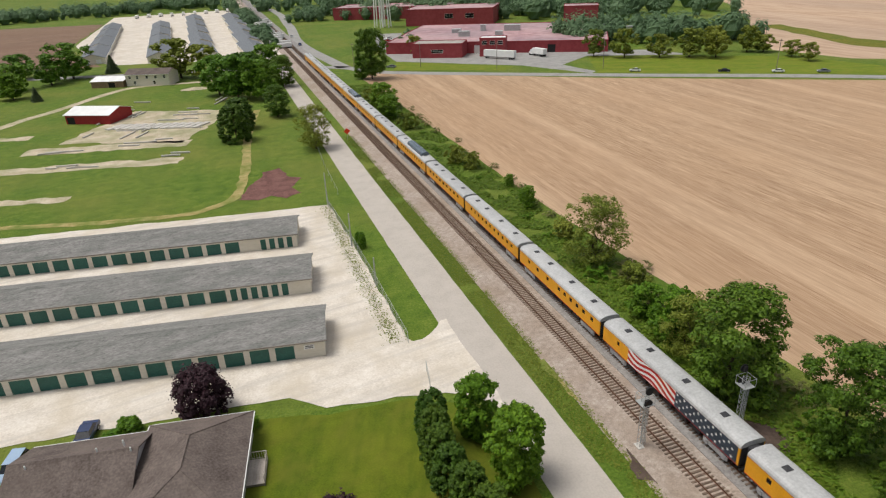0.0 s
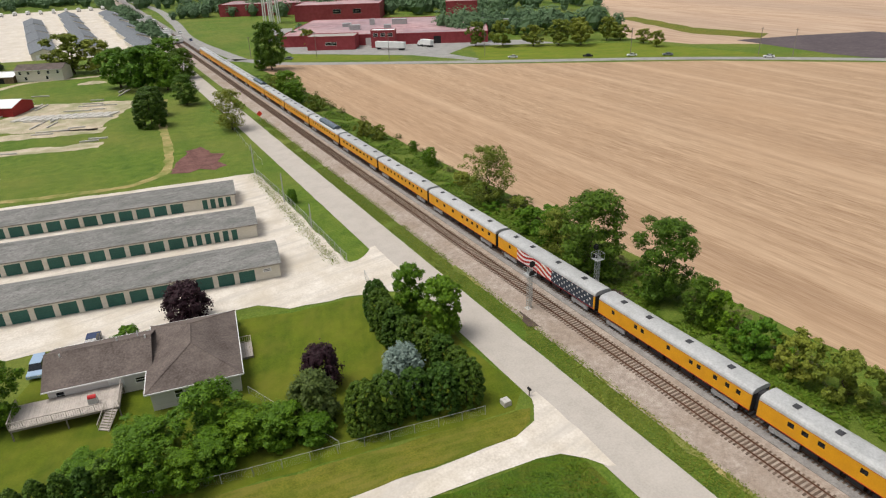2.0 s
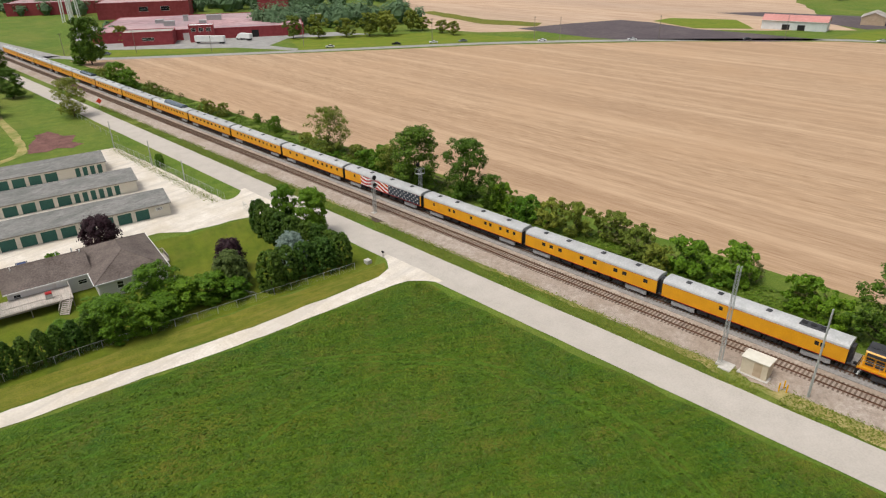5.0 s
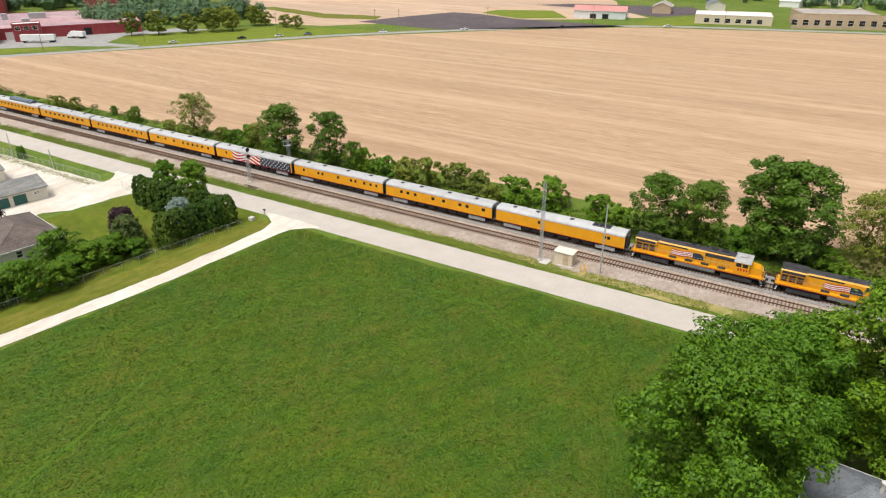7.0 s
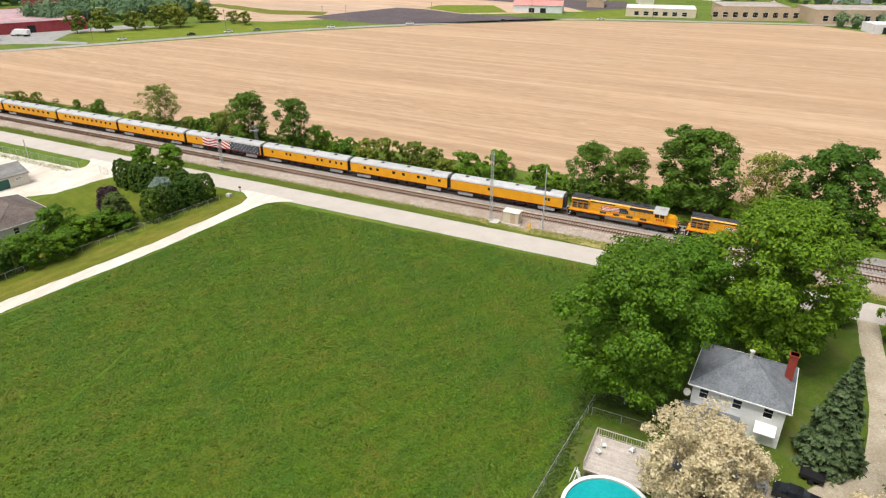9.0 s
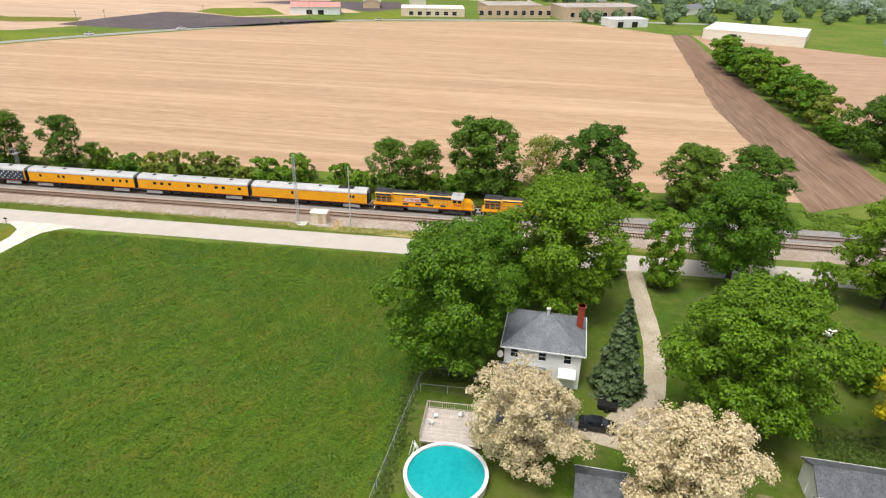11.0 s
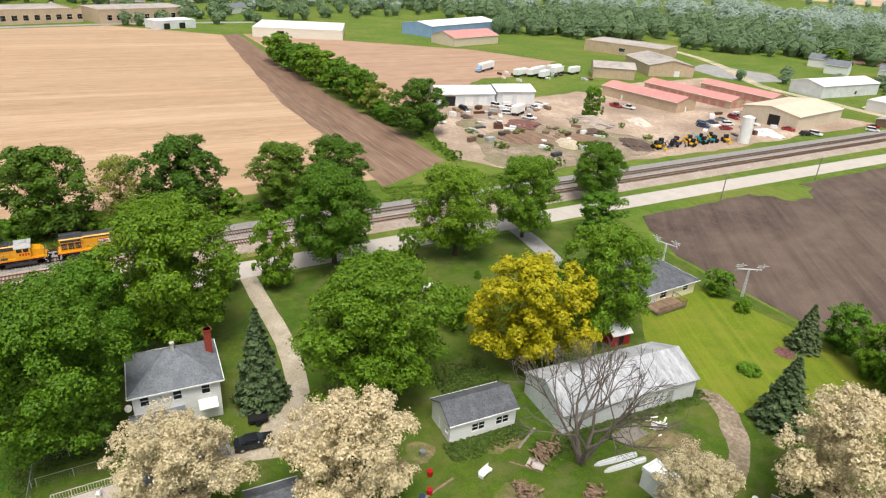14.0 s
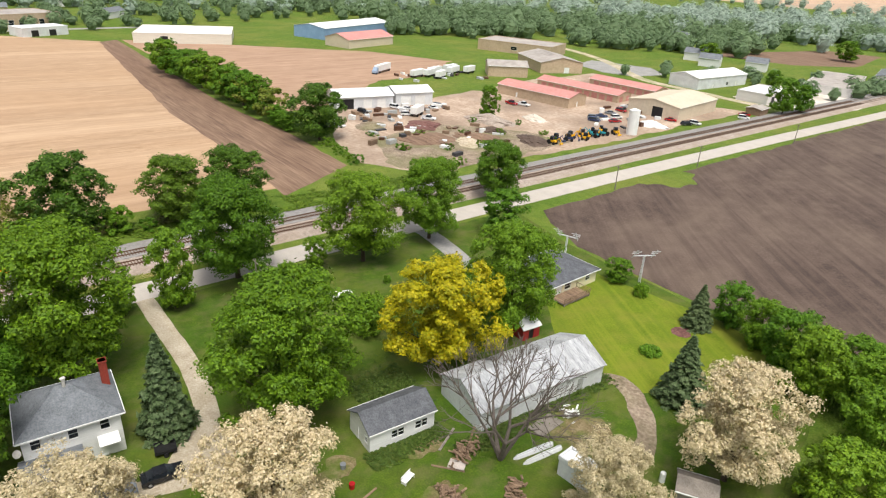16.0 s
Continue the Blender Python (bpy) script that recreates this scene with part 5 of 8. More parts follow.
    tp.extrude_y([(-0.82, 3.97), (0.82, 3.97), (0.7, 4.08), (-0.7, 4.08)], f + 5.2, r - 4.6)
    tp.box(-0.9, 0.9, f + 6.0, f + 9.6, 3.95, 4.25, bev=0.08)
    tp.box(-0.45, 0.45, f + 11, f + 13, 4.05, 4.28, bev=0.06)
    top = part("hood_roof", tp, DARKGREY, t, "sooty dark grey hood roof")
    ex = Build()
    ex.box(-0.25, 0.25, f + 11.6, f + 12.3, 4.28, 4.42)
    for k in range(2):
        fb = Build()
        fb.rod((0, f + 7 + k * 1.6, 4.24), (0, f + 7 + k * 1.6, 4.32), 0.6, k=14)
        part("roof_fan", fb, BLACKSTEEL, top)
    part("exhaust", ex, BLACKSTEEL, top)
    c = Build()
    c.extrude_y([(-1.5, 1.62), (1.5, 1.62), (1.5, 3.5), (1.15, 4.05), (-1.15, 4.05), (-1.5, 3.5)], f + 2.9, f + 5.2)
    cab = part("cab", c, YELLOW, t, "yellow cab")
    cr = Build()
    cr.extrude_y([(-1.54, 3.5), (-1.18, 4.08), (1.18, 4.08), (1.54, 3.5), (1.5, 3.46), (1.12, 4.02), (-1.12, 4.02), (-1.5, 3.46)], f + 2.7, f + 5.3)
    cr.box(-0.5, 0.5, f + 3.4, f + 4.6, 4.08, 4.28, bev=0.06)
    part("cab_roof", cr, ROOFGREY, cab, "pale grey cab roof")
    for s in (-1, 1):
        for k in range(2):
            w = Build()
            w.box(s * 1.505 - 0.01, s * 1.505 + 0.01, f + 3.15 + k * 1.0, f + 3.95 + k * 1.0, 2.75, 3.4)
            part("cab_window", w, WINDOW, cab)
        w = Build()
        w.box(s * 0.7 - 0.5, s * 0.7 + 0.5, f + 2.88, f + 2.92, 2.95, 3.55)
        part("windshield", w, WINDOW, cab)
    n = Build()
    n.extrude_x([(f + 2.9, 1.62), (f + 2.9, 3.05), (f + 1.5, 2.85), (f + 1.05, 2.5), (f + 1.0, 1.62)], -1.05, 1.05)
    nose = part("nose", n, YELLOW, t, "yellow sloped nose")
    hl = Build()
    for s in (-1, 1):
        hl.rod((s * 0.16, f + 1.02, 2.42), (s * 0.16, f + 0.95, 2.42), 0.12, k=10)
        hl.rod((s * 0.95, f + 0.5, 1.35), (s * 0.95, f + 0.42, 1.35), 0.12, k=10)
    part("headlight", hl, WHITEPAINT, nose)
    pl = Build()
    pl.extrude_x([(f + 0.6, 0.3), (f + 0.6, 1.62), (f + 0.95, 1.62), (f + 0.95, 0.4)], -1.4, 1.4)
    pl.extrude_x([(f + 0.25, 0.2), (f + 0.6, 0.9), (f + 0.62, 0.2)], -1.3, 1.3)
    pl.box(-0.15, 0.15, f, f + 0.6, 0.85, 1.15)
    part("pilot", pl, BLACKSTEEL, t, "black pilot and coupler")
    pl = Build()
    pl.box(-1.4, 1.4, r - 0.7, r - 0.4, 0.4, 1.62)
    pl.box(-0.15, 0.15, r - 0.45, r + 0.1, 0.85, 1.15)
    part("rear_pilot", pl, BLACKSTEEL, t)
    stp = Build()
    for s in (-1, 1):
        for k in range(4):
            x0, x1 = sorted((s * 1.0, s * 1.48))
            stp.box(x0, x1, f + 0.62 + k * 0.16, f + 0.9 + k * 0.16, 0.4 + k * 0.34, 0.44 + k * 0.34)
            stp.box(x0, x1, r - 0.9 - k * 0.1, r - 0.65 - k * 0.1, 0.4 + k * 0.34, 0.44 + k * 0.34)
    part("steps", stp, WHITEPAINT, t)
    rl = Build()
    for s in (-1, 1):
        rl.rod((s * 1.46, f + 5.4, 2.65), (s * 1.46, r - 0.8, 2.65), 0.022, k=4)
        for k in range(9):
            y = f + 5.4 + k * (L - 6.3) / 8
            rl.rod((s * 1.46, y, 1.6), (s * 1.46, y, 2.65), 0.022, k=4)
        rl.rod((s * 1.2, f + 0.75, 1.6), (s * 1.2, f + 0.75, 2.6), 0.025, k=4)
    part("handrail", rl, GALV, t)
    fl = Build()
    fl.extrude_y([(-1.4, 1.0), (-1.2, 0.5), (1.2, 0.5), (1.4, 1.0), (1.4, 1.3), (-1.4, 1.3)], -3.2, 3.2)
    part("fuel_tank", fl, CARGREY, t, "grey fuel tank")
    ub = Build()
    ub.box(-1.3, 1.3, f + 1.2, r - 0.8, 1.0, 1.3)
    part("underframe", ub, BLACKSTEEL, t)
    truck(t, f + 4.6, 3, DARKGREY, 1.85)
    truck(t, r - 4.6, 3, DARKGREY, 1.85)
    for s in (-1, 1):
        nb = Build()
        for k in range(number_bars):
            nb.box(s * 1.51 - 0.01, s * 1.51 + 0.01, f + 3.1 + k * 0.42, f + 3.36 + k * 0.42, 2.1, 2.55)
        part("number_bars", nb, REDPAINT, cab)
        for i in range(7):
            q = Build()
            n_ = 10
            for k in range(n_):
                y0, y1 = 0.6 + k * 0.34, 0.6 + (k + 1) * 0.34
                z0, z1 = 2.15 + i * 0.15 + 0.1 * math.sin(y0 * 1.6), 2.15 + i * 0.15 + 0.1 * math.sin(y1 * 1.6)
                q.add([(s * 1.0, y0, z0), (s * 1.0, y1, z1), (s * 1.0, y1, z1 + 0.15), (s * 1.0, y0, z0 + 0.15)], [(0, 1, 2, 3)])
            part("flag_stripe", q, WHITEPAINT if i % 2 else REDPAINT, hood)
        q = Build()
        q.extrude_x([(-1.2, 2.2), (0.55, 2.15), (0.6, 3.2), (-0.6, 3.25), (-1.1, 2.8)], s * 1.0 - 0.012, s * 1.0 + 0.012)
        part("flag_field", q, NAVY, hood, "dark blue star field")
    return t


FRONT = -86.0
y = FRONT
TX = TRACKS[1]
loco = locomotive("yellow diesel locomotive with grey roof and flag decal", 4)
loco.matrix_basis = pose(TX, y + 11.3, RAIL_TOP)
y += 22.7
copy_thing(loco, pose(TX, y + 11.3, RAIL_TOP))
y += 22.7


def spread(*ys, w=0.75):
    return [(v, w) for v in ys]


ORDER = [
    passenger_car("baggage_car", "yellow baggage car with grey roof and one window", spread(-9.6, -8.9, 3.6, w=0.55), baggage=True),
    passenger_car("passenger_car", "yellow passenger car with sparse square windows", spread(-10.6, -7.0, -5.4, -1.6, 0.9, 5.2, 7.0, 8.6)),
    passenger_car("passenger_car", "yellow sleeping car with paired square windows", spread(-10.8, -9.3, -7.6, -5.2, -4.0, -0.4, 4.1, 5.3, 9.6, w=0.6)),
    passenger_car("flag_car", "yellow baggage car painted with a large waving flag", spread(9.0, w=0.55), flag=True),
    passenger_car("passenger_car", "yellow coach with an even row of windows", spread(-10.4, -8.2, -6.4, -4.6, -2.8, -1.0, 2.6, 6.0, 9.0)),
    passenger_car("passenger_car", "yellow coach with many square windows", spread(*[-10 + 1.9 * i for i in range(11)])),
    passenger_car("passenger_car", "yellow lounge car with wide windows", spread(*[-9 + 2.3 * i for i in range(9)], w=1.1)),
    passenger_car("dome_car", "yellow dome car with a glazed roof dome", spread(*[-9.4 + 2.0 * i for i in range(10)], w=0.9), dome=True),
]
for c in ORDER:
    c.matrix_basis = pose(TX, y + 12.95, RAIL_TOP)
    y += 25.9
for k in (5, 6, 7, 4, 5, 6, 4):
    copy_thing(ORDER[k], pose(TX, y + 12.95, RAIL_TOP))
    y += 25.9

# rails; the single ties come last
for tx in TRACKS:
    for s in (-1, 1):
        b = Build()
        x = tx + s * 0.755
        b.extrude_y([(x - 0.07, TIE_TOP), (x + 0.07, TIE_TOP), (x + 0.02, TIE_TOP + 0.03), (x + 0.036, RAIL_TOP), (x - 0.036, RAIL_TOP), (x - 0.02, TIE_TOP + 0.03)], -900, 1200)
        single("rail", b, RAIL, Matrix(), "rusty steel rail on wooden ties", "rail", "railway rails", "structure")


# ---- buildings ----
def building(name, x, y, rz, L, W, eave, ridge, wall, roof, label, category="building", front=(), back=(), left=(), right=(), over=0.4, hip=False, flat=False, group="", door_mat=WHITEPAINT, trim=WHITEPAINT, roof_label=""):
    """A house or shed. The ridge runs along local x; front is the -y side. Openings: (kind, centre, width, sill, head)."""
    t = thing(name, pose(x, y, 0, 0, 0, rz), label, category, group)
    th = 0.2
    hx, hy = L / 2, W / 2
    faces = (("front", front, hx, Matrix.Translation((0, -hy + th / 2, 0))), ("back", back, hx, Matrix.Translation((0, hy - th / 2, 0)) @ Matrix.Rotation(math.pi, 4, "Z")),
             ("left", left, hy - th, Matrix.Translation((-hx + th / 2, 0, 0)) @ Matrix.Rotation(-math.pi / 2, 4, "Z")), ("right", right, hy - th, Matrix.Translation((hx - th / 2, 0, 0)) @ Matrix.Rotation(math.pi / 2, 4, "Z")))
    top = eave
    for nm, ops, half, m in faces:
        b = Build()
        wall_run(b, -half, half, -th / 2, th / 2, -0.1, top, [o[1:] for o in ops], m)
        if nm in ("left", "right") and not hip and not flat:
            b.extrude_y([(-hy, top), (hy, top), (0, ridge - 0.05)], -th / 2, th / 2, m)
        w = part("wall", b, wall, t)
        for kind, c, wd, lo, hi in ops:
            if kind == "window":
                p = Build()
                p.box(c - wd / 2 - 0.06, c + wd / 2 + 0.06, -th / 2 - 0.04, -th / 2 - 0.003, hi, hi + 0.09, m)
                p.box(c - wd / 2 - 0.06, c + wd / 2 + 0.06, -th / 2 - 0.06, -th / 2 - 0.003, lo - 0.09, lo, m)
                p.box(c - wd / 2 - 0.08, c - wd / 2, -th / 2 - 0.04, -th / 2 - 0.003, lo, hi, m)
                p.box(c + wd / 2, c + wd / 2 + 0.08, -th / 2 - 0.04, -th / 2 - 0.003, lo, hi, m)
                p.box(c - wd / 2, c + wd / 2, -th / 2 + 0.04, -th / 2 + 0.07, (lo + hi) / 2 - 0.03, (lo + hi) / 2 + 0.03, m)
                wo = part("window_frame", p, trim, w)
                p = Build()
                p.box(c - wd / 2, c + wd / 2, -0.01, 0.02, lo, hi, m)
                part("window_pane", p, WINDOW, w)
            else:
                p = Build()
                p.box(c - wd / 2, c + wd / 2, 0.0, 0.04, lo, hi, m)
                if kind == "roller":
                    for k in range(1, 5):
                        zz = lo + (hi - lo) * k / 5
                        p.box(c - wd / 2, c + wd / 2, -0.03, 0.0, zz - 0.03, zz + 0.03, m)
                # a dark opening gets a black panel standing in for the unlit interior
                part({"roller": "roller_door", "door": "door", "dark": "open_doorway"}[kind], p, {"roller": door_mat, "door": trim, "dark": BLACKSTEEL}[kind], w)
    r = Build()
    ex, ey = hx + over, hy + over
    if flat:
        r.box(-hx - 0.05, hx + 0.05, -hy - 0.05, hy + 0.05, eave, eave + 0.25)
        rf = part("roof", r, roof, t, roof_label)
        p = Build()
        for a in (-1, 1):
            x0, x1 = sorted((a * (hx + 0.1), a * (hx - 0.15)))
            p.box(x0, x1, -hy - 0.1, hy + 0.1, eave, eave + 0.55)
            y0, y1 = sorted((a * (hy + 0.1), a * (hy - 0.15)))
            p.box(-hx + 0.15, hx - 0.15, y0, y1, eave, eave + 0.55)
        part("parapet", p, wall, t)
    elif hip:
        sl = (ridge - eave) / hy
        ze = eave - over * sl
        rx = max(0.0, hx - hy)
        tk = 0.16
        lo = [(-ex, -ey, ze), (ex, -ey, ze), (ex, ey, ze), (-ex, ey, ze)]
        vs = lo + [(p[0], p[1], p[2] + tk) for p in lo] + [(-rx, 0, ridge + tk), (rx, 0, ridge + tk)]
        fs = [(3, 2, 1, 0), (0, 1, 5, 4), (1, 2, 6, 5), (2, 3, 7, 6), (3, 0, 4, 7), (4, 5, 9, 8), (6, 7, 8, 9), (5, 6, 9), (7, 4, 8)]
        r.add(vs, fs)
        rf = part("roof", r, roof, t, roof_label)
        cap = Build()
        cap.rod((-rx - 0.05, 0, ridge + tk), (rx + 0.05, 0, ridge + tk), 0.1)
        for sx in (-1, 1):
            for sy in (-1, 1):
                cap.rod((sx * rx, 0, ridge + tk), (sx * ex, sy * ey, ze + tk), 0.07)
        part("ridge_cap", cap, roof, rf)
        gt = Build()
        gt.box(-ex, ex, -ey - 0.1, -ey, ze - 0.02, ze + 0.14)
        gt.box(-ex, ex, ey, ey + 0.1, ze - 0.02, ze + 0.14)
        gt.box(-ex - 0.1, -ex, -ey, ey, ze - 0.02, ze + 0.14)
        gt.box(ex, ex + 0.1, -ey, ey, ze - 0.02, ze + 0.14)
        part("gutter", gt, trim, t)
    else:
        sl = (ridge - eave) / hy
        ze = eave - over * sl
        tk = 0.14
        for s in (-1, 1):
            p = Build()
            prof = [(s * ey, ze), (0, ridge), (0, ridge + tk), (s * ey, ze + tk)]
            p.extrude_x(prof if s > 0 else prof[::-1], -ex, ex)
            rf = part("roof", p, roof, t, roof_label)
            gt = Build()
            y0, y1 = sorted((s * ey, s * (ey + 0.1)))
            gt.box(-ex, ex, y0, y1, ze - 0.03, ze + 0.12)
            part("gutter", gt, trim, t)
        cap = Build()
        cap.extrude_x([(-0.18, ridge + tk - 0.05), (0.18, ridge + tk - 0.05), (0, ridge + tk + 0.06)], -ex, ex)
        part("ridge_cap", cap, roof, t)
    return t


# storage sheds with green doors
def storage_shed(cx, cy, small, blank, label):
    a = radians(-9.5)
    L, W = 66, 9.2
    ops = []
    pos = L / 2 - blank
    for k in range(small):
        ops.append(("roller", pos - 0.55, 1.0, 0.0, 2.2))
        pos -= 1.62
    if small == 4:
        pos -= 3.2
    while pos > -L / 2 + 3.5:
        ops.append(("roller", pos - 1.4, 2.55, 0.0, 2.2))
        pos -= 3.35
    # the corner given is the end of the door side
    ux, uy = math.cos(a), math.sin(a)
    mx, my = cx - ux * L / 2 - uy * W / 2, cy - uy * L / 2 + ux * W / 2
    t = building("storage_shed", mx, my, -9.5, L, W, 2.75, 4.2, CREAM, SHINGLE, label, "storage shed", front=ops, over=0.35, door_mat=GREENDOOR, group="storage sheds", trim=GREYWOOD)
    return t


s1 = storage_shed(6.9, 75.9, 0, 4.0, "long cream storage shed with green doors and grey shingles")
storage_shed(7.8, 95.0, 6, 3.6, "long cream storage shed with narrow and wide green doors")
storage_shed(8.0, 114.5, 4, 0.8, "long cream storage shed with a blank bay and green doors")
sg = Build()
sg.box(30.2, 31.6, -4.66, -4.615, 1.45, 2.1)
sgp = part("sign_board", sg, WHITEPAINT, s1)
sb = Build()
for k in range(2):
    sb.box(30.35, 31.45, -4.675, -4.662, 1.58 + k * 0.25, 1.7 + k * 0.25)
part("writing_bars", sb, DARKGREY, sgp)

# house with the brown roof
A1 = -9.0
h1 = building("brown_roofed_house", -10.1, 56.3, A1 + 90, 15.4, 10.4, 3.0, 5.2, GREYSIDING, BROWNROOF, "pale grey ranch house with a brown hip roof", "house", hip=True, over=0.5,
              left=[("window", -2.0, 0.9, 1.2, 2.3), ("window", 3.4, 0.8, 1.2, 2.2)], front=[("window", -5, 1.4, 1.0, 2.2), ("door", 2.2, 1.0, 0.3, 2.3)])


def house_wing():
    w = building("house_wing", -20.9, 60.2, A1, 11.6, 9.2, 3.0, 4.95, GREYSIDING, BROWNROOF, "pale grey wing of the house with a brown gable roof", "house", over=0.5,
                 front=[("door", 1.8, 1.8, 0.9, 2.7), ("window", 4.6, 1.2, 1.2, 1.9), ("window", -4.5, 0.9, 1.2, 2.2)])
    p = Build()
    for x, yy, z, hgt in ((4.6, 0.9, 4.6, 0.9), (2.2, 0.2, 4.9, 0.6), (-4.4, -0.6, 4.7, 0.5), (5.6, -0.3, 4.8, 0.6)):
        p.rod((x, yy, z - 0.2), (x, yy, z + hgt), 0.09, k=8)
    part("vent_pipe", p, WHITEPAINT, w)


house_wing()


def railing(b, a, c, z, h=1.0, step=0.25):
    a, c = Vector((*a, z)), Vector((*c, z))
    n = max(1, int((c - a).length / step))
    b.rod(a + Vector((0, 0, h)), c + Vector((0, 0, h)), 0.05, k=4)
    b.rod(a + Vector((0, 0, 0.15)), c + Vector((0, 0, 0.15)), 0.03, k=4)
    for i in range(n + 1):
        p = a.lerp(c, i / n)
        b.rod(p - Vector((0, 0, 0.1)), p + Vector((0, 0, h)), 0.05 if i % 6 == 0 else 0.022, k=4)


def deck(name, m, x0, x1, y0, y1, z, label, rails, stairs=None, wood=None):
    wood = wood or DECKWOOD
    t = thing(name, m, label, "deck")
    n = int((x1 - x0) / 0.28)
    b = Build()
    b.box(0, (x1 - x0) / n - 0.015, y0, y1, z - 0.04, z)
    board = b.mesh("board", wood)
    for i in range(n):
        part("board", board, wood, t).location.x = x0 + (x1 - x0) * i / n
    f = Build()
    f.box(x0, x1, y0, y0 + 0.06, z - 0.3, z - 0.045)
    f.box(x0, x1, y1 - 0.06, y1, z - 0.3, z - 0.045)
    f.box(x0, x0 + 0.06, y0 + 0.06, y1 - 0.06, z - 0.3, z - 0.045)
    f.box(x1 - 0.06, x1, y0 + 0.06, y1 - 0.06, z - 0.3, z - 0.045)
    for xx in (x0 + 0.1, (x0 + x1) / 2, x1 - 0.1):
        for yy in (y0 + 0.1, y1 - 0.1):
            f.box(xx - 0.07, xx + 0.07, yy - 0.07, yy + 0.07, -0.1, z - 0.045)
    part("frame", f, GREYWOOD, t)
    for a, c in rails:
        b = Build()
        railing(b, a, c, z)
        part("railing", b, wood, t)
    if stairs:
        (sx, sy), (dx, dy), w = stairs
        n = max(2, int(z / 0.18))
        d = Vector((dx, dy)).normalized()
        s = Vector((-d.y, d.x))
        for i in range(n):
            p = Vector((sx, sy)) + d * (0.28 * i)
            q = [p + s * w / 2, p - s * w / 2, p - s * w / 2 + d * 0.3, p + s * w / 2 + d * 0.3]
            b = Build()
            zz = z - (i + 1) * z / (n + 1)
            b.extrude_z([tuple(v) for v in q][::-1], zz - 0.05, zz)
            part("step", b, wood, t)
        b = Build()
        e = Vector((sx, sy)) + d * 0.28 * n
        for sgn in (-1, 1):
            o = s * sgn * w / 2
            b.rod((sx + o.x, sy + o.y, z + 0.9), (e.x + o.x, e.y + o.y, 0.9), 0.05, k=4)
            b.rod((sx + o.x, sy + o.y, z - 0.1), (e.x + o.x, e.y + o.y, 0.05), 0.07, k=4)
            for i in range(n + 1):
                p = Vector((sx, sy)).lerp(e, i / n) + o
                zz = z * (1 - i / n)
                b.rod((p.x, p.y, zz), (p.x, p.y, zz + 0.9), 0.025, k=4)
        part("stair_railing", b, wood, t)
    return t


deck("house_deck", pose(-20.2, 60.2, 0, 0, 0, A1), -9.8, 1.8, -9.6, -4.75, 1.6, "weathered grey wooden deck behind the house", [((-9.8, -9.6), (0.2, -9.6)), ((-9.8, -9.6), (-9.8, -4.9)), ((1.8, -9.6), (1.8, -5.4))], ((1.0, -9.6), (-0.55, -1), 1.3))
deck("side_porch", pose(-10.1, 56.3, 0, 0, 0, A1), 5.25, 7.2, -0.8, 3.0, 0.4, "small white-railed side porch", [((5.3, 3.0), (7.2, 3.0)), ((7.2, -0.8), (7.2, 3.0))], None)

# white two-storey farmhouse
h2 = building("white_farmhouse", -5.9, -76.5, 266, 9.8, 8.6, 5.7, 8.3, WHITESIDING, SLATE, "white two-storey farmhouse with a grey hip roof", "house", hip=True, over=0.45,
              front=[("window", -3.6, 0.9, 3.8, 5.2), ("window", 0.0, 0.9, 3.8, 5.0), ("window", 3.2, 0.9, 3.8, 5.2), ("window", -3.6, 0.9, 0.9, 2.3), ("door", 2.6, 1.0, 0.2, 2.3)],
              right=[("window", 2, 0.9, 3.3, 4.7), ("window", -2, 0.9, 0.9, 2.3)], left=[("window", -2, 0.9, 3.3, 4.7), ("window", 2, 0.9, 0.9, 2.3)])
ch = Build()
ch.box(4.0, 4.85, 0.9, 1.7, 0, 9.4)
ch.box(3.92, 4.93, 0.82, 1.78, 9.2, 9.4)
part("chimney", ch, BRICK, h2, "tall red brick chimney")
vp = Build()
vp.rod((0.2, -0.3, 7.9), (0.2, -0.3, 9.2), 0.2, k=8)
vp.rod((0.2, -0.3, 9.2), (0.2, -0.3, 9.35), 0.3, k=8)
part("flue", vp, CONCRETE, h2)
aw = Build()
aw.extrude_x([(-4.3, 2.95), (-5.6, 2.35), (-5.6, 2.45), (-4.3, 3.05)], 2.2, 4.4)
part("awning", aw, WHITEPAINT, h2, "white door awning")
ds = Build()
ds.rod((-5.1, -4.3, 4.0), (-5.3, -4.8, 4.35), 0.04)
ds.rod((-5.3, -4.8, 4.35), (-5.35, -4.9, 4.42), 0.1, 0.45, 14)
part("satellite_dish", ds, CONCRETE, h2, "grey satellite dish")
building("porch_extension", -12.2, -73.6, 266, 5.6, 4.4, 2.6, 3.6, WHITESIDING, SLATE, "low white rear porch with grey shingle roof", "house", front=[("window", -1.5, 0.8, 1.0, 2.0), ("door", 1.4, 0.9, 0.2, 2.2)], over=0.3)
building("garage_wing", -18.6, -75.4, 266, 8.6, 5.4, 2.4, 3.7, WHITESIDING, SLATE, "low white garage behind the farmhouse under blossom", "garage", front=[("window", -2.0, 0.8, 1.0, 1.8), ("roller", 1.8, 2.4, 0, 2.1)], left=[("window", 0, 0.8, 1.1, 1.9)], right=[("window", 0, 0.8, 1.1, 1.9)])
building("tool_shed", -29.0, -82.5, 266, 5, 4.0, 2.4, 3.4, WHITESIDING, CHARCOAL, "small shed with a dark shingle roof", "shed", front=[("door", 0, 0.9, 0, 2)])

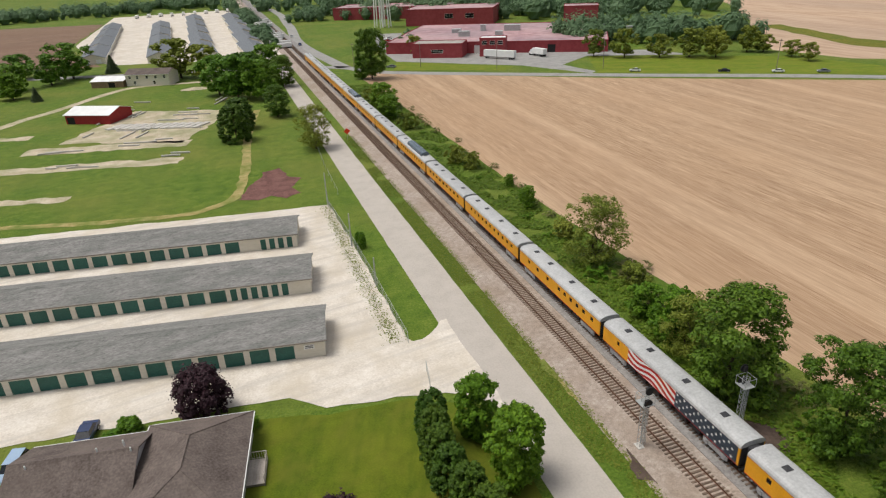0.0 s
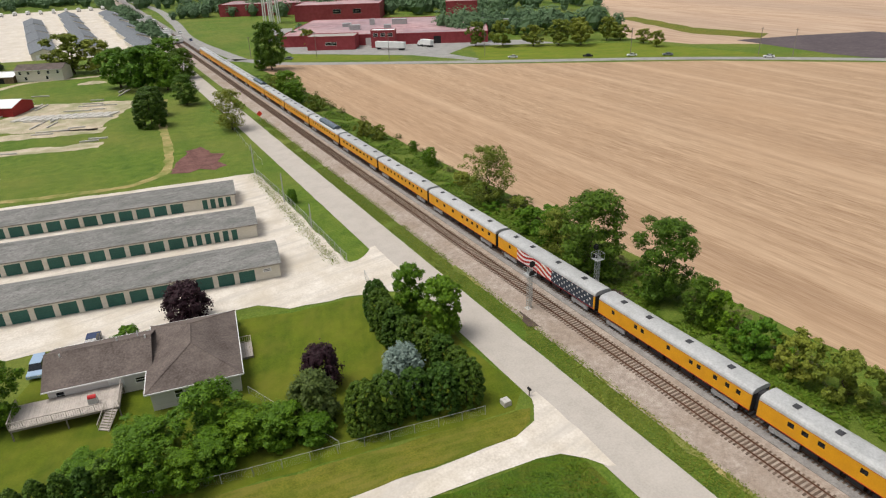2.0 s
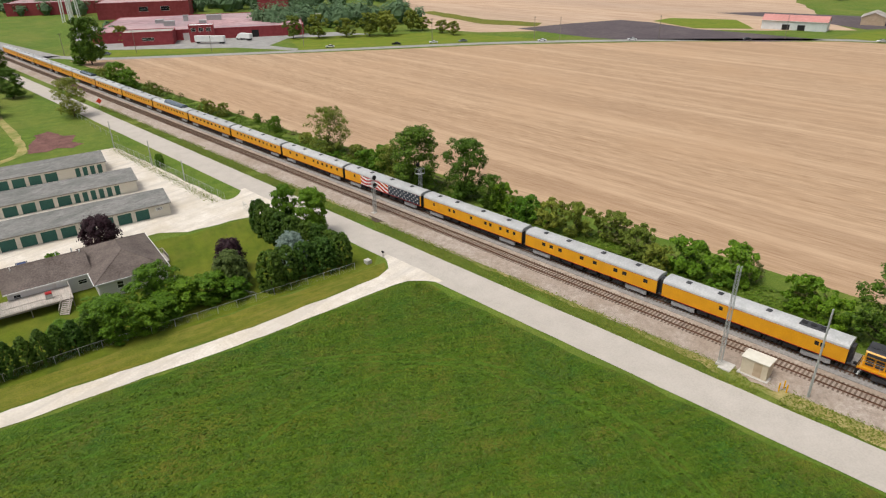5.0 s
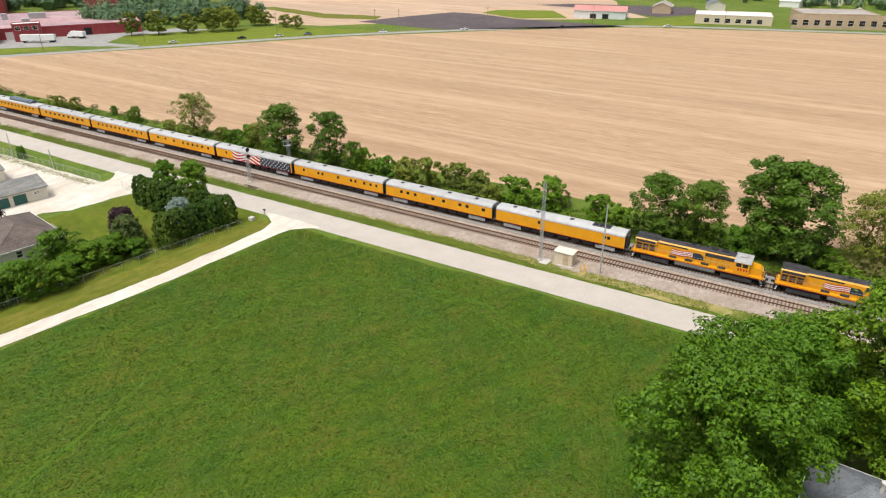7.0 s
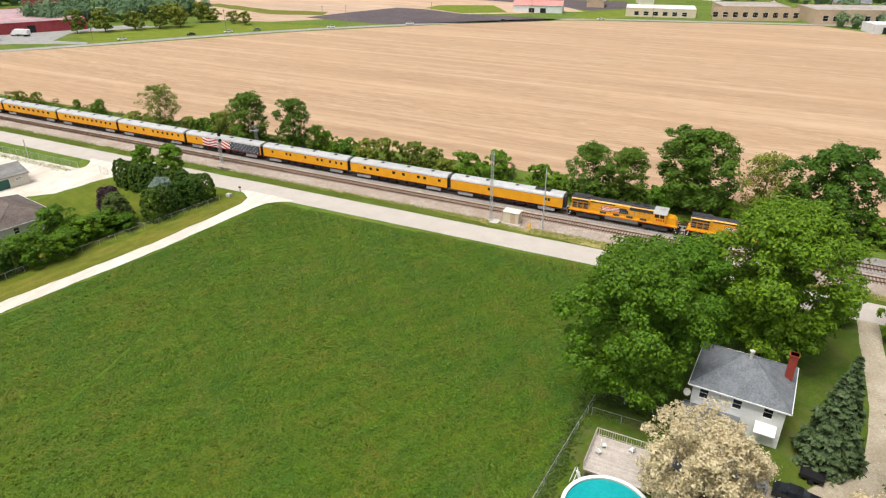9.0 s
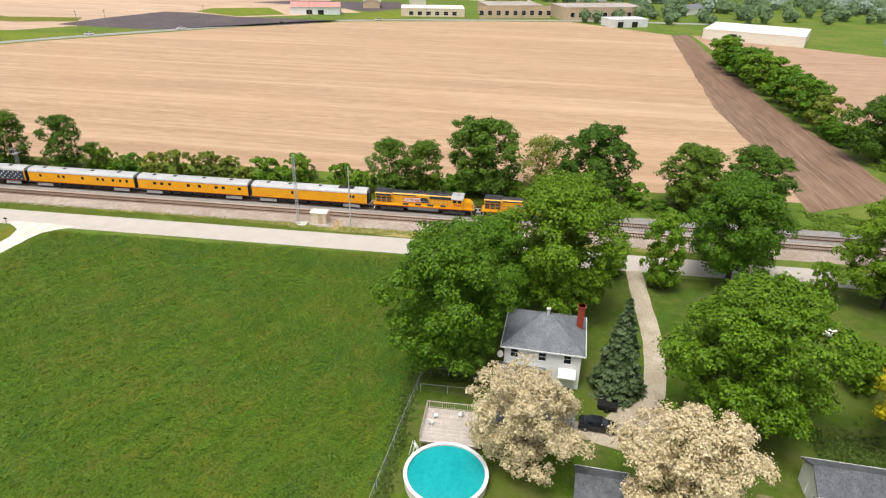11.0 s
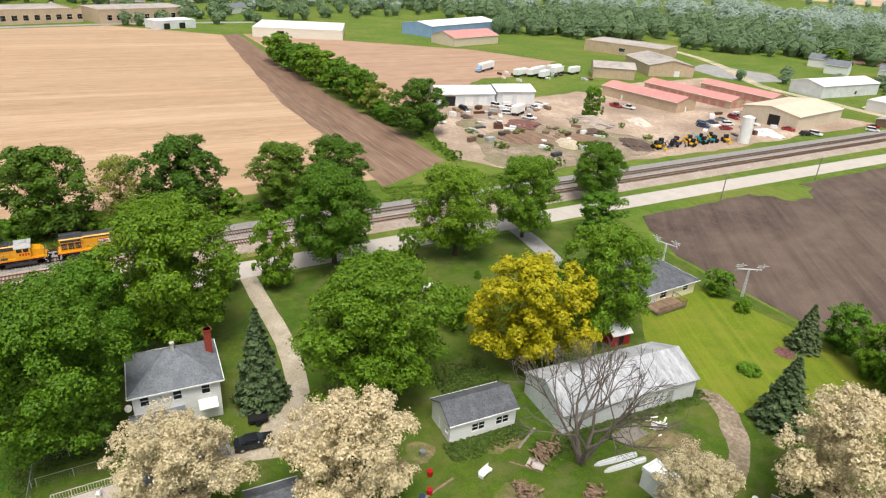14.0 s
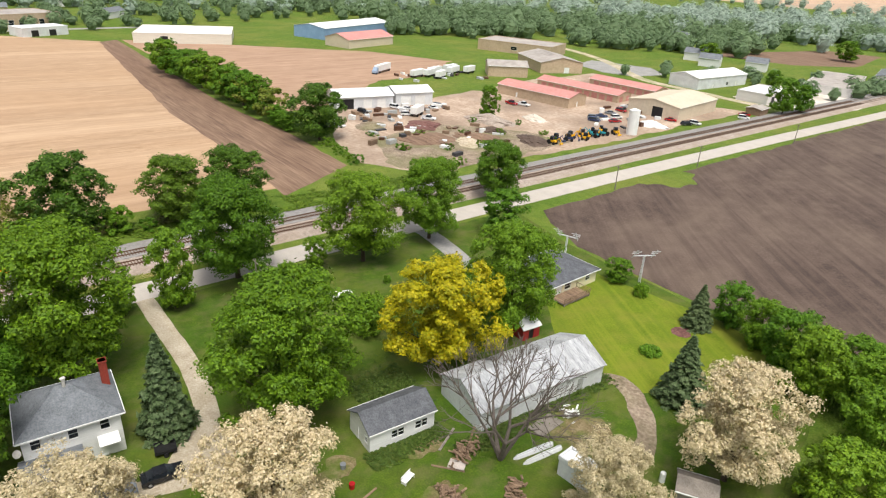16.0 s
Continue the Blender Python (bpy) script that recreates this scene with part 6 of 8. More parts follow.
# small white shed, white metal barn, yellow house, red shed
building("white_shed", -25.2, -108.8, -93.8, 9.2, 5.2, 2.9, 4.3, WHITESIDING, CHARCOAL, "long white shed with dark grey shingles", "shed", over=0.25,
         front=[("window", -1.2, 0.85, 1.0, 2.1), ("window", -0.3, 0.85, 1.0, 2.1), ("window", 2.2, 0.85, 1.0, 2.1), ("window", 3.1, 0.85, 1.0, 2.1)], left=[("door", 0, 0.9, 0, 2.0), ("window", 1.7, 0.7, 1.1, 1.9)])
building("white_barn", -28.6, -128.6, -95, 21.6, 9.0, 3.2, 5.3, WHITEMETAL, WEATHERED_WHITE, "long white ribbed metal barn", "barn", front=[("door", 6.5, 1.1, 0, 2.2)], over=0.25, trim=GALV)
building("yellow_house", -7.6, -156.5, -88, 13.5, 10.4, 2.7, 4.4, YELLOWSIDING, CHARCOAL, "pale yellow ranch house with charcoal hip roof", "house", hip=True, over=0.5,
         front=[("window", 4.2, 1.2, 1.1, 2.1), ("window", -1.5, 1.6, 0.9, 2.2), ("door", -3.8, 1.6, 0.3, 2.3)], left=[("window", 0, 1, 1.1, 2.1)])
deck("back_deck", pose(-7.6, -156.5, 0, 0, 0, -88), -6.0, 1.0, -8.4, -5.25, 0.6, "brown weathered deck behind the yellow house", [((-6, -8.4), (1, -8.4)), ((1, -8.4), (1, -5.3))], None, BROWNWOOD)
building("red_shed", -18.6, -138.8, -95, 3.4, 3.0, 2.2, 3.1, BARNRED, WHITEROOF, "small red shed with white roof", "shed", front=[("dark", 0, 1.0, 0, 1.9)], over=0.2)

# old nursery
building("red_barn", -43.7, 256, -28, 17, 13, 3.2, 4.8, BARNRED, WHITEROOF, "low red metal barn with pale roof", "barn", front=[("dark", -6.5, 3, 0, 2.4)], trim=WHITEPAINT)
building("farmhouse", -30, 326, -22, 20, 10, 5.0, 6.8, CREAM, BROWNROOF, "cream two-storey farmhouse with brown roof", "house", front=[("window", x, 1.1, 3.2, 4.4) for x in (-8, -4.5, 0, 4, 8)] + [("window", -6, 1.1, 0.8, 2.1), ("window", 3, 1.1, 0.8, 2.1)])
building("garage", -47, 332, -22, 15, 12, 2.8, 4.0, BROWNWOOD, WHITEROOF, "low garage with white roof", "garage", front=[("dark", 2, 3, 0, 2.2)])

# storage park in the far west: rows of stepped sheds
k0 = None
for i, (sx, sy, n) in enumerate(((-68, 440, 4), (-32, 425, 4), (-8, 420, 5), (20, 405, 5))):
    for k in range(n):
        px_, py_ = sx - 4.0 * k * (0.9 - 0.25 * i), sy + 58 * k
        if k0 is None:
            k0 = building("far_storage_shed", px_, py_, 90 + 3, 54, 13, 3.2, 5.4, CREAM, SLATE, "long pale storage shed with slate grey roof", "storage shed", left=[("roller", -3, 2.6, 0, 2.4), ("roller", 3, 2.6, 0, 2.4)], group="storage park sheds")
        else:
            copy_thing(k0, pose(px_, py_, 0, 0, 0, 93))

# factory
building("factory", 158, 357, -31, 116, 86, 5.4, 6, BRICKRED, PINKROOF, "wide low dark red factory with flat pinkish roofs", "factory", flat=True, front=[("roller", -40, 4, 0, 4), ("roller", -16, 4, 0, 4), ("roller", -8, 4, 0, 4), ("dark", 30, 4, 0, 4)], trim=WHITEPAINT)
building("factory_annex", 109, 327, -31, 26, 14, 6.6, 7, BRICKRED, GREYROOF, "dark red factory annex with grey flat roof", "factory", flat=True, front=[("window", 0, 6, 2.5, 4)])
building("factory_tower", 133, 313, -31, 13, 8, 8.6, 9, BRICKRED, WHITEROOF, "square red brick factory stair tower", "factory", flat=True, front=[("window", -4, 2.4, 5.8, 7.6), ("window", 0, 2.4, 5.8, 7.6), ("window", 4, 2.4, 5.8, 7.6)])
building("factory_block", 232, 398, -30, 22, 18, 13, 14, BRICKRED, PINKROOF, "tall red factory block", "factory", flat=True)
building("factory_block", 172, 480, -30, 64, 40, 11, 12, BRICKRED, PINKROOF, "large red factory block at the back", "factory", flat=True, front=[("window", 0, 6, 5, 8), ("window", 15, 6, 5, 8)])
building("factory_block", 150, 560, -30, 100, 40, 9, 10, BRICKRED, PINKROOF, "long low red factory block at the back", "factory", flat=True, front=[("window", 0, 6, 3, 6)])
for x, y_, w, d, h in ((132, 352, 6, 4, 2.6), (150, 345, 4, 4, 2), (165, 360, 9, 5, 3), (185, 335, 4, 3, 2), (208, 335, 5, 5, 2.4), (134, 370, 5, 4, 2), (150, 368, 3, 3, 3.4), (216, 318, 3, 3, 2)):
    b = Build()
    b.box(-w / 2, w / 2, -d / 2, d / 2, 0, h, bev=0.15)
    b.box(-w / 2 - 0.2, w / 2 + 0.2, -d / 2 - 0.2, d / 2 + 0.2, h, h + 0.2)
    single("roof_unit", b, GALV, pose(x, y_, 5.6, 0, 0, -30), "grey rooftop ventilation unit on the factory", "ventilation unit", "factory roof units")

# salvage yard and industrial sheds
building("white_workshop", 136, -202, -102.6, 22.5, 13, 4.6, 6.4, WHITEMETAL, WHITEROOF, "white metal workshop with white roof", "workshop", front=[("dark", -7, 5, 0, 3.8), ("roller", 1, 3.4, 0, 3.6), ("roller", 6.5, 3.4, 0, 3.6)])
building("white_workshop", 132.5, -222.5, -103, 15.6, 12, 5.0, 6.6, WHITEMETAL, WHITEROOF, "white metal workshop with two large doors", "workshop", front=[("roller", -3.5, 4.2, 0, 3.8), ("roller", 2.5, 4.2, 0, 3.8)])
building("red_roofed_shed", 114, -279, -171.5, 37, 13, 4.2, 5.8, TANMETAL, REDROOF, "long tan storage shed with faded red roof", "storage shed", right=[("door", 0, 1, 0, 2.1)], front=[("door", -8, 1, 0, 2.1)], group="red roofed sheds")
for x, y_, L in ((115.5, -308, 44), (110.5, -334.5, 36)):
    building("red_roofed_shed", x, y_, -174 if y_ > -310 else -176, L, 11, 3.2, 4.6, TANMETAL, REDROOF, "long storage shed with faded red roof and red doors", "storage shed", right=[("roller", -2.6, 2.6, 0, 2.4), ("roller", 2.6, 2.6, 0, 2.4)], door_mat=REDROOF, front=[("roller", -L / 2 + 4 + 4 * k, 3, 0, 2.4) for k in range(int(L / 4) - 1)], group="red roofed sheds")
building("tan_warehouse", 165.7, -307, -126, 20, 14, 5.2, 7.2, TANMETAL, GREYROOF, "tan metal warehouse with grey roof", "warehouse", right=[("roller", 0, 4, 0, 4)])
building("tan_warehouse", 172.6, -346, -23.5, 34, 24, 5.5, 8.0, TANMETAL, GREYROOF, "large tan metal warehouse with grey roof", "warehouse", left=[("roller", 3, 3, 0, 3)])
building("long_tan_works", 227, -378, -157, 50, 26, 6, 7, TANMETAL, GREYROOF, "long tan flat-roofed works", "works", flat=True, front=[("window", 0, 4, 2, 4)])
building("beige_warehouse", 72, -314, -83, 34, 22, 5.2, 7.0, BEIGEMETAL, BEIGEMETAL, "beige metal warehouse with large dark door", "warehouse", left=[("dark", 2, 4.5, 0, 4.2)], over=0.3)
building("white_warehouse", 103, -392, -93, 42, 17, 5.5, 7.4, WHITEMETAL, WHITEROOF, "long white metal warehouse", "warehouse", front=[("door", -8, 1.2, 0, 2.2), ("window", 4, 2, 1, 2.4), ("door", 12, 1.2, 0, 2.2)], over=0.3)
building("pale_shop", 68, -381, -83, 26, 14, 4.2, 5, GREYSIDING, WHITEROOF, "low pale flat-roofed shop beside the tracks", "shop", flat=True, front=[("dark", -6, 4, 0, 3)])
building("low_brown_shed", 52, -346, -83, 9, 6, 2.6, 3.2, BROWNWOOD, GREYROOF, "low brown shed with grey roof", "shed")
building("pale_works", 66, -455, -75, 60, 22, 4, 5, GREYSIDING, GREYROOF, "low pale flat-roofed works", "works", flat=True)
building("pale_house", 60, -520, -75, 40, 16, 4, 6, GREYSIDING, SLATE, "long pale grey building in the trees", "works")
building("large_white_store", 333, -201, -113, 53, 40, 5.2, 6, CREAM, WHITEROOF, "very large low white flat-roofed store", "store", flat=True, front=[("dark", -10, 4, 0, 4)])
building("blue_warehouse", 334, -310, -68, 74, 26, 7, 9, SKYBLUE, WHITEROOF, "large pale blue warehouse with white roof", "warehouse", over=0.2)
building("tan_hall", 284, -292, -75, 40, 20, 5, 8, BEIGEMETAL, REDROOF, "tan hall with reddish roof", "hall")
building("red_white_barn", 382, 80, -80, 34, 12, 5, 7.6, WHITEMETAL, REDROOF, "white barn with red roof beyond the fields", "barn", front=[("dark", -4, 4, 0, 3), ("dark", 4, 4, 0, 3)])
building("brick_school", 408, -54, -72, 40, 30, 8, 9, TANMETAL, GREYROOF, "tan flat-roofed brick building", "school", flat=True, front=[("window", k * 6 - 24, 3, 2, 5) for k in range(9)])
building("low_school_wing", 398, 0, -80, 44, 24, 5, 6, BEIGEMETAL, WHITEROOF, "low beige wing with white roof", "school", flat=True, front=[("window", k * 6 - 15, 3, 1, 3.4) for k in range(6)])
building("brick_school", 415, -115, -70, 60, 30, 8, 9, TANMETAL, GREYROOF, "tan flat-roofed brick building behind the field", "school", flat=True, front=[("window", k * 6 - 24, 3, 2, 5) for k in range(9)])
building("canopy_building", 372, -130, -70, 26, 14, 4.5, 5, WHITEMETAL, WHITEROOF, "white canopy building at the field corner", "shop", flat=True, front=[("dark", -6, 4, 0, 3.4), ("dark", 4, 4, 0, 3.4)])
rh = random.Random(77)
for k in range(26):
    hx_, hy_ = rh.uniform(430, 900), rh.uniform(-420, 60)
    building("town_house", hx_, hy_, rh.uniform(0, 180), rh.uniform(10, 26), rh.uniform(8, 14), 4.5, 7, rh.choice((WHITESIDING, CREAM, GREYSIDING, TANMETAL)), rh.choice((GREYROOF, SLATE, WHITEROOF, BROWNROOF)), "distant pale town house among trees", "house", front=[("window", -2, 1.4, 1, 2.4), ("window", 2, 1.4, 1, 2.4)], group="town houses")
for hx_, hy_ in ((160, -470), (140, -455), (118, -470), (230, -560)):
    building("white_house", hx_, hy_, 20, 12, 9, 5, 7.5, WHITESIDING, SLATE, "distant white house among trees", "house", front=[("window", -2, 1.4, 1, 2.4), ("window", 2, 1.4, 1, 2.4)])


# ---- vehicles ----
def paint(name, c, rough=0.25):
    return material(name, [srgb(*c), srgb(*[min(255, v + 8) for v in c])], 0.8, rough)


PAINTS = {"blue": paint("pale_blue_car_paint", (150, 172, 196)), "black": paint("black_car_paint", (26, 28, 32)), "white": paint("white_car_paint", (228, 228, 226)), "red": paint("red_car_paint", (160, 26, 30)),
          "grey": paint("grey_car_paint", (120, 124, 128)), "yellow": paint("yellow_machine_paint", (226, 170, 26)), "teal": paint("teal_machine_paint", (44, 140, 150)), "navy": paint("dark_blue_car_paint", (44, 56, 88))}
CARS = {}


def car(x, y, rz, colour, label, kind="sedan", z=0.07):
    key = (colour, kind)
    if key in CARS:
        return tagged(copy_thing(CARS[key], pose(x, y, z, 0, 0, rz)), label)
    t = thing({"sedan": "car", "suv": "car", "pickup": "pickup_truck"}[kind], pose(x, y, z, 0, 0, rz), label, "car" if kind != "pickup" else "pickup truck")
    L, W, H = {"sedan": (4.6, 1.8, 1.42), "suv": (4.6, 1.86, 1.68), "pickup": (5.4, 1.95, 1.8)}[kind]
    h = L / 2
    low = [(-h, 0.35), (-h, 0.72), (-h + 0.1, 0.82), (-h + 1.15, 0.92), (h - 0.7, 0.95), (h - 0.08, 0.9), (h, 0.7), (h, 0.35)]
    b = Build()
    b.extrude_y([(p[0], p[1]) for p in low], -W / 2, W / 2)
    part("body", b, PAINTS[colour], t)
    a0, a1, a2, a3 = {"sedan": (-h + 1.15, -h + 1.9, h - 1.4, h - 0.6), "suv": (-h + 1.05, -h + 1.7, h - 0.45, h - 0.1), "pickup": (-h + 1.5, -h + 2.1, -h + 3.4, -h + 3.6)}[kind]
    g_ = Build()
    wi, wo = W / 2 - 0.24, W / 2 - 0.05
    vs = [(a0, -wo, 0.9), (a3, -wo, 0.92), (a3, wo, 0.92), (a0, wo, 0.9), (a1, -wi, H - 0.04), (a2, -wi, H - 0.04), (a2, wi, H - 0.04), (a1, wi, H - 0.04)]
    g_.add(vs, [(3, 2, 1, 0), (4, 5, 6, 7), (0, 1, 5, 4), (1, 2, 6, 5), (2, 3, 7, 6), (3, 0, 4, 7)])
    part("glasshouse", g_, WINDOW, t)
    r = Build()
    r.box(a1 - 0.05, a2 + 0.05, -wi - 0.02, wi + 0.02, H - 0.05, H, bev=0.02)
    part("roof", r, PAINTS[colour], t)
    if kind == "pickup":
        bd = Build()
        bd.box(-h + 3.65, h - 0.1, -W / 2 + 0.12, W / 2 - 0.12, 0.93, 0.96)
        part("load_bed", bd, DARKGREY, t)
        for s in (-1, 1):
            sd = Build()
            sd.box(-h + 3.6, h, s * (W / 2 - 0.06) - 0.05, s * (W / 2 - 0.06) + 0.05, 0.9, 1.2)
            part("bed_side", sd, PAINTS[colour], t)
    for sx in (-h + 0.85, h - 0.85):
        for s in (-1, 1):
            w = Build()
            w.rod((sx, s * (W / 2 - 0.18), 0.33), (sx, s * (W / 2 + 0.02), 0.33), 0.33, k=14)
            wh = part("wheel", w, RUBBER, t)
            q = Build()
            q.rod((sx, s * (W / 2 + 0.02), 0.33), (sx, s * (W / 2 + 0.03), 0.33), 0.2, k=10)
            part("rim", q, SILVER, wh)
    for s in (-1, 1):
        lt = Build()
        lt.box(-h - 0.01, -h + 0.1, s * (W / 2 - 0.3) - 0.18, s * (W / 2 - 0.3) + 0.18, 0.6, 0.74)
        part("headlight", lt, WHITEPAINT, t)
    CARS[key] = t
    return t


def trailer(x, y, rz, L, label, H=2.9, cab=None, z=0.06):
    t = thing("truck_trailer", pose(x, y, z, 0, 0, rz), label, "trailer")
    b = Build()
    b.box(-L / 2, L / 2, -1.25, 1.25, 1.1, 1.1 + H, bev=0.08)
    part("box_body", b, WHITEPAINT, t)
    f = Build()
    f.box(-L / 2 + 0.2, L / 2 - 0.2, -0.6, 0.6, 0.8, 1.1)
    part("chassis", f, BLACKSTEEL, t)
    for sx in (L / 2 - 1.2, L / 2 - 2.4, -L / 2 + 1.5):
        for s in (-1, 1):
            w = Build()
            w.rod((sx, s * 0.85, 0.5), (sx, s * 1.2, 0.5), 0.5, k=12)
            part("wheel", w, RUBBER, t)
    if cab:
        c = Build()
        c.extrude_y([(-L / 2 - 2.8, 0.6), (-L / 2 - 2.8, 1.7), (-L / 2 - 1.9, 1.9), (-L / 2 - 1.5, 2.9), (-L / 2 - 0.3, 3.1), (-L / 2 - 0.3, 0.6)], -1.15, 1.15)
        cb = part("cab", c, PAINTS[cab], t)
        w = Build()
        w.rod((-L / 2 - 2.0, -1.2, 0.5), (-L / 2 - 2.0, 1.2, 0.5), 0.5, k=12)
        part("front_wheels", w, RUBBER, cb)
    return t


car(-28.9, 66.6, 78, "blue", "pale blue hatchback parked beside the house", "suv")
car(-22.2, 69.6, 80, "navy", "dark car parked beside the house", "sedan")
car(-17.7, -83.1, 84, "black", "black sedan parked on the gravel drive", "sedan")
for x, y, c in ((193.5, 217, "black"), (210, 205.5, "white"), (223.6, 196.6, "grey"), (77, 306, "grey"), (285, 130, "white"), (322, 84, "black"), (165, 237, "white"), (252, 165, "white"), (356, 30, "white")):
    car(x, y - 0.6, -36 if x < 250 else -48, c, f"{c} car on the cross road", "sedan")
car(49, 420, 90, "navy", "dark car on the road beside the tracks", "sedan")
car(50, 470, 90, "white", "white car on the road beside the tracks", "sedan")
trailer(131, 300.5, -53, 17, "white box trailer parked at the factory", 3.0)
trailer(151, 297, -75, 8, "white delivery truck at the factory dock", 2.6, "white")
for x, y, r, c, k in ((124, -196, 10, "black", "suv"), (125, -211, 20, "white", "suv"), (121, -214, 30, "white", "sedan"), (119, -218, 15, "black", "sedan"), (113.6, -208.5, 60, "white", "suv"), (118, -224, 0, "white", "sedan"),
                      (120, -228, 20, "grey", "suv"), (105, -212, 40, "white", "pickup"), (111, -259, 5, "red", "pickup"), (107, -262, 15, "white", "pickup"), (78, -276, 50, "navy", "sedan"), (80, -284, 30, "grey", "sedan"), (81, -292, 10, "red", "suv"),
                      (74, -280, 70, "white", "suv"), (75, -268, 20, "navy", "suv"), (78, -271, 40, "grey", "suv"), (70, -274, 60, "red", "sedan"), (72, -290, 30, "white", "sedan"), (61, -297, 20, "red", "sedan"), (54, -297, 70, "black", "suv"), (53, -301, 10, "white", "suv"),
                      (110, -178, 30, "white", "sedan"), (116, -175, 20, "navy", "sedan"), (112, -174, 50, "black", "suv"), (84, -302, 0, "white", "sedan"), (88, -314, 10, "black", "sedan"), (52, -336, 15, "red", "sedan"), (49, -330, 30, "white", "suv"),
                      (92, 382, 20, "grey", "sedan"), (96, 392, 20, "navy", "sedan"), (100, 402, 20, "red", "sedan"), (104, 414, 20, "white", "sedan")):
    car(x, y, r, c, f"{c} {'pickup truck' if k == 'pickup' else 'car'} parked on the yard ground", k)
for x, y, r, L in ((177, -259, 20, 9), (176, -266, 25, 9), (180, -272, 20, 10), (178, -282, 25, 10), (176, -291, 20, 8), (170, -268, 30, 8), (183, -284, 15, 9), (112, -212, 30, 7)):
    trailer(x, y, r - 90, L, "white box trailer stored behind the workshops", 2.5)
trailer(195, -251, -60, 13, "white articulated truck at the field edge", 2.8, "blue")
rw = random.Random(12)
for k in range(16):
    trailer(40 + rw.uniform(-4, 2), 410 + k * 13, rw.uniform(-5, 12), 8, "white caravan parked in the storage park", 2.2)
for k in range(10):
    trailer(-70 + k * 11, 748 + rw.uniform(-5, 5), 90 + rw.uniform(-10, 10), 8, "white caravan parked at the end of the storage park", 2.2)


def digger(x, y, rz, colour, label):
    """A small farm or building machine with boom."""
    t = thing("digger", pose(x, y, 0.05, 0, 0, rz), label, "machine")
    b = Build()
    b.box(-1.4, 1.2, -0.6, 0.6, 0.7, 1.4, bev=0.12)
    part("body", b, PAINTS[colour], t)
    c = Build()
    c.box(-0.4, 0.8, -0.6, 0.6, 1.4, 2.6, bev=0.12)
    part("cab", c, WINDOW, t)
    m = Build()
    m.rod((-1.2, 0, 1.2), (-2.4, 0, 2.4), 0.13)
    m.rod((-2.4, 0, 2.4), (-3.3, 0, 1.0), 0.11)
    m.box(-3.7, -3.1, -0.6, 0.6, 0.5, 1.0)
    part("boom", m, PAINTS[colour], t)
    for sx, r in ((-1.0, 0.5), (0.9, 0.75)):
        for s in (-1, 1):
            w = Build()
            w.rod((sx, s * 0.65, r), (sx, s * 1.0, r), r, k=12)
            part("wheel", w, RUBBER, t)


for k, (x, y, c) in enumerate(((62, -233, "navy"), (60, -237, "navy"), (62, -240, "yellow"), (58, -243, "yellow"), (62, -246, "yellow"), (59, -249, "teal"), (62, -251, "teal"), (59, -254, "teal"), (62, -256, "yellow"), (58, -259, "yellow"), (60, -229, "yellow"))):
    digger(x, y, 37 * k % 360, c, f"{'dark blue' if c == 'navy' else c} used machine on the dealer's yard")


# ---- railway fittings ----
def lattice_mast(name, x, y, height, w, label, category):
    t = thing(name, pose(x, y, 0), label, category)
    b = Build()
    n = int(height / (w * 1.4))
    cs = [(-w / 2, -w / 2), (w / 2, -w / 2), (w / 2, w / 2), (-w / 2, w / 2)]
    for cx, cy in cs:
        b.rod((cx, cy, 0.2), (cx, cy, height), 0.035, k=4)
    for i in range(n):
        z0, z1 = 0.3 + (height - 0.4) * i / n, 0.3 + (height - 0.4) * (i + 1) / n
        for k in range(4):
            p, q = cs[k], cs[(k + 1) % 4]
            b.rod((*p, z0), (*q, z1), 0.022, k=4)
            b.rod((*p, z1), (*q, z1), 0.022, k=4)
    part("lattice", b, GALV, t)
    f = Build()
    f.box(-w, w, -w, w, -0.1, 0.3)
    part("footing", f, CONCRETE, t)
    return t


def signal(x, y, face, label):
    t = lattice_mast("railway_signal", x, y, 7.2, 0.5, label, "railway signal")
    p = Build()
    p.box(-0.7, 0.7, -0.7, 0.7, 6.0, 6.08)
    deck = part("platform", p, GALV, t)
    for s in (-1, 1):
        for ends in (((s * 0.7, -0.7, 7.1), (s * 0.7, 0.7, 7.1)), ((-0.7, s * 0.7, 7.1), (0.7, s * 0.7, 7.1))):
            r = Build()
            r.rod(*ends, 0.03, k=4)
            part("guard_rail", r, GALV, deck)
        for q in (-1, 1):
            r = Build()
            r.rod((s * 0.7, q * 0.7, 6.08), (s * 0.7, q * 0.7, 7.1), 0.03, k=4)
            part("rail_post", r, GALV, deck)
    for k in range(2):
        h = Build()
        h.rod((0, face * 0.5, 7.9 - k * 1.6), (0, face * 0.62, 7.9 - k * 1.6), 0.48, k=16)
        h.box(-0.2, 0.2, min(face * 0.2, face * 0.5), max(face * 0.2, face * 0.5), 7.6 - k * 1.6, 8.2 - k * 1.6)
        hd = part("signal_head", h, BLACKSTEEL, t, "round black signal head")
    ld = Build()
    for s in (-1, 1):
        ld.rod((0.45, s * 0.2, 0.2), (0.45, s * 0.2, 6.2), 0.025, k=4)
    for k in range(18):
        ld.rod((0.45, -0.2, 0.5 + k * 0.32), (0.45, 0.2, 0.5 + k * 0.32), 0.018, k=4)
    part("ladder", ld, GALV, t)
    return t


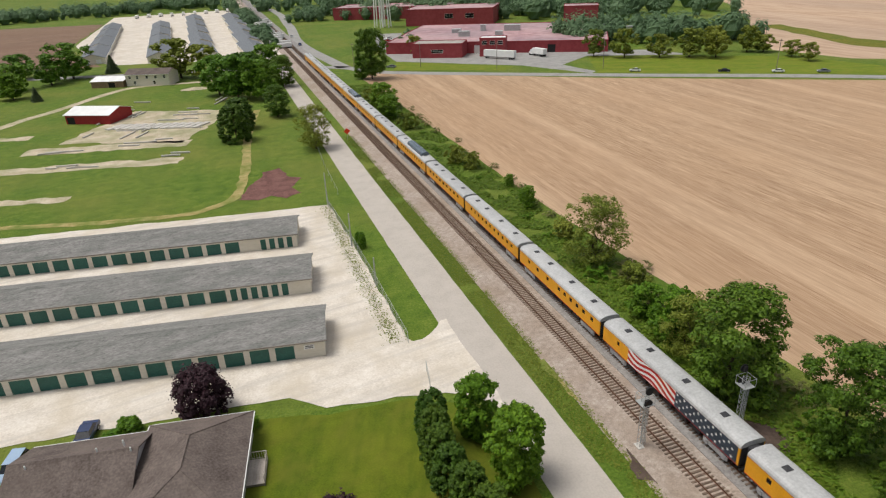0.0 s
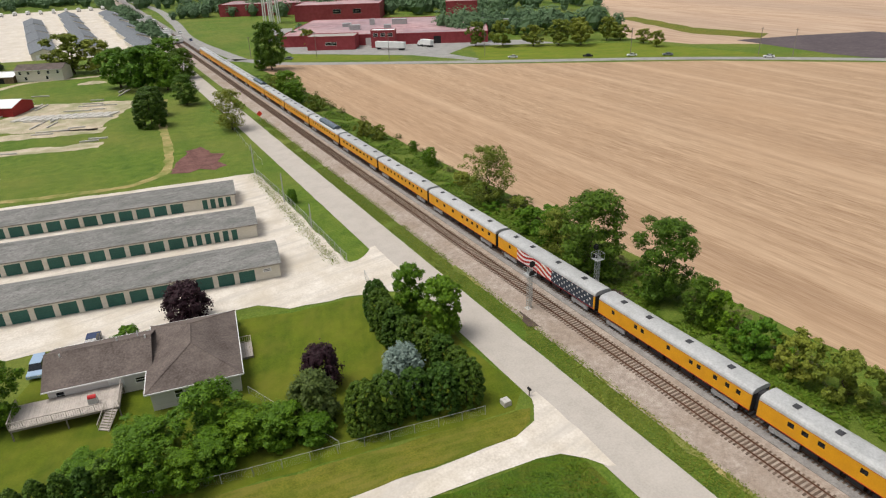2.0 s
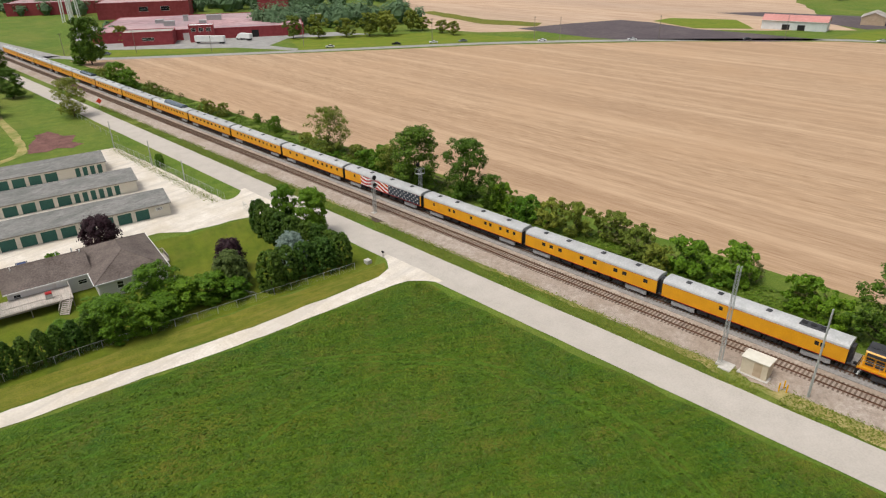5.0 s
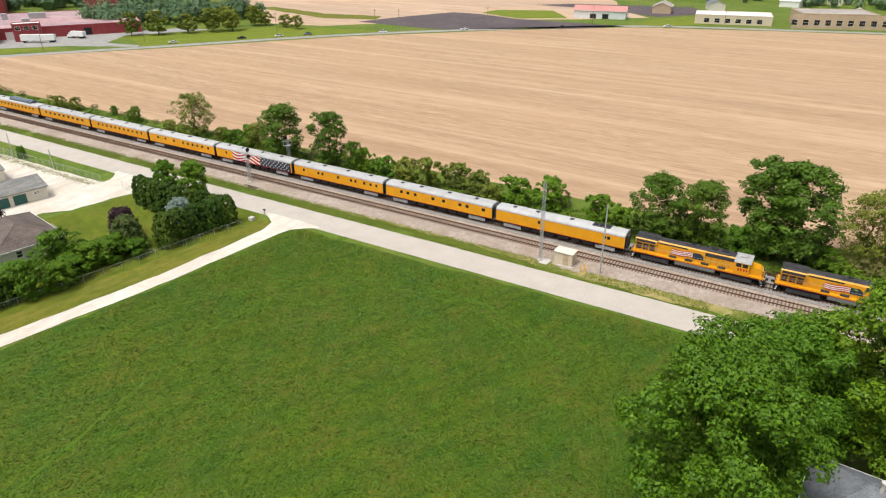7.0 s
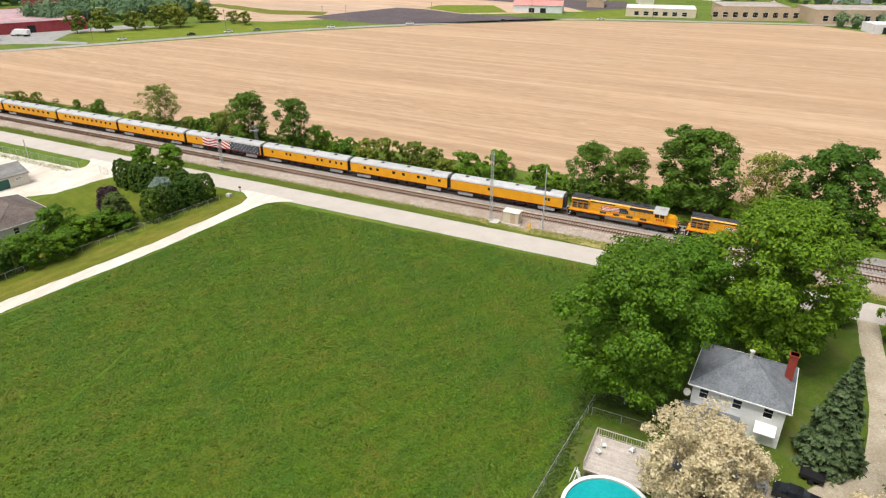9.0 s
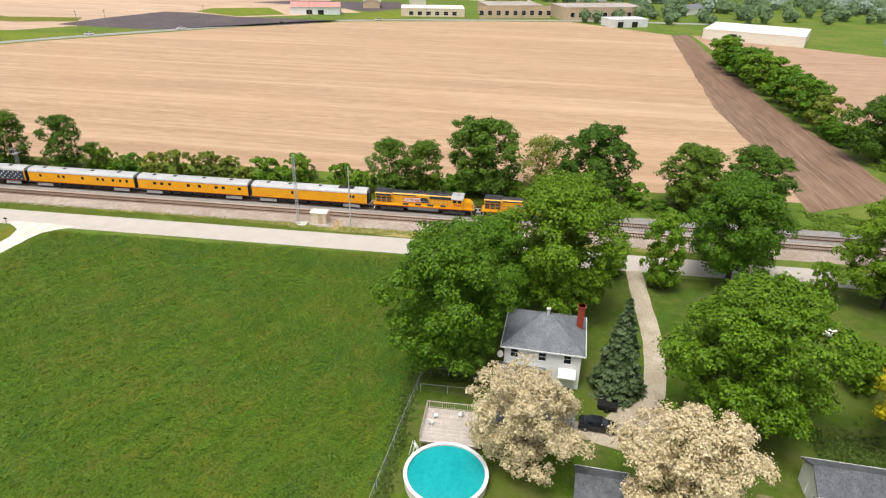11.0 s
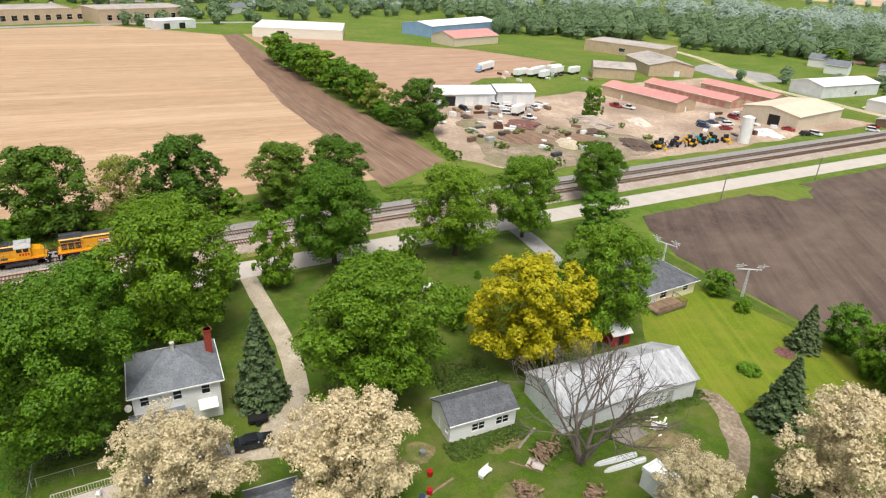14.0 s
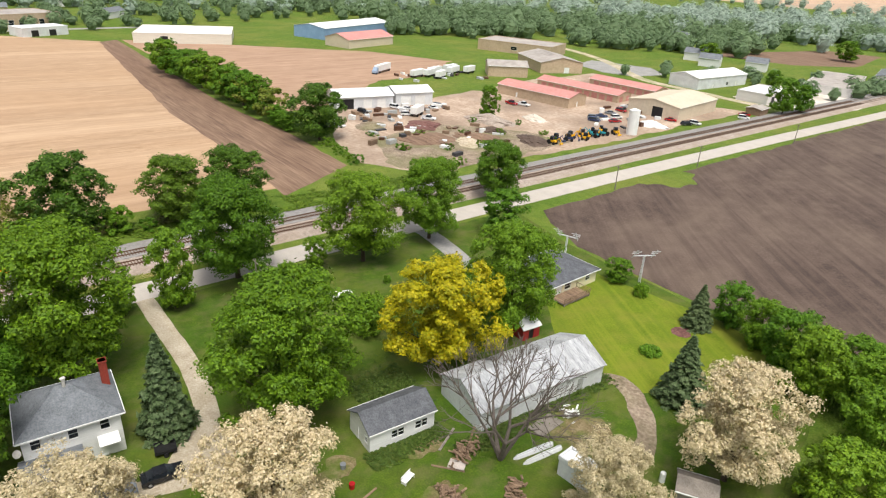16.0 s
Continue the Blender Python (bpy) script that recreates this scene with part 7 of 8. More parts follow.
signal(36.0, 45.0, -1, "grey lattice railway signal mast with black heads")
signal(47.6, 43.5, 1, "grey lattice railway signal mast beside the ballast")
lattice_mast("radio_mast", 33.9, -28.0, 14.5, 0.42, "thin grey lattice radio mast beside the track", "radio mast")


def pole(x, y, h, label, arm=0.0, mat=GREYWOOD, lamp=False):
    t = thing("utility_pole", pose(x, y, 0), label, "utility pole")
    b = Build()
    b.rod((0, 0, -0.2), (0, 0, h), 0.16, 0.1, 8)
    part("shaft", b, mat, t)
    if arm:
        c = Build()
        c.box(-arm, arm, -0.06, 0.06, h - 0.7, h - 0.56)
        for s in (-1, 0, 1):
            c.rod((s * arm * 0.85, 0, h - 0.56), (s * arm * 0.85, 0, h - 0.4), 0.05, k=6)
        part("crossarm", c, mat, t)
    return t


pole(34.6, -38.6, 12.5, "tall grey wooden pole beside the track", mat=GALV)
for x, y, h in ((17.2, 134.5, 7.4), (17.6, 110.3, 6.7), (18.2, 93.5, 5.0)):
    pole(x, y, h, "thin grey lamp pole along the fence", mat=GALV)
for x, y, h in ((158, 250, 15), (118, 274, 12), (214, 210, 12), (255, 172, 12), (262, 160, 12), (300, 122, 12), (338, 70, 12), (90, 300, 11), (62, 320, 11), (370, 0, 10), (20, -250, 7), (19.5, -210, 7), (19, -310, 7), (14, -108, 8)):
    pole(x, y, h, "weathered wooden utility pole beside the road", 1.0)

cb = thing("equipment_cabinet", pose(35.0, -32.2, 0.0, 0, 0, 0), "beige metal railway equipment cabinet on a concrete pad", "equipment cabinet")
b = Build()
b.box(-1.3, 1.3, -1.9, 1.9, -0.1, 0.18)
part("pad", b, CONCRETE, cb)
b = Build()
b.box(-1.05, 1.05, -1.6, 1.6, 0.18, 2.5, bev=0.04)
part("housing", b, BEIGEMETAL, cb)
b = Build()
b.extrude_y([(-1.2, 2.5), (1.2, 2.5), (1.2, 2.58), (0, 2.7), (-1.2, 2.58)], -1.75, 1.75)
part("roof", b, CREAM, cb)
b = Build()
b.box(-1.075, -1.05, -0.9, 0.1, 0.35, 2.3)
part("door", b, TANMETAL, cb)
b = Build()
b.box(-1.0, 1.0, -0.8, 0.8, -0.05, 0.16)
single("concrete_pad", b, CONCRETE, pose(33.9, -28.9, 0), "pale concrete pad under the radio mast", "pad")
for k, (x, y) in enumerate(((33.4, -35.6), (33.7, -36.4), (34.3, -35.9))):
    b = Build()
    b.rod((0, 0, -0.1), (0, 0, 1.2), 0.09, k=8)
    b.rod((0, 0, 1.2), (0, 0, 1.28), 0.09, 0.02, k=8)
    single("bollard", b, PAINTS["yellow"], pose(x, y, 0), "yellow steel bollard beside the cabinet", "bollard", "yellow bollards")

sg = thing("road_sign", pose(32.2, 187, 0), "orange-red diamond warning sign on a post", "road sign")
b = Build()
b.rod((0, 0, -0.1), (0, 0, 2.4), 0.05, k=6)
part("post", b, GALV, sg)
b = Build()
b.extrude_y([(0, 1.5), (0.95, 2.45), (0, 3.4), (-0.95, 2.45)], -0.06, -0.03)
part("sign_face", b, ORANGE, sg)

# spare rails lying beside the track
for k in range(6):
    b = Build()
    b.box(-0.05, 0.05, -6, 6, 0, 0.15)
    single("spare_rail", b, RAIL, pose(48.3 + k * 0.35, -60 - (k % 3) * 1.2, 0.05, 0, 0, (k % 3 - 1) * 1.5), "rusty spare rail lying beside the track", "rail", "spare rails")

tw = thing("water_tower", pose(118, 484, 0), "white steel water tower on slim legs", "water tower")
for k in range(6):
    a = k * math.pi / 3
    b = Build()
    b.rod((math.cos(a) * 6.2, math.sin(a) * 6.2, -0.2), (math.cos(a) * 5.0, math.sin(a) * 5.0, 34), 0.45, k=8)
    part("leg", b, WHITEPAINT, tw)
b = Build()
b.rod((0, 0, 0), (0, 0, 34), 0.8, k=10)
part("riser", b, WHITEPAINT, tw)
b = Build()
b.rod((0, 0, 33), (0, 0, 36), 2, 7.5, 20)
b.rod((0, 0, 36), (0, 0, 42), 7.5, 7.5, 20)
b.rod((0, 0, 42), (0, 0, 45), 7.5, 0.4, 20)
part("tank", b, WHITEPAINT, tw)


# ---- fences ----
def fence(points, h, label, mat=GALV, step=3.0, mesh=True):
    """Posts, a top rail and woven wire along a line."""
    t = thing("fence", Matrix(), label, "fence")
    for a, c in zip(points[:-1], points[1:]):
        a, c = Vector((*a, 0)), Vector((*c, 0))
        n = max(1, round((c - a).length / step))
        for i in range(n + 1):
            p = a.lerp(c, i / n)
            b = Build()
            b.rod(p - Vector((0, 0, 0.1)), p + Vector((0, 0, h)), 0.04, k=5)
            part("post", b, mat, t)
        b = Build()
        b.rod(a + Vector((0, 0, h)), c + Vector((0, 0, h)), 0.025, k=4)
        part("top_rail", b, mat, t)
        if mesh:
            w = Build()
            m = int((c - a).length / 0.25)
            for i in range(m):
                p, q = a.lerp(c, i / m), a.lerp(c, min(1, (i + 1) / m))
                w.rod(p, q + Vector((0, 0, h)), 0.004, k=3)
                w.rod(q, p + Vector((0, 0, h)), 0.004, k=3)
            part("wire", w, mat, t)["kind"] = "stuff"


fence([(18.3, 74.5), (18.2, 95), (17.9, 112), (17.0, 134)], 1.9, "grey chain-link fence along the storage yard")
fence([(17.9, 63.2), (18.6, 67)], 1.9, "short grey chain-link fence by the yard entrance")
fence([(-36, 37), (-21.3, 35.2), (-8.6, 32.5), (3.3, 30.6), (17.6, 28.2)], 1.3, "low grey wire fence behind the arborvitae hedge")
fence([(-5.6, 46.8), (0.7, 31.6)], 1.2, "thin wire fence across the lawn")
fence([(-10.6, -70.9), (-10.6, -60.8), (-20.6, -59.9), (-34, -58.8)], 1.3, "low wire fence between garden and hay field")
fence([(-14, -61), (-14, -68)], 1.2, "short wire fence in the garden")
fence([(20.5, 140), (21, 160), (22, 178)], 1.4, "thin wire fence along the road", mesh=False, step=5)

# ---- round the white farmhouse ----
pl = thing("swimming_pool", pose(-28.6, -66.2, 0), "round above-ground pool with turquoise water", "pool")
n = 40
ring_o = [(4.45 * math.cos(2 * math.pi * i / n), 4.45 * math.sin(2 * math.pi * i / n)) for i in range(n)]
ring_i = [(4.25 * math.cos(2 * math.pi * i / n), 4.25 * math.sin(2 * math.pi * i / n)) for i in range(n)]
b = Build()
b.v = [(x, y, z) for z in (0, 1.3) for x, y in ring_o] + [(x, y, z) for z in (0, 1.3) for x, y in ring_i]
b.f = [(i, (i + 1) % n, n + (i + 1) % n, n + i) for i in range(n)] + [(2 * n + i, 3 * n + i, 3 * n + (i + 1) % n, 2 * n + (i + 1) % n) for i in range(n)] + [(n + i, n + (i + 1) % n, 3 * n + (i + 1) % n, 3 * n + i) for i in range(n)]
part("pool_wall", b, CREAM, pl)
b = Build()
b.v = [(x * 1.03, y * 1.03, z) for z in (1.3, 1.36) for x, y in ring_o] + [(x * 0.985, y * 0.985, z) for z in (1.3, 1.36) for x, y in ring_i]
b.f = [(i, (i + 1) % n, n + (i + 1) % n, n + i) for i in range(n)] + [(2 * n + i, 3 * n + i, 3 * n + (i + 1) % n, 2 * n + (i + 1) % n) for i in range(n)] + [(n + i, n + (i + 1) % n, 3 * n + (i + 1) % n, 3 * n + i) for i in range(n)]
part("rim", b, WHITEPAINT, pl, "white pool rim")
b = Build()
b.add([(x, y, 1.08) for x, y in ring_i], [tuple(range(n))])
part("water", b, POOLWATER, pl, "still turquoise water")
deck("pool_deck", pose(0, 0, 0), -24.3, -18.5, -69.0, -62.6, 1.3, "pale weathered wooden pool deck", [((-18.5, -69), (-18.5, -62.6)), ((-18.5, -62.6), (-24.3, -62.6))], None)
for x, y, r in ((-20.2, -63.8, 20), (-21.4, -63.5, 60), (-19.6, -66.8, 150)):
    t = thing("deck_chair", pose(x, y, 1.3, 0, 0, r), "white plastic chair on the pool deck", "chair", "deck chairs")
    b = Build()
    b.box(-0.28, 0.28, -0.28, 0.28, 0.38, 0.43)
    part("seat", b, WHITEPAINT, t)
    b = Build()
    b.box(-0.28, 0.28, 0.25, 0.3, 0.43, 0.95)
    part("backrest", b, WHITEPAINT, t)
    for sx in (-0.25, 0.25):
        for sy in (-0.25, 0.25):
            b = Build()
            b.rod((sx, sy, 0), (sx, sy, 0.38), 0.03, k=5)
            part("leg", b, WHITEPAINT, t)
t = thing("pool_ladder", pose(-25.2, -62.3, 0, 0, 0, 35), "white pool ladder beside the deck", "ladder")
b = Build()
for s in (-0.3, 0.3):
    b.rod((s, -0.5, 0), (s, 0, 1.9), 0.05, k=5)
    b.rod((s, 0.7, 0), (s, 0.2, 1.9), 0.05, k=5)
for k in range(5):
    b.box(-0.3, 0.3, -0.45 + k * 0.1, -0.25 + k * 0.1, 0.25 + k * 0.32, 0.3 + k * 0.32)
part("frame", b, WHITEPAINT, t)
t = thing("utility_trailer", pose(-13.6, -84.6, 0, 0, 0, -10), "small black utility trailer on the grass", "trailer")
b = Build()
b.box(-0.9, 0.9, -1.2, 1.2, 0.5, 0.58)
for s in (-1, 1):
    b.box(s * 0.9 - 0.04, s * 0.9 + 0.04, -1.2, 1.2, 0.58, 0.95)
    b.box(-0.86, 0.86, s * 1.16 - 0.04, s * 1.16 + 0.04, 0.58, 0.95)
part("bed", b, RUBBER, t)
b = Build()
for s in (-1, 1):
    b.rod((s * 0.95, 0, 0.3), (s * 1.1, 0, 0.3), 0.3, k=12)
part("wheels", b, RUBBER, t)
t = thing("propane_tank", pose(7.3, -119.7, 0.0, 0, 0, 70), "white rounded propane tank on the lawn", "propane tank")
b = Build()
prof = [(-2.3, 0.1), (-2.15, 0.42), (-1.8, 0.6), (1.8, 0.6), (2.15, 0.42), (2.3, 0.1)]
for (x0, r0), (x1, r1) in zip(prof[:-1], prof[1:]):
    b.rod((x0, 0, 0.95), (x1, 0, 0.95), r0, r1, 14)
part("tank", b, WHITEPAINT, t)
b = Build()
for s in (-1.2, 1.2):
    b.box(s - 0.1, s + 0.1, -0.45, 0.45, -0.05, 0.5)
part("saddles", b, CONCRETE, t)
t = thing("picnic_bench", pose(-33.6, -105.3, 0, 0, 0, 20), "white garden bench on the lawn", "bench")
b = Build()
b.box(-0.35, 0.35, -0.9, 0.9, 0.42, 0.48)
part("seat", b, WHITEPAINT, t)
b = Build()
b.box(0.3, 0.36, -0.9, 0.9, 0.48, 0.95)
part("backrest", b, WHITEPAINT, t)
for s in (-0.8, 0.8):
    b = Build()
    b.box(-0.33, 0.33, s - 0.04, s + 0.04, -0.03, 0.42)
    part("leg", b, WHITEPAINT, t)


def log_pile(x, y, rz, n, length, label, seed, mat=BROWNWOOD):
    """Split logs lying in a loose heap."""
    rng = random.Random(seed)
    t = thing("wood_pile", pose(x, y, 0, 0, 0, rz), label, "wood pile")
    for i in range(n):
        b = Build()
        lay = rng.random() ** 1.6
        cx, cy, cz = rng.gauss(0, length * 0.24), rng.gauss(0, 0.55), 0.12 + lay * 0.75
        a = rng.gauss(1.4, 0.6)
        hl = rng.uniform(0.25, 0.5)
        b.rod((cx - math.cos(a) * hl, cy - math.sin(a) * hl, max(0.08, cz + rng.gauss(0, 0.08))), (cx + math.cos(a) * hl, cy + math.sin(a) * hl, max(0.08, cz)), rng.uniform(0.09, 0.15), k=6)
        part("log", b, mat, t)


log_pile(-33.9, -113.6, -70, 90, 4.6, "heap of split firewood logs on the grass", 1)
log_pile(-38.2, -107.8, 20, 60, 3.0, "low heap of broken bricks and logs", 2)
log_pile(-42.0, -114.2, -60, 70, 3.6, "heap of split firewood beside the camper", 3)
log_pile(-36.6, -129.5, 10, 26, 2.4, "small heap of scrap timber", 4, WHITEPAINT)
for x, y, r, L, w, m, lab in ((-30.8, -113.2, -62, 4.5, 0.3, GREYWOOD, "grey plank lying on the grass"), (-34.8, -110.2, 40, 4.0, 0.2, BROWNWOOD, "thin plank lying on the grass"), (-35.0, -111.4, 35, 2.0, 1.6, DECKWOOD, "pale pallet lying on the grass"),
                              (-33.2, -99.3, -75, 5.0, 0.25, BROWNWOOD, "long timber lying on the grass"), (-31.5, -117.0, -55, 5.0, 0.3, BROWNWOOD, "long timber against the barn"), (-36.0, -125.5, -85, 4.5, 2.4, GREYWOOD, "grey wooden platform beside the barn")):
    b = Build()
    b.box(-L / 2, L / 2, -w / 2, w / 2, 0.0, 0.12)
    single("plank", b, m, pose(x, y, 0.03, 0, 0, r), lab, "plank")
for x, y, c in ((-33.4, -98.2, "red"), (-33.9, -97.0, "navy"), (-31.0, -99.5, "red"), (-27.8, -100.2, "grey")):
    b = Build()
    b.rod((0, 0, 0), (0, 0, 0.75), 0.3, 0.36, 12)
    single("barrel", b, PAINTS[c], pose(x, y, 0.02), f"{'blue' if c == 'navy' else c} plastic barrel in the yard", "barrel")
for k, (x, y, r) in enumerate(((-38.6, -120.6, -98), (-39.8, -121.0, -96))):
    t = thing("rowing_boat", pose(x, y, 0.05, 0, 0, r), "white upturned aluminium boat on the grass", "boat")
    b = Build()
    st = [(-3.0, 0.06, 0.2), (-2.4, 0.28, 0.38), (0, 0.36, 0.42), (2.4, 0.34, 0.42), (2.9, 0.3, 0.4)]
    for x_, w_, h_ in st:
        b.v += [(x_, -w_, 0), (x_, -w_ * 0.6, h_), (x_, w_ * 0.6, h_), (x_, w_, 0)]
    for i in range(len(st) - 1):
        for j in range(3):
            b.f.append((4 * i + j, 4 * i + j + 1, 4 * i + j + 5, 4 * i + j + 4))
    b.f += [(3, 2, 1, 0), (16, 17, 18, 19)]
    part("hull", b, WHITEMETAL, t)
    b = Build()
    b.rod((-2.9, 0, 0.36), (2.9, 0, 0.52), 0.04, k=5)
    part("keel", b, GALV, t)
building("camper", -44.8, -121.6, 5, 4.2, 2.3, 2.3, 2.5, WHITEMETAL, WHITEROOF, "white boxy camper under the blossom tree", "camper", flat=True, front=[("window", 0.6, 0.8, 1.2, 1.8), ("door", -1.2, 0.6, 0.2, 1.9)])
building("lean_to_shed", -54.5, -130.5, 30, 4.0, 3.2, 1.9, 2.6, GREYWOOD, GREYWOOD, "grey weathered wooden shed with plank roof", "shed", over=0.3)
b = Build()
b.rod((0, 0, 0), (0, 0, 1.3), 0.35, k=12)
b.rod((0, 0, 1.3), (0, 0, 1.5), 0.35, 0.1, 12)
single("gas_bottle", b, WHITEPAINT, pose(-50.8, -129.6, 0.02), "white upright gas cylinder beside the shed", "gas bottle")


def antenna(x, y, h, turn, label):
    t = thing("antenna_tower", pose(x, y, 0, 0, 0, turn), label, "antenna")
    b = Build()
    for k in range(3):
        a = k * 2.094
        b.rod((0.25 * math.cos(a), 0.25 * math.sin(a), -0.1), (0.14 * math.cos(a), 0.14 * math.sin(a), h), 0.05, k=4)
    n = int(h / 0.6)
    for i in range(n):
        for k in range(3):
            a, c = k * 2.094, (k + 1) * 2.094
            b.rod((0.22 * math.cos(a), 0.22 * math.sin(a), h * i / n), (0.22 * math.cos(c), 0.22 * math.sin(c), h * (i + 1) / n), 0.035, k=3)
    part("tower", b, WHITEMETAL, t)
    b = Build()
    b.rod((-2.2, 0, h), (2.2, 0, h), 0.11, k=5)
    for s in (-1.9, 1.9):
        b.rod((s, -1.0, h - 0.9), (s, 1.0, h + 1.6), 0.07, k=4)
        b.rod((s - 0.9, 0.7, h + 1.1), (s + 0.9, 0.7, h + 1.1), 0.06, k=4)
        b.rod((s - 0.7, 0.1, h + 0.5), (s + 0.7, 0.1, h + 0.5), 0.06, k=4)
    part("aerial", b, WHITEMETAL, t)


antenna(-17.5, -170.5, 5.6, 60, "pale grey lattice tower with crossed aerials")
antenna(-2.5, -166.0, 5.0, 20, "pale grey aerial mast beside the yellow house")

# garden bits of the brown-roofed house
b = Build()
b.box(-0.5, 0.5, -0.5, 0.5, 0, 0.7, bev=0.05)
single("utility_box", b, CONCRETE, pose(20.7, 28.5, 0.02), "pale green utility box on the verge", "utility box")
t = thing("mailbox", pose(24.0, 28.3, 0), "dark mailbox on a wooden post", "mailbox")
b = Build()
b.box(-0.05, 0.05, -0.05, 0.05, -0.1, 1.0)
part("post", b, GREYWOOD, t)
b = Build()
b.extrude_y([(-0.13, 1.0), (0.13, 1.0), (0.13, 1.2), (0.06, 1.28), (-0.06, 1.28), (-0.13, 1.2)], -0.28, 0.28)
part("box", b, RUBBER, t)
t = thing("barbecue", pose(-22.6, 52.8, 1.6, 0, 0, -9), "black and red gas barbecue on the deck", "barbecue")
b = Build()
b.box(-0.5, 0.5, -0.3, 0.3, 0.0, 0.8)
part("cart", b, GALV, t)
b = Build()
b.extrude_x([(-0.3, 0.8), (0.3, 0.8), (0.3, 1.0), (0.1, 1.15), (-0.15, 1.12), (-0.3, 0.95)], -0.45, 0.45)
part("hood", b, REDPAINT, t)

# salvage yard: silo, spoil heaps, scrap
t = thing("silo", pose(55.6, -265, 0), "tall white steel silo", "silo")
b = Build()
b.rod((0, 0, -0.1), (0, 0, 8.6), 1.9, k=20)
part("shell", b, WHITEPAINT, t)
b = Build()
b.rod((0, 0, 8.6), (0, 0, 9.2), 1.95, 0.3, 20)
part("cap", b, WHITEPAINT, t)


def heap(x, y, r, h, mat, label, seed):
    rng = np.random.default_rng(seed)
    b = Build()
    k, rings_ = 24, 7
    for i in range(rings_):
        f = i / rings_
        for j in range(k):
            a = 2 * math.pi * j / k
            rr = r * (1 - f) * (1 + 0.22 * math.sin(a * 2 + seed) + 0.1 * rng.normal())
            b.v.append((math.cos(a) * rr, math.sin(a) * rr * 0.8, h * f ** 0.9 + 0.05 * rng.normal() * (i > 0) - 0.05 * (i == 0)))
    b.v.append((0, 0, h))
    for i in range(rings_ - 1):
        for j in range(k):
            b.f.append((i * k + j, i * k + (j + 1) % k, (i + 1) * k + (j + 1) % k, (i + 1) * k + j))
    b.f += [((rings_ - 1) * k + j, (rings_ - 1) * k + (j + 1) % k, len(b.v) - 1) for j in range(k)]
    single("spoil_mound", b, mat, pose(x, y, 0.03), label, "heap", "spoil heaps")


heap(93, -231, 9, 3.0, BALLAST, "grey-brown gravel heap in the yard", 1)
heap(88, -249, 5, 2.0, GRAVEL, "pale gravel heap in the yard", 2)
heap(66, -226, 7, 1.6, DARK_SOIL, "dark soil heap beside the tracks", 3)
heap(99, -205, 8, 1.2, DIRT, "brown scrap wood heap", 4)
heap(84, -196, 10, 1.0, TILLED, "low brown soil heap", 5)
heap(78, -212, 8, 0.9, TILLED, "low brown soil heap", 6)
heap(74, -205, 6, 1.4, RUBBLE, "pale rubble heap in the yard", 9)
heap(106, -188, 7, 1.3, CHURNED, "brown spoil heap behind the hedge", 10)
heap(70, -186, 9, 1.1, CHURNED, "low brown spoil heap", 11)
heap(82, -222, 5, 1.8, DARK_SOIL, "dark soil heap in the yard", 12)
heap(60, -283, 6, 2.2, WHITEPAINT, "white covered mound in the yard", 7)
heap(-12, 300, 5, 1.0, RUBBLE, "pale rubble heap by the farmhouse", 8)
rs = random.Random(31)
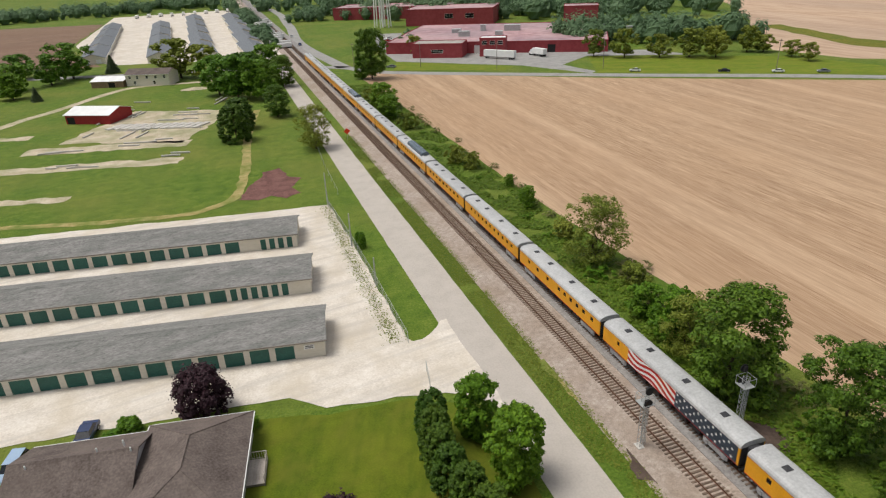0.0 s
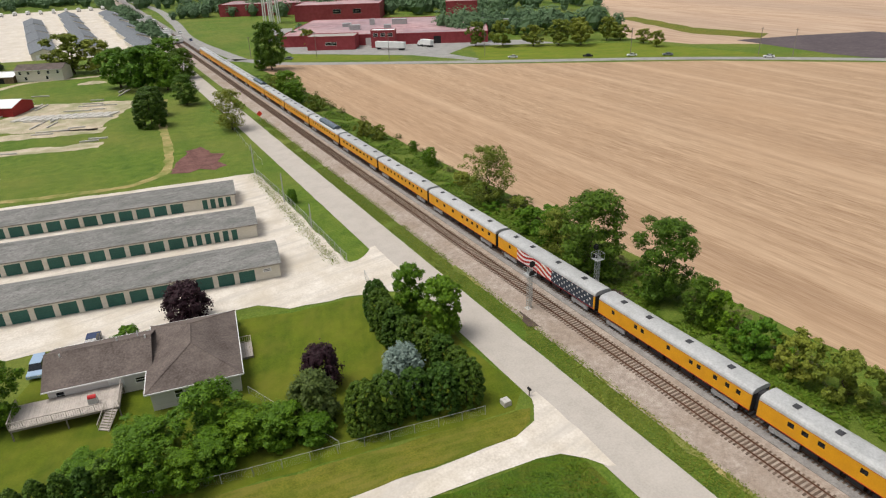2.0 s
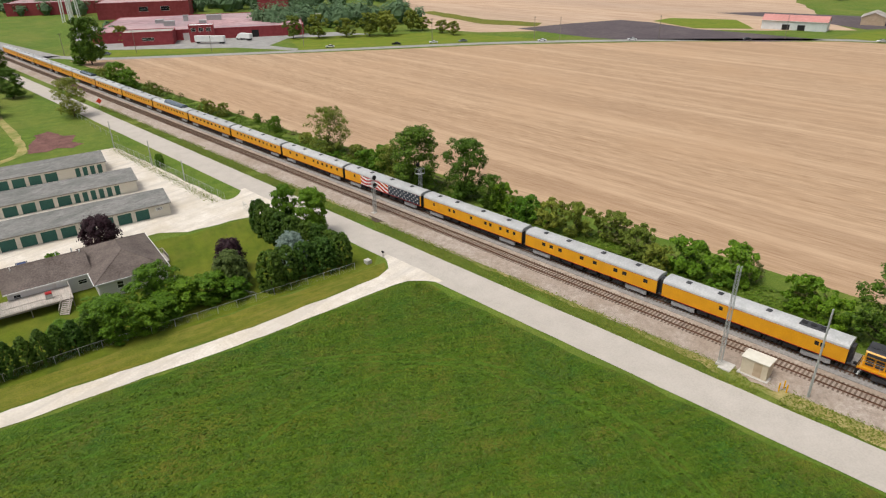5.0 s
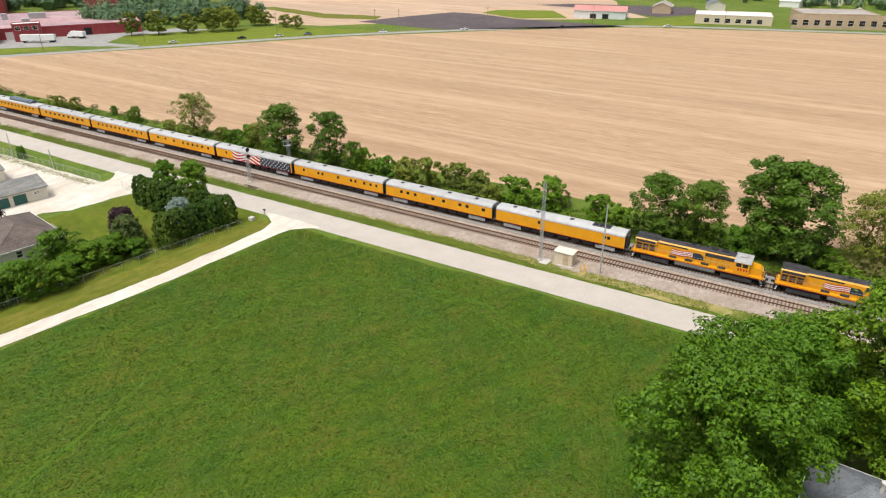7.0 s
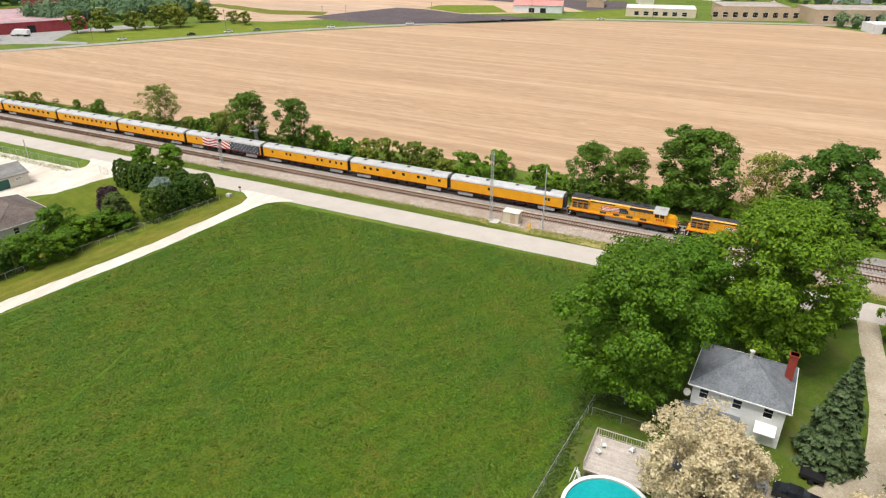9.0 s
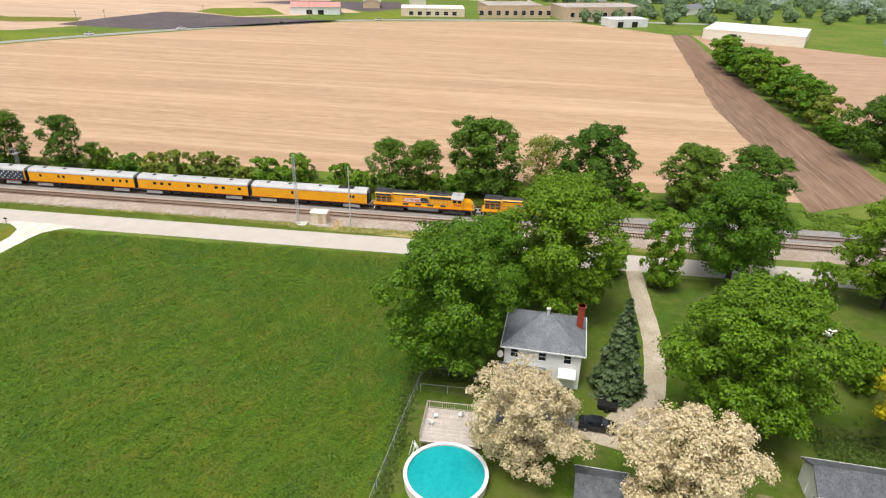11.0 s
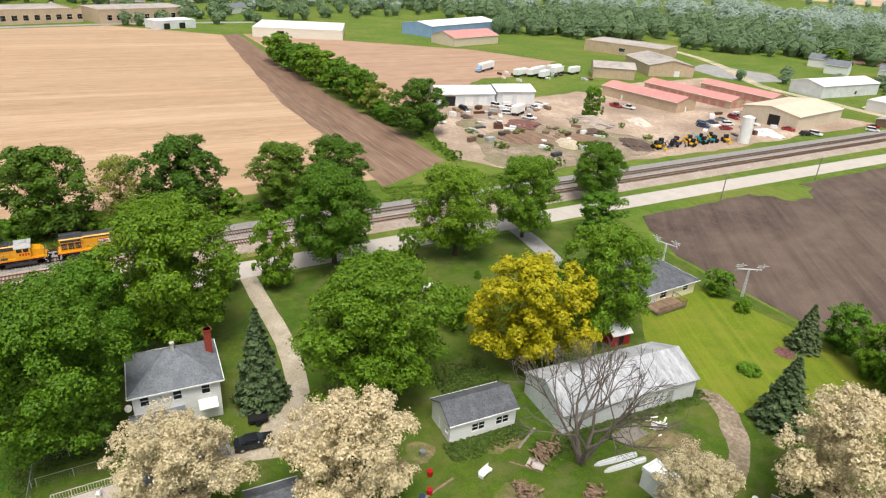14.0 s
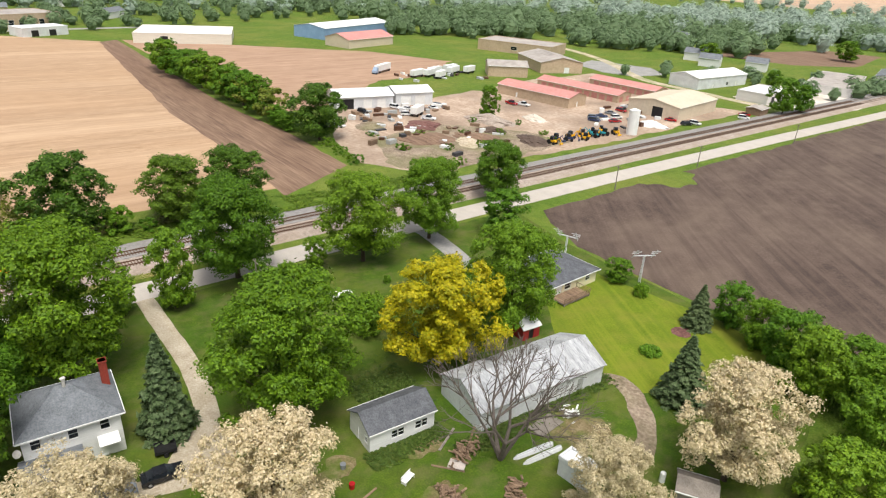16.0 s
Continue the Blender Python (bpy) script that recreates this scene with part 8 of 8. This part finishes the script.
for k in range(110):
    x, y = (rs.uniform(64, 100), rs.uniform(-222, -176)) if k >= 60 and k < 90 else (rs.uniform(112, 130), rs.uniform(-232, -196)) if k >= 90 else (rs.uniform(96, 124), rs.uniform(-206, -178)) if k < 22 else (rs.uniform(60, 90), rs.uniform(-300, -262)) if k < 38 else (rs.uniform(158, 190), rs.uniform(-292, -246))
    b = Build()
    b.box(-rs.uniform(0.6, 2.2), rs.uniform(0.6, 2.2), -rs.uniform(0.4, 1.0), rs.uniform(0.4, 1.0), 0, rs.uniform(0.4, 1.6), bev=0.05)
    single("scrap_crate", b, rs.choice((WHITEPAINT, GALV, RAIL, BROWNWOOD, DARKGREY, WHITEMETAL)), pose(x, y, 0.05, 0, 0, rs.uniform(0, 180)), "scrap crate lying in the salvage yard", "scrap", "yard scrap")

# old foundations of the nursery
rf_ = random.Random(4)
for k in range(12):
    b = Build()
    b.box(-1.0, 1.0, -3.6, 3.6, 0, 0.35)
    single("foundation_block", b, CONCRETE, pose(-37 + k * 2.5, 239.5 - k * 1.0, 0.05, 0, 0, -40), "pale concrete foundation strip", "foundation", "nursery foundations")
for k in range(26):
    b = Build()
    b.box(-rf_.uniform(2, 7), rf_.uniform(2, 7), -0.2, 0.2, 0, 0.4)
    single("foundation_block", b, CONCRETE, pose(rf_.uniform(-46, 0), rf_.uniform(222, 282), 0.05, 0, 0, rf_.choice((-25, 65))), "low concrete foundation wall", "foundation", "nursery foundations")
for k in range(14):
    b = Build()
    b.box(-rf_.uniform(1, 4), rf_.uniform(1, 4), -0.25, 0.25, 0, 0.4)
    single("foundation_block", b, CONCRETE, pose(rf_.uniform(-60, -14), rf_.choice((194, 211, 213)) + rf_.uniform(-2, 2), 0.05, 0, 0, -13 + rf_.gauss(0, 6)), "low concrete foundation wall", "foundation", "nursery foundations")


# ---- ties: the nearest stretch singly, the rest joined ----
tb = Build()
tb.box(-1.3, 1.3, -0.115, 0.115, 0.26, TIE_TOP, bev=0.012)
tie_mesh = tb.mesh("tie", TIE)
rt = random.Random(9)
near_ties = thing("track_ties", Matrix(), "weathered wooden ties under the rails", "railway ties", kind="structure")
rest = Build()
for tx, (lo, hi) in zip(TRACKS, ((-22, 62), (4, 74))):
    k = 0
    yy = -420.0
    while yy < 620:
        if lo < yy < hi:
            o = new("tie", tie_mesh)
            o.parent = near_ties
            o.matrix_basis = pose(tx + rt.uniform(-0.05, 0.05), yy, 0, 0, 0, rt.uniform(-1.2, 1.2))
        else:
            rest.box(tx - 1.3, tx + 1.3, yy - 0.115, yy + 0.115, 0.26, TIE_TOP)
        yy += 0.54
part("tie_run", rest, TIE, near_ties)["kind"] = "stuff"
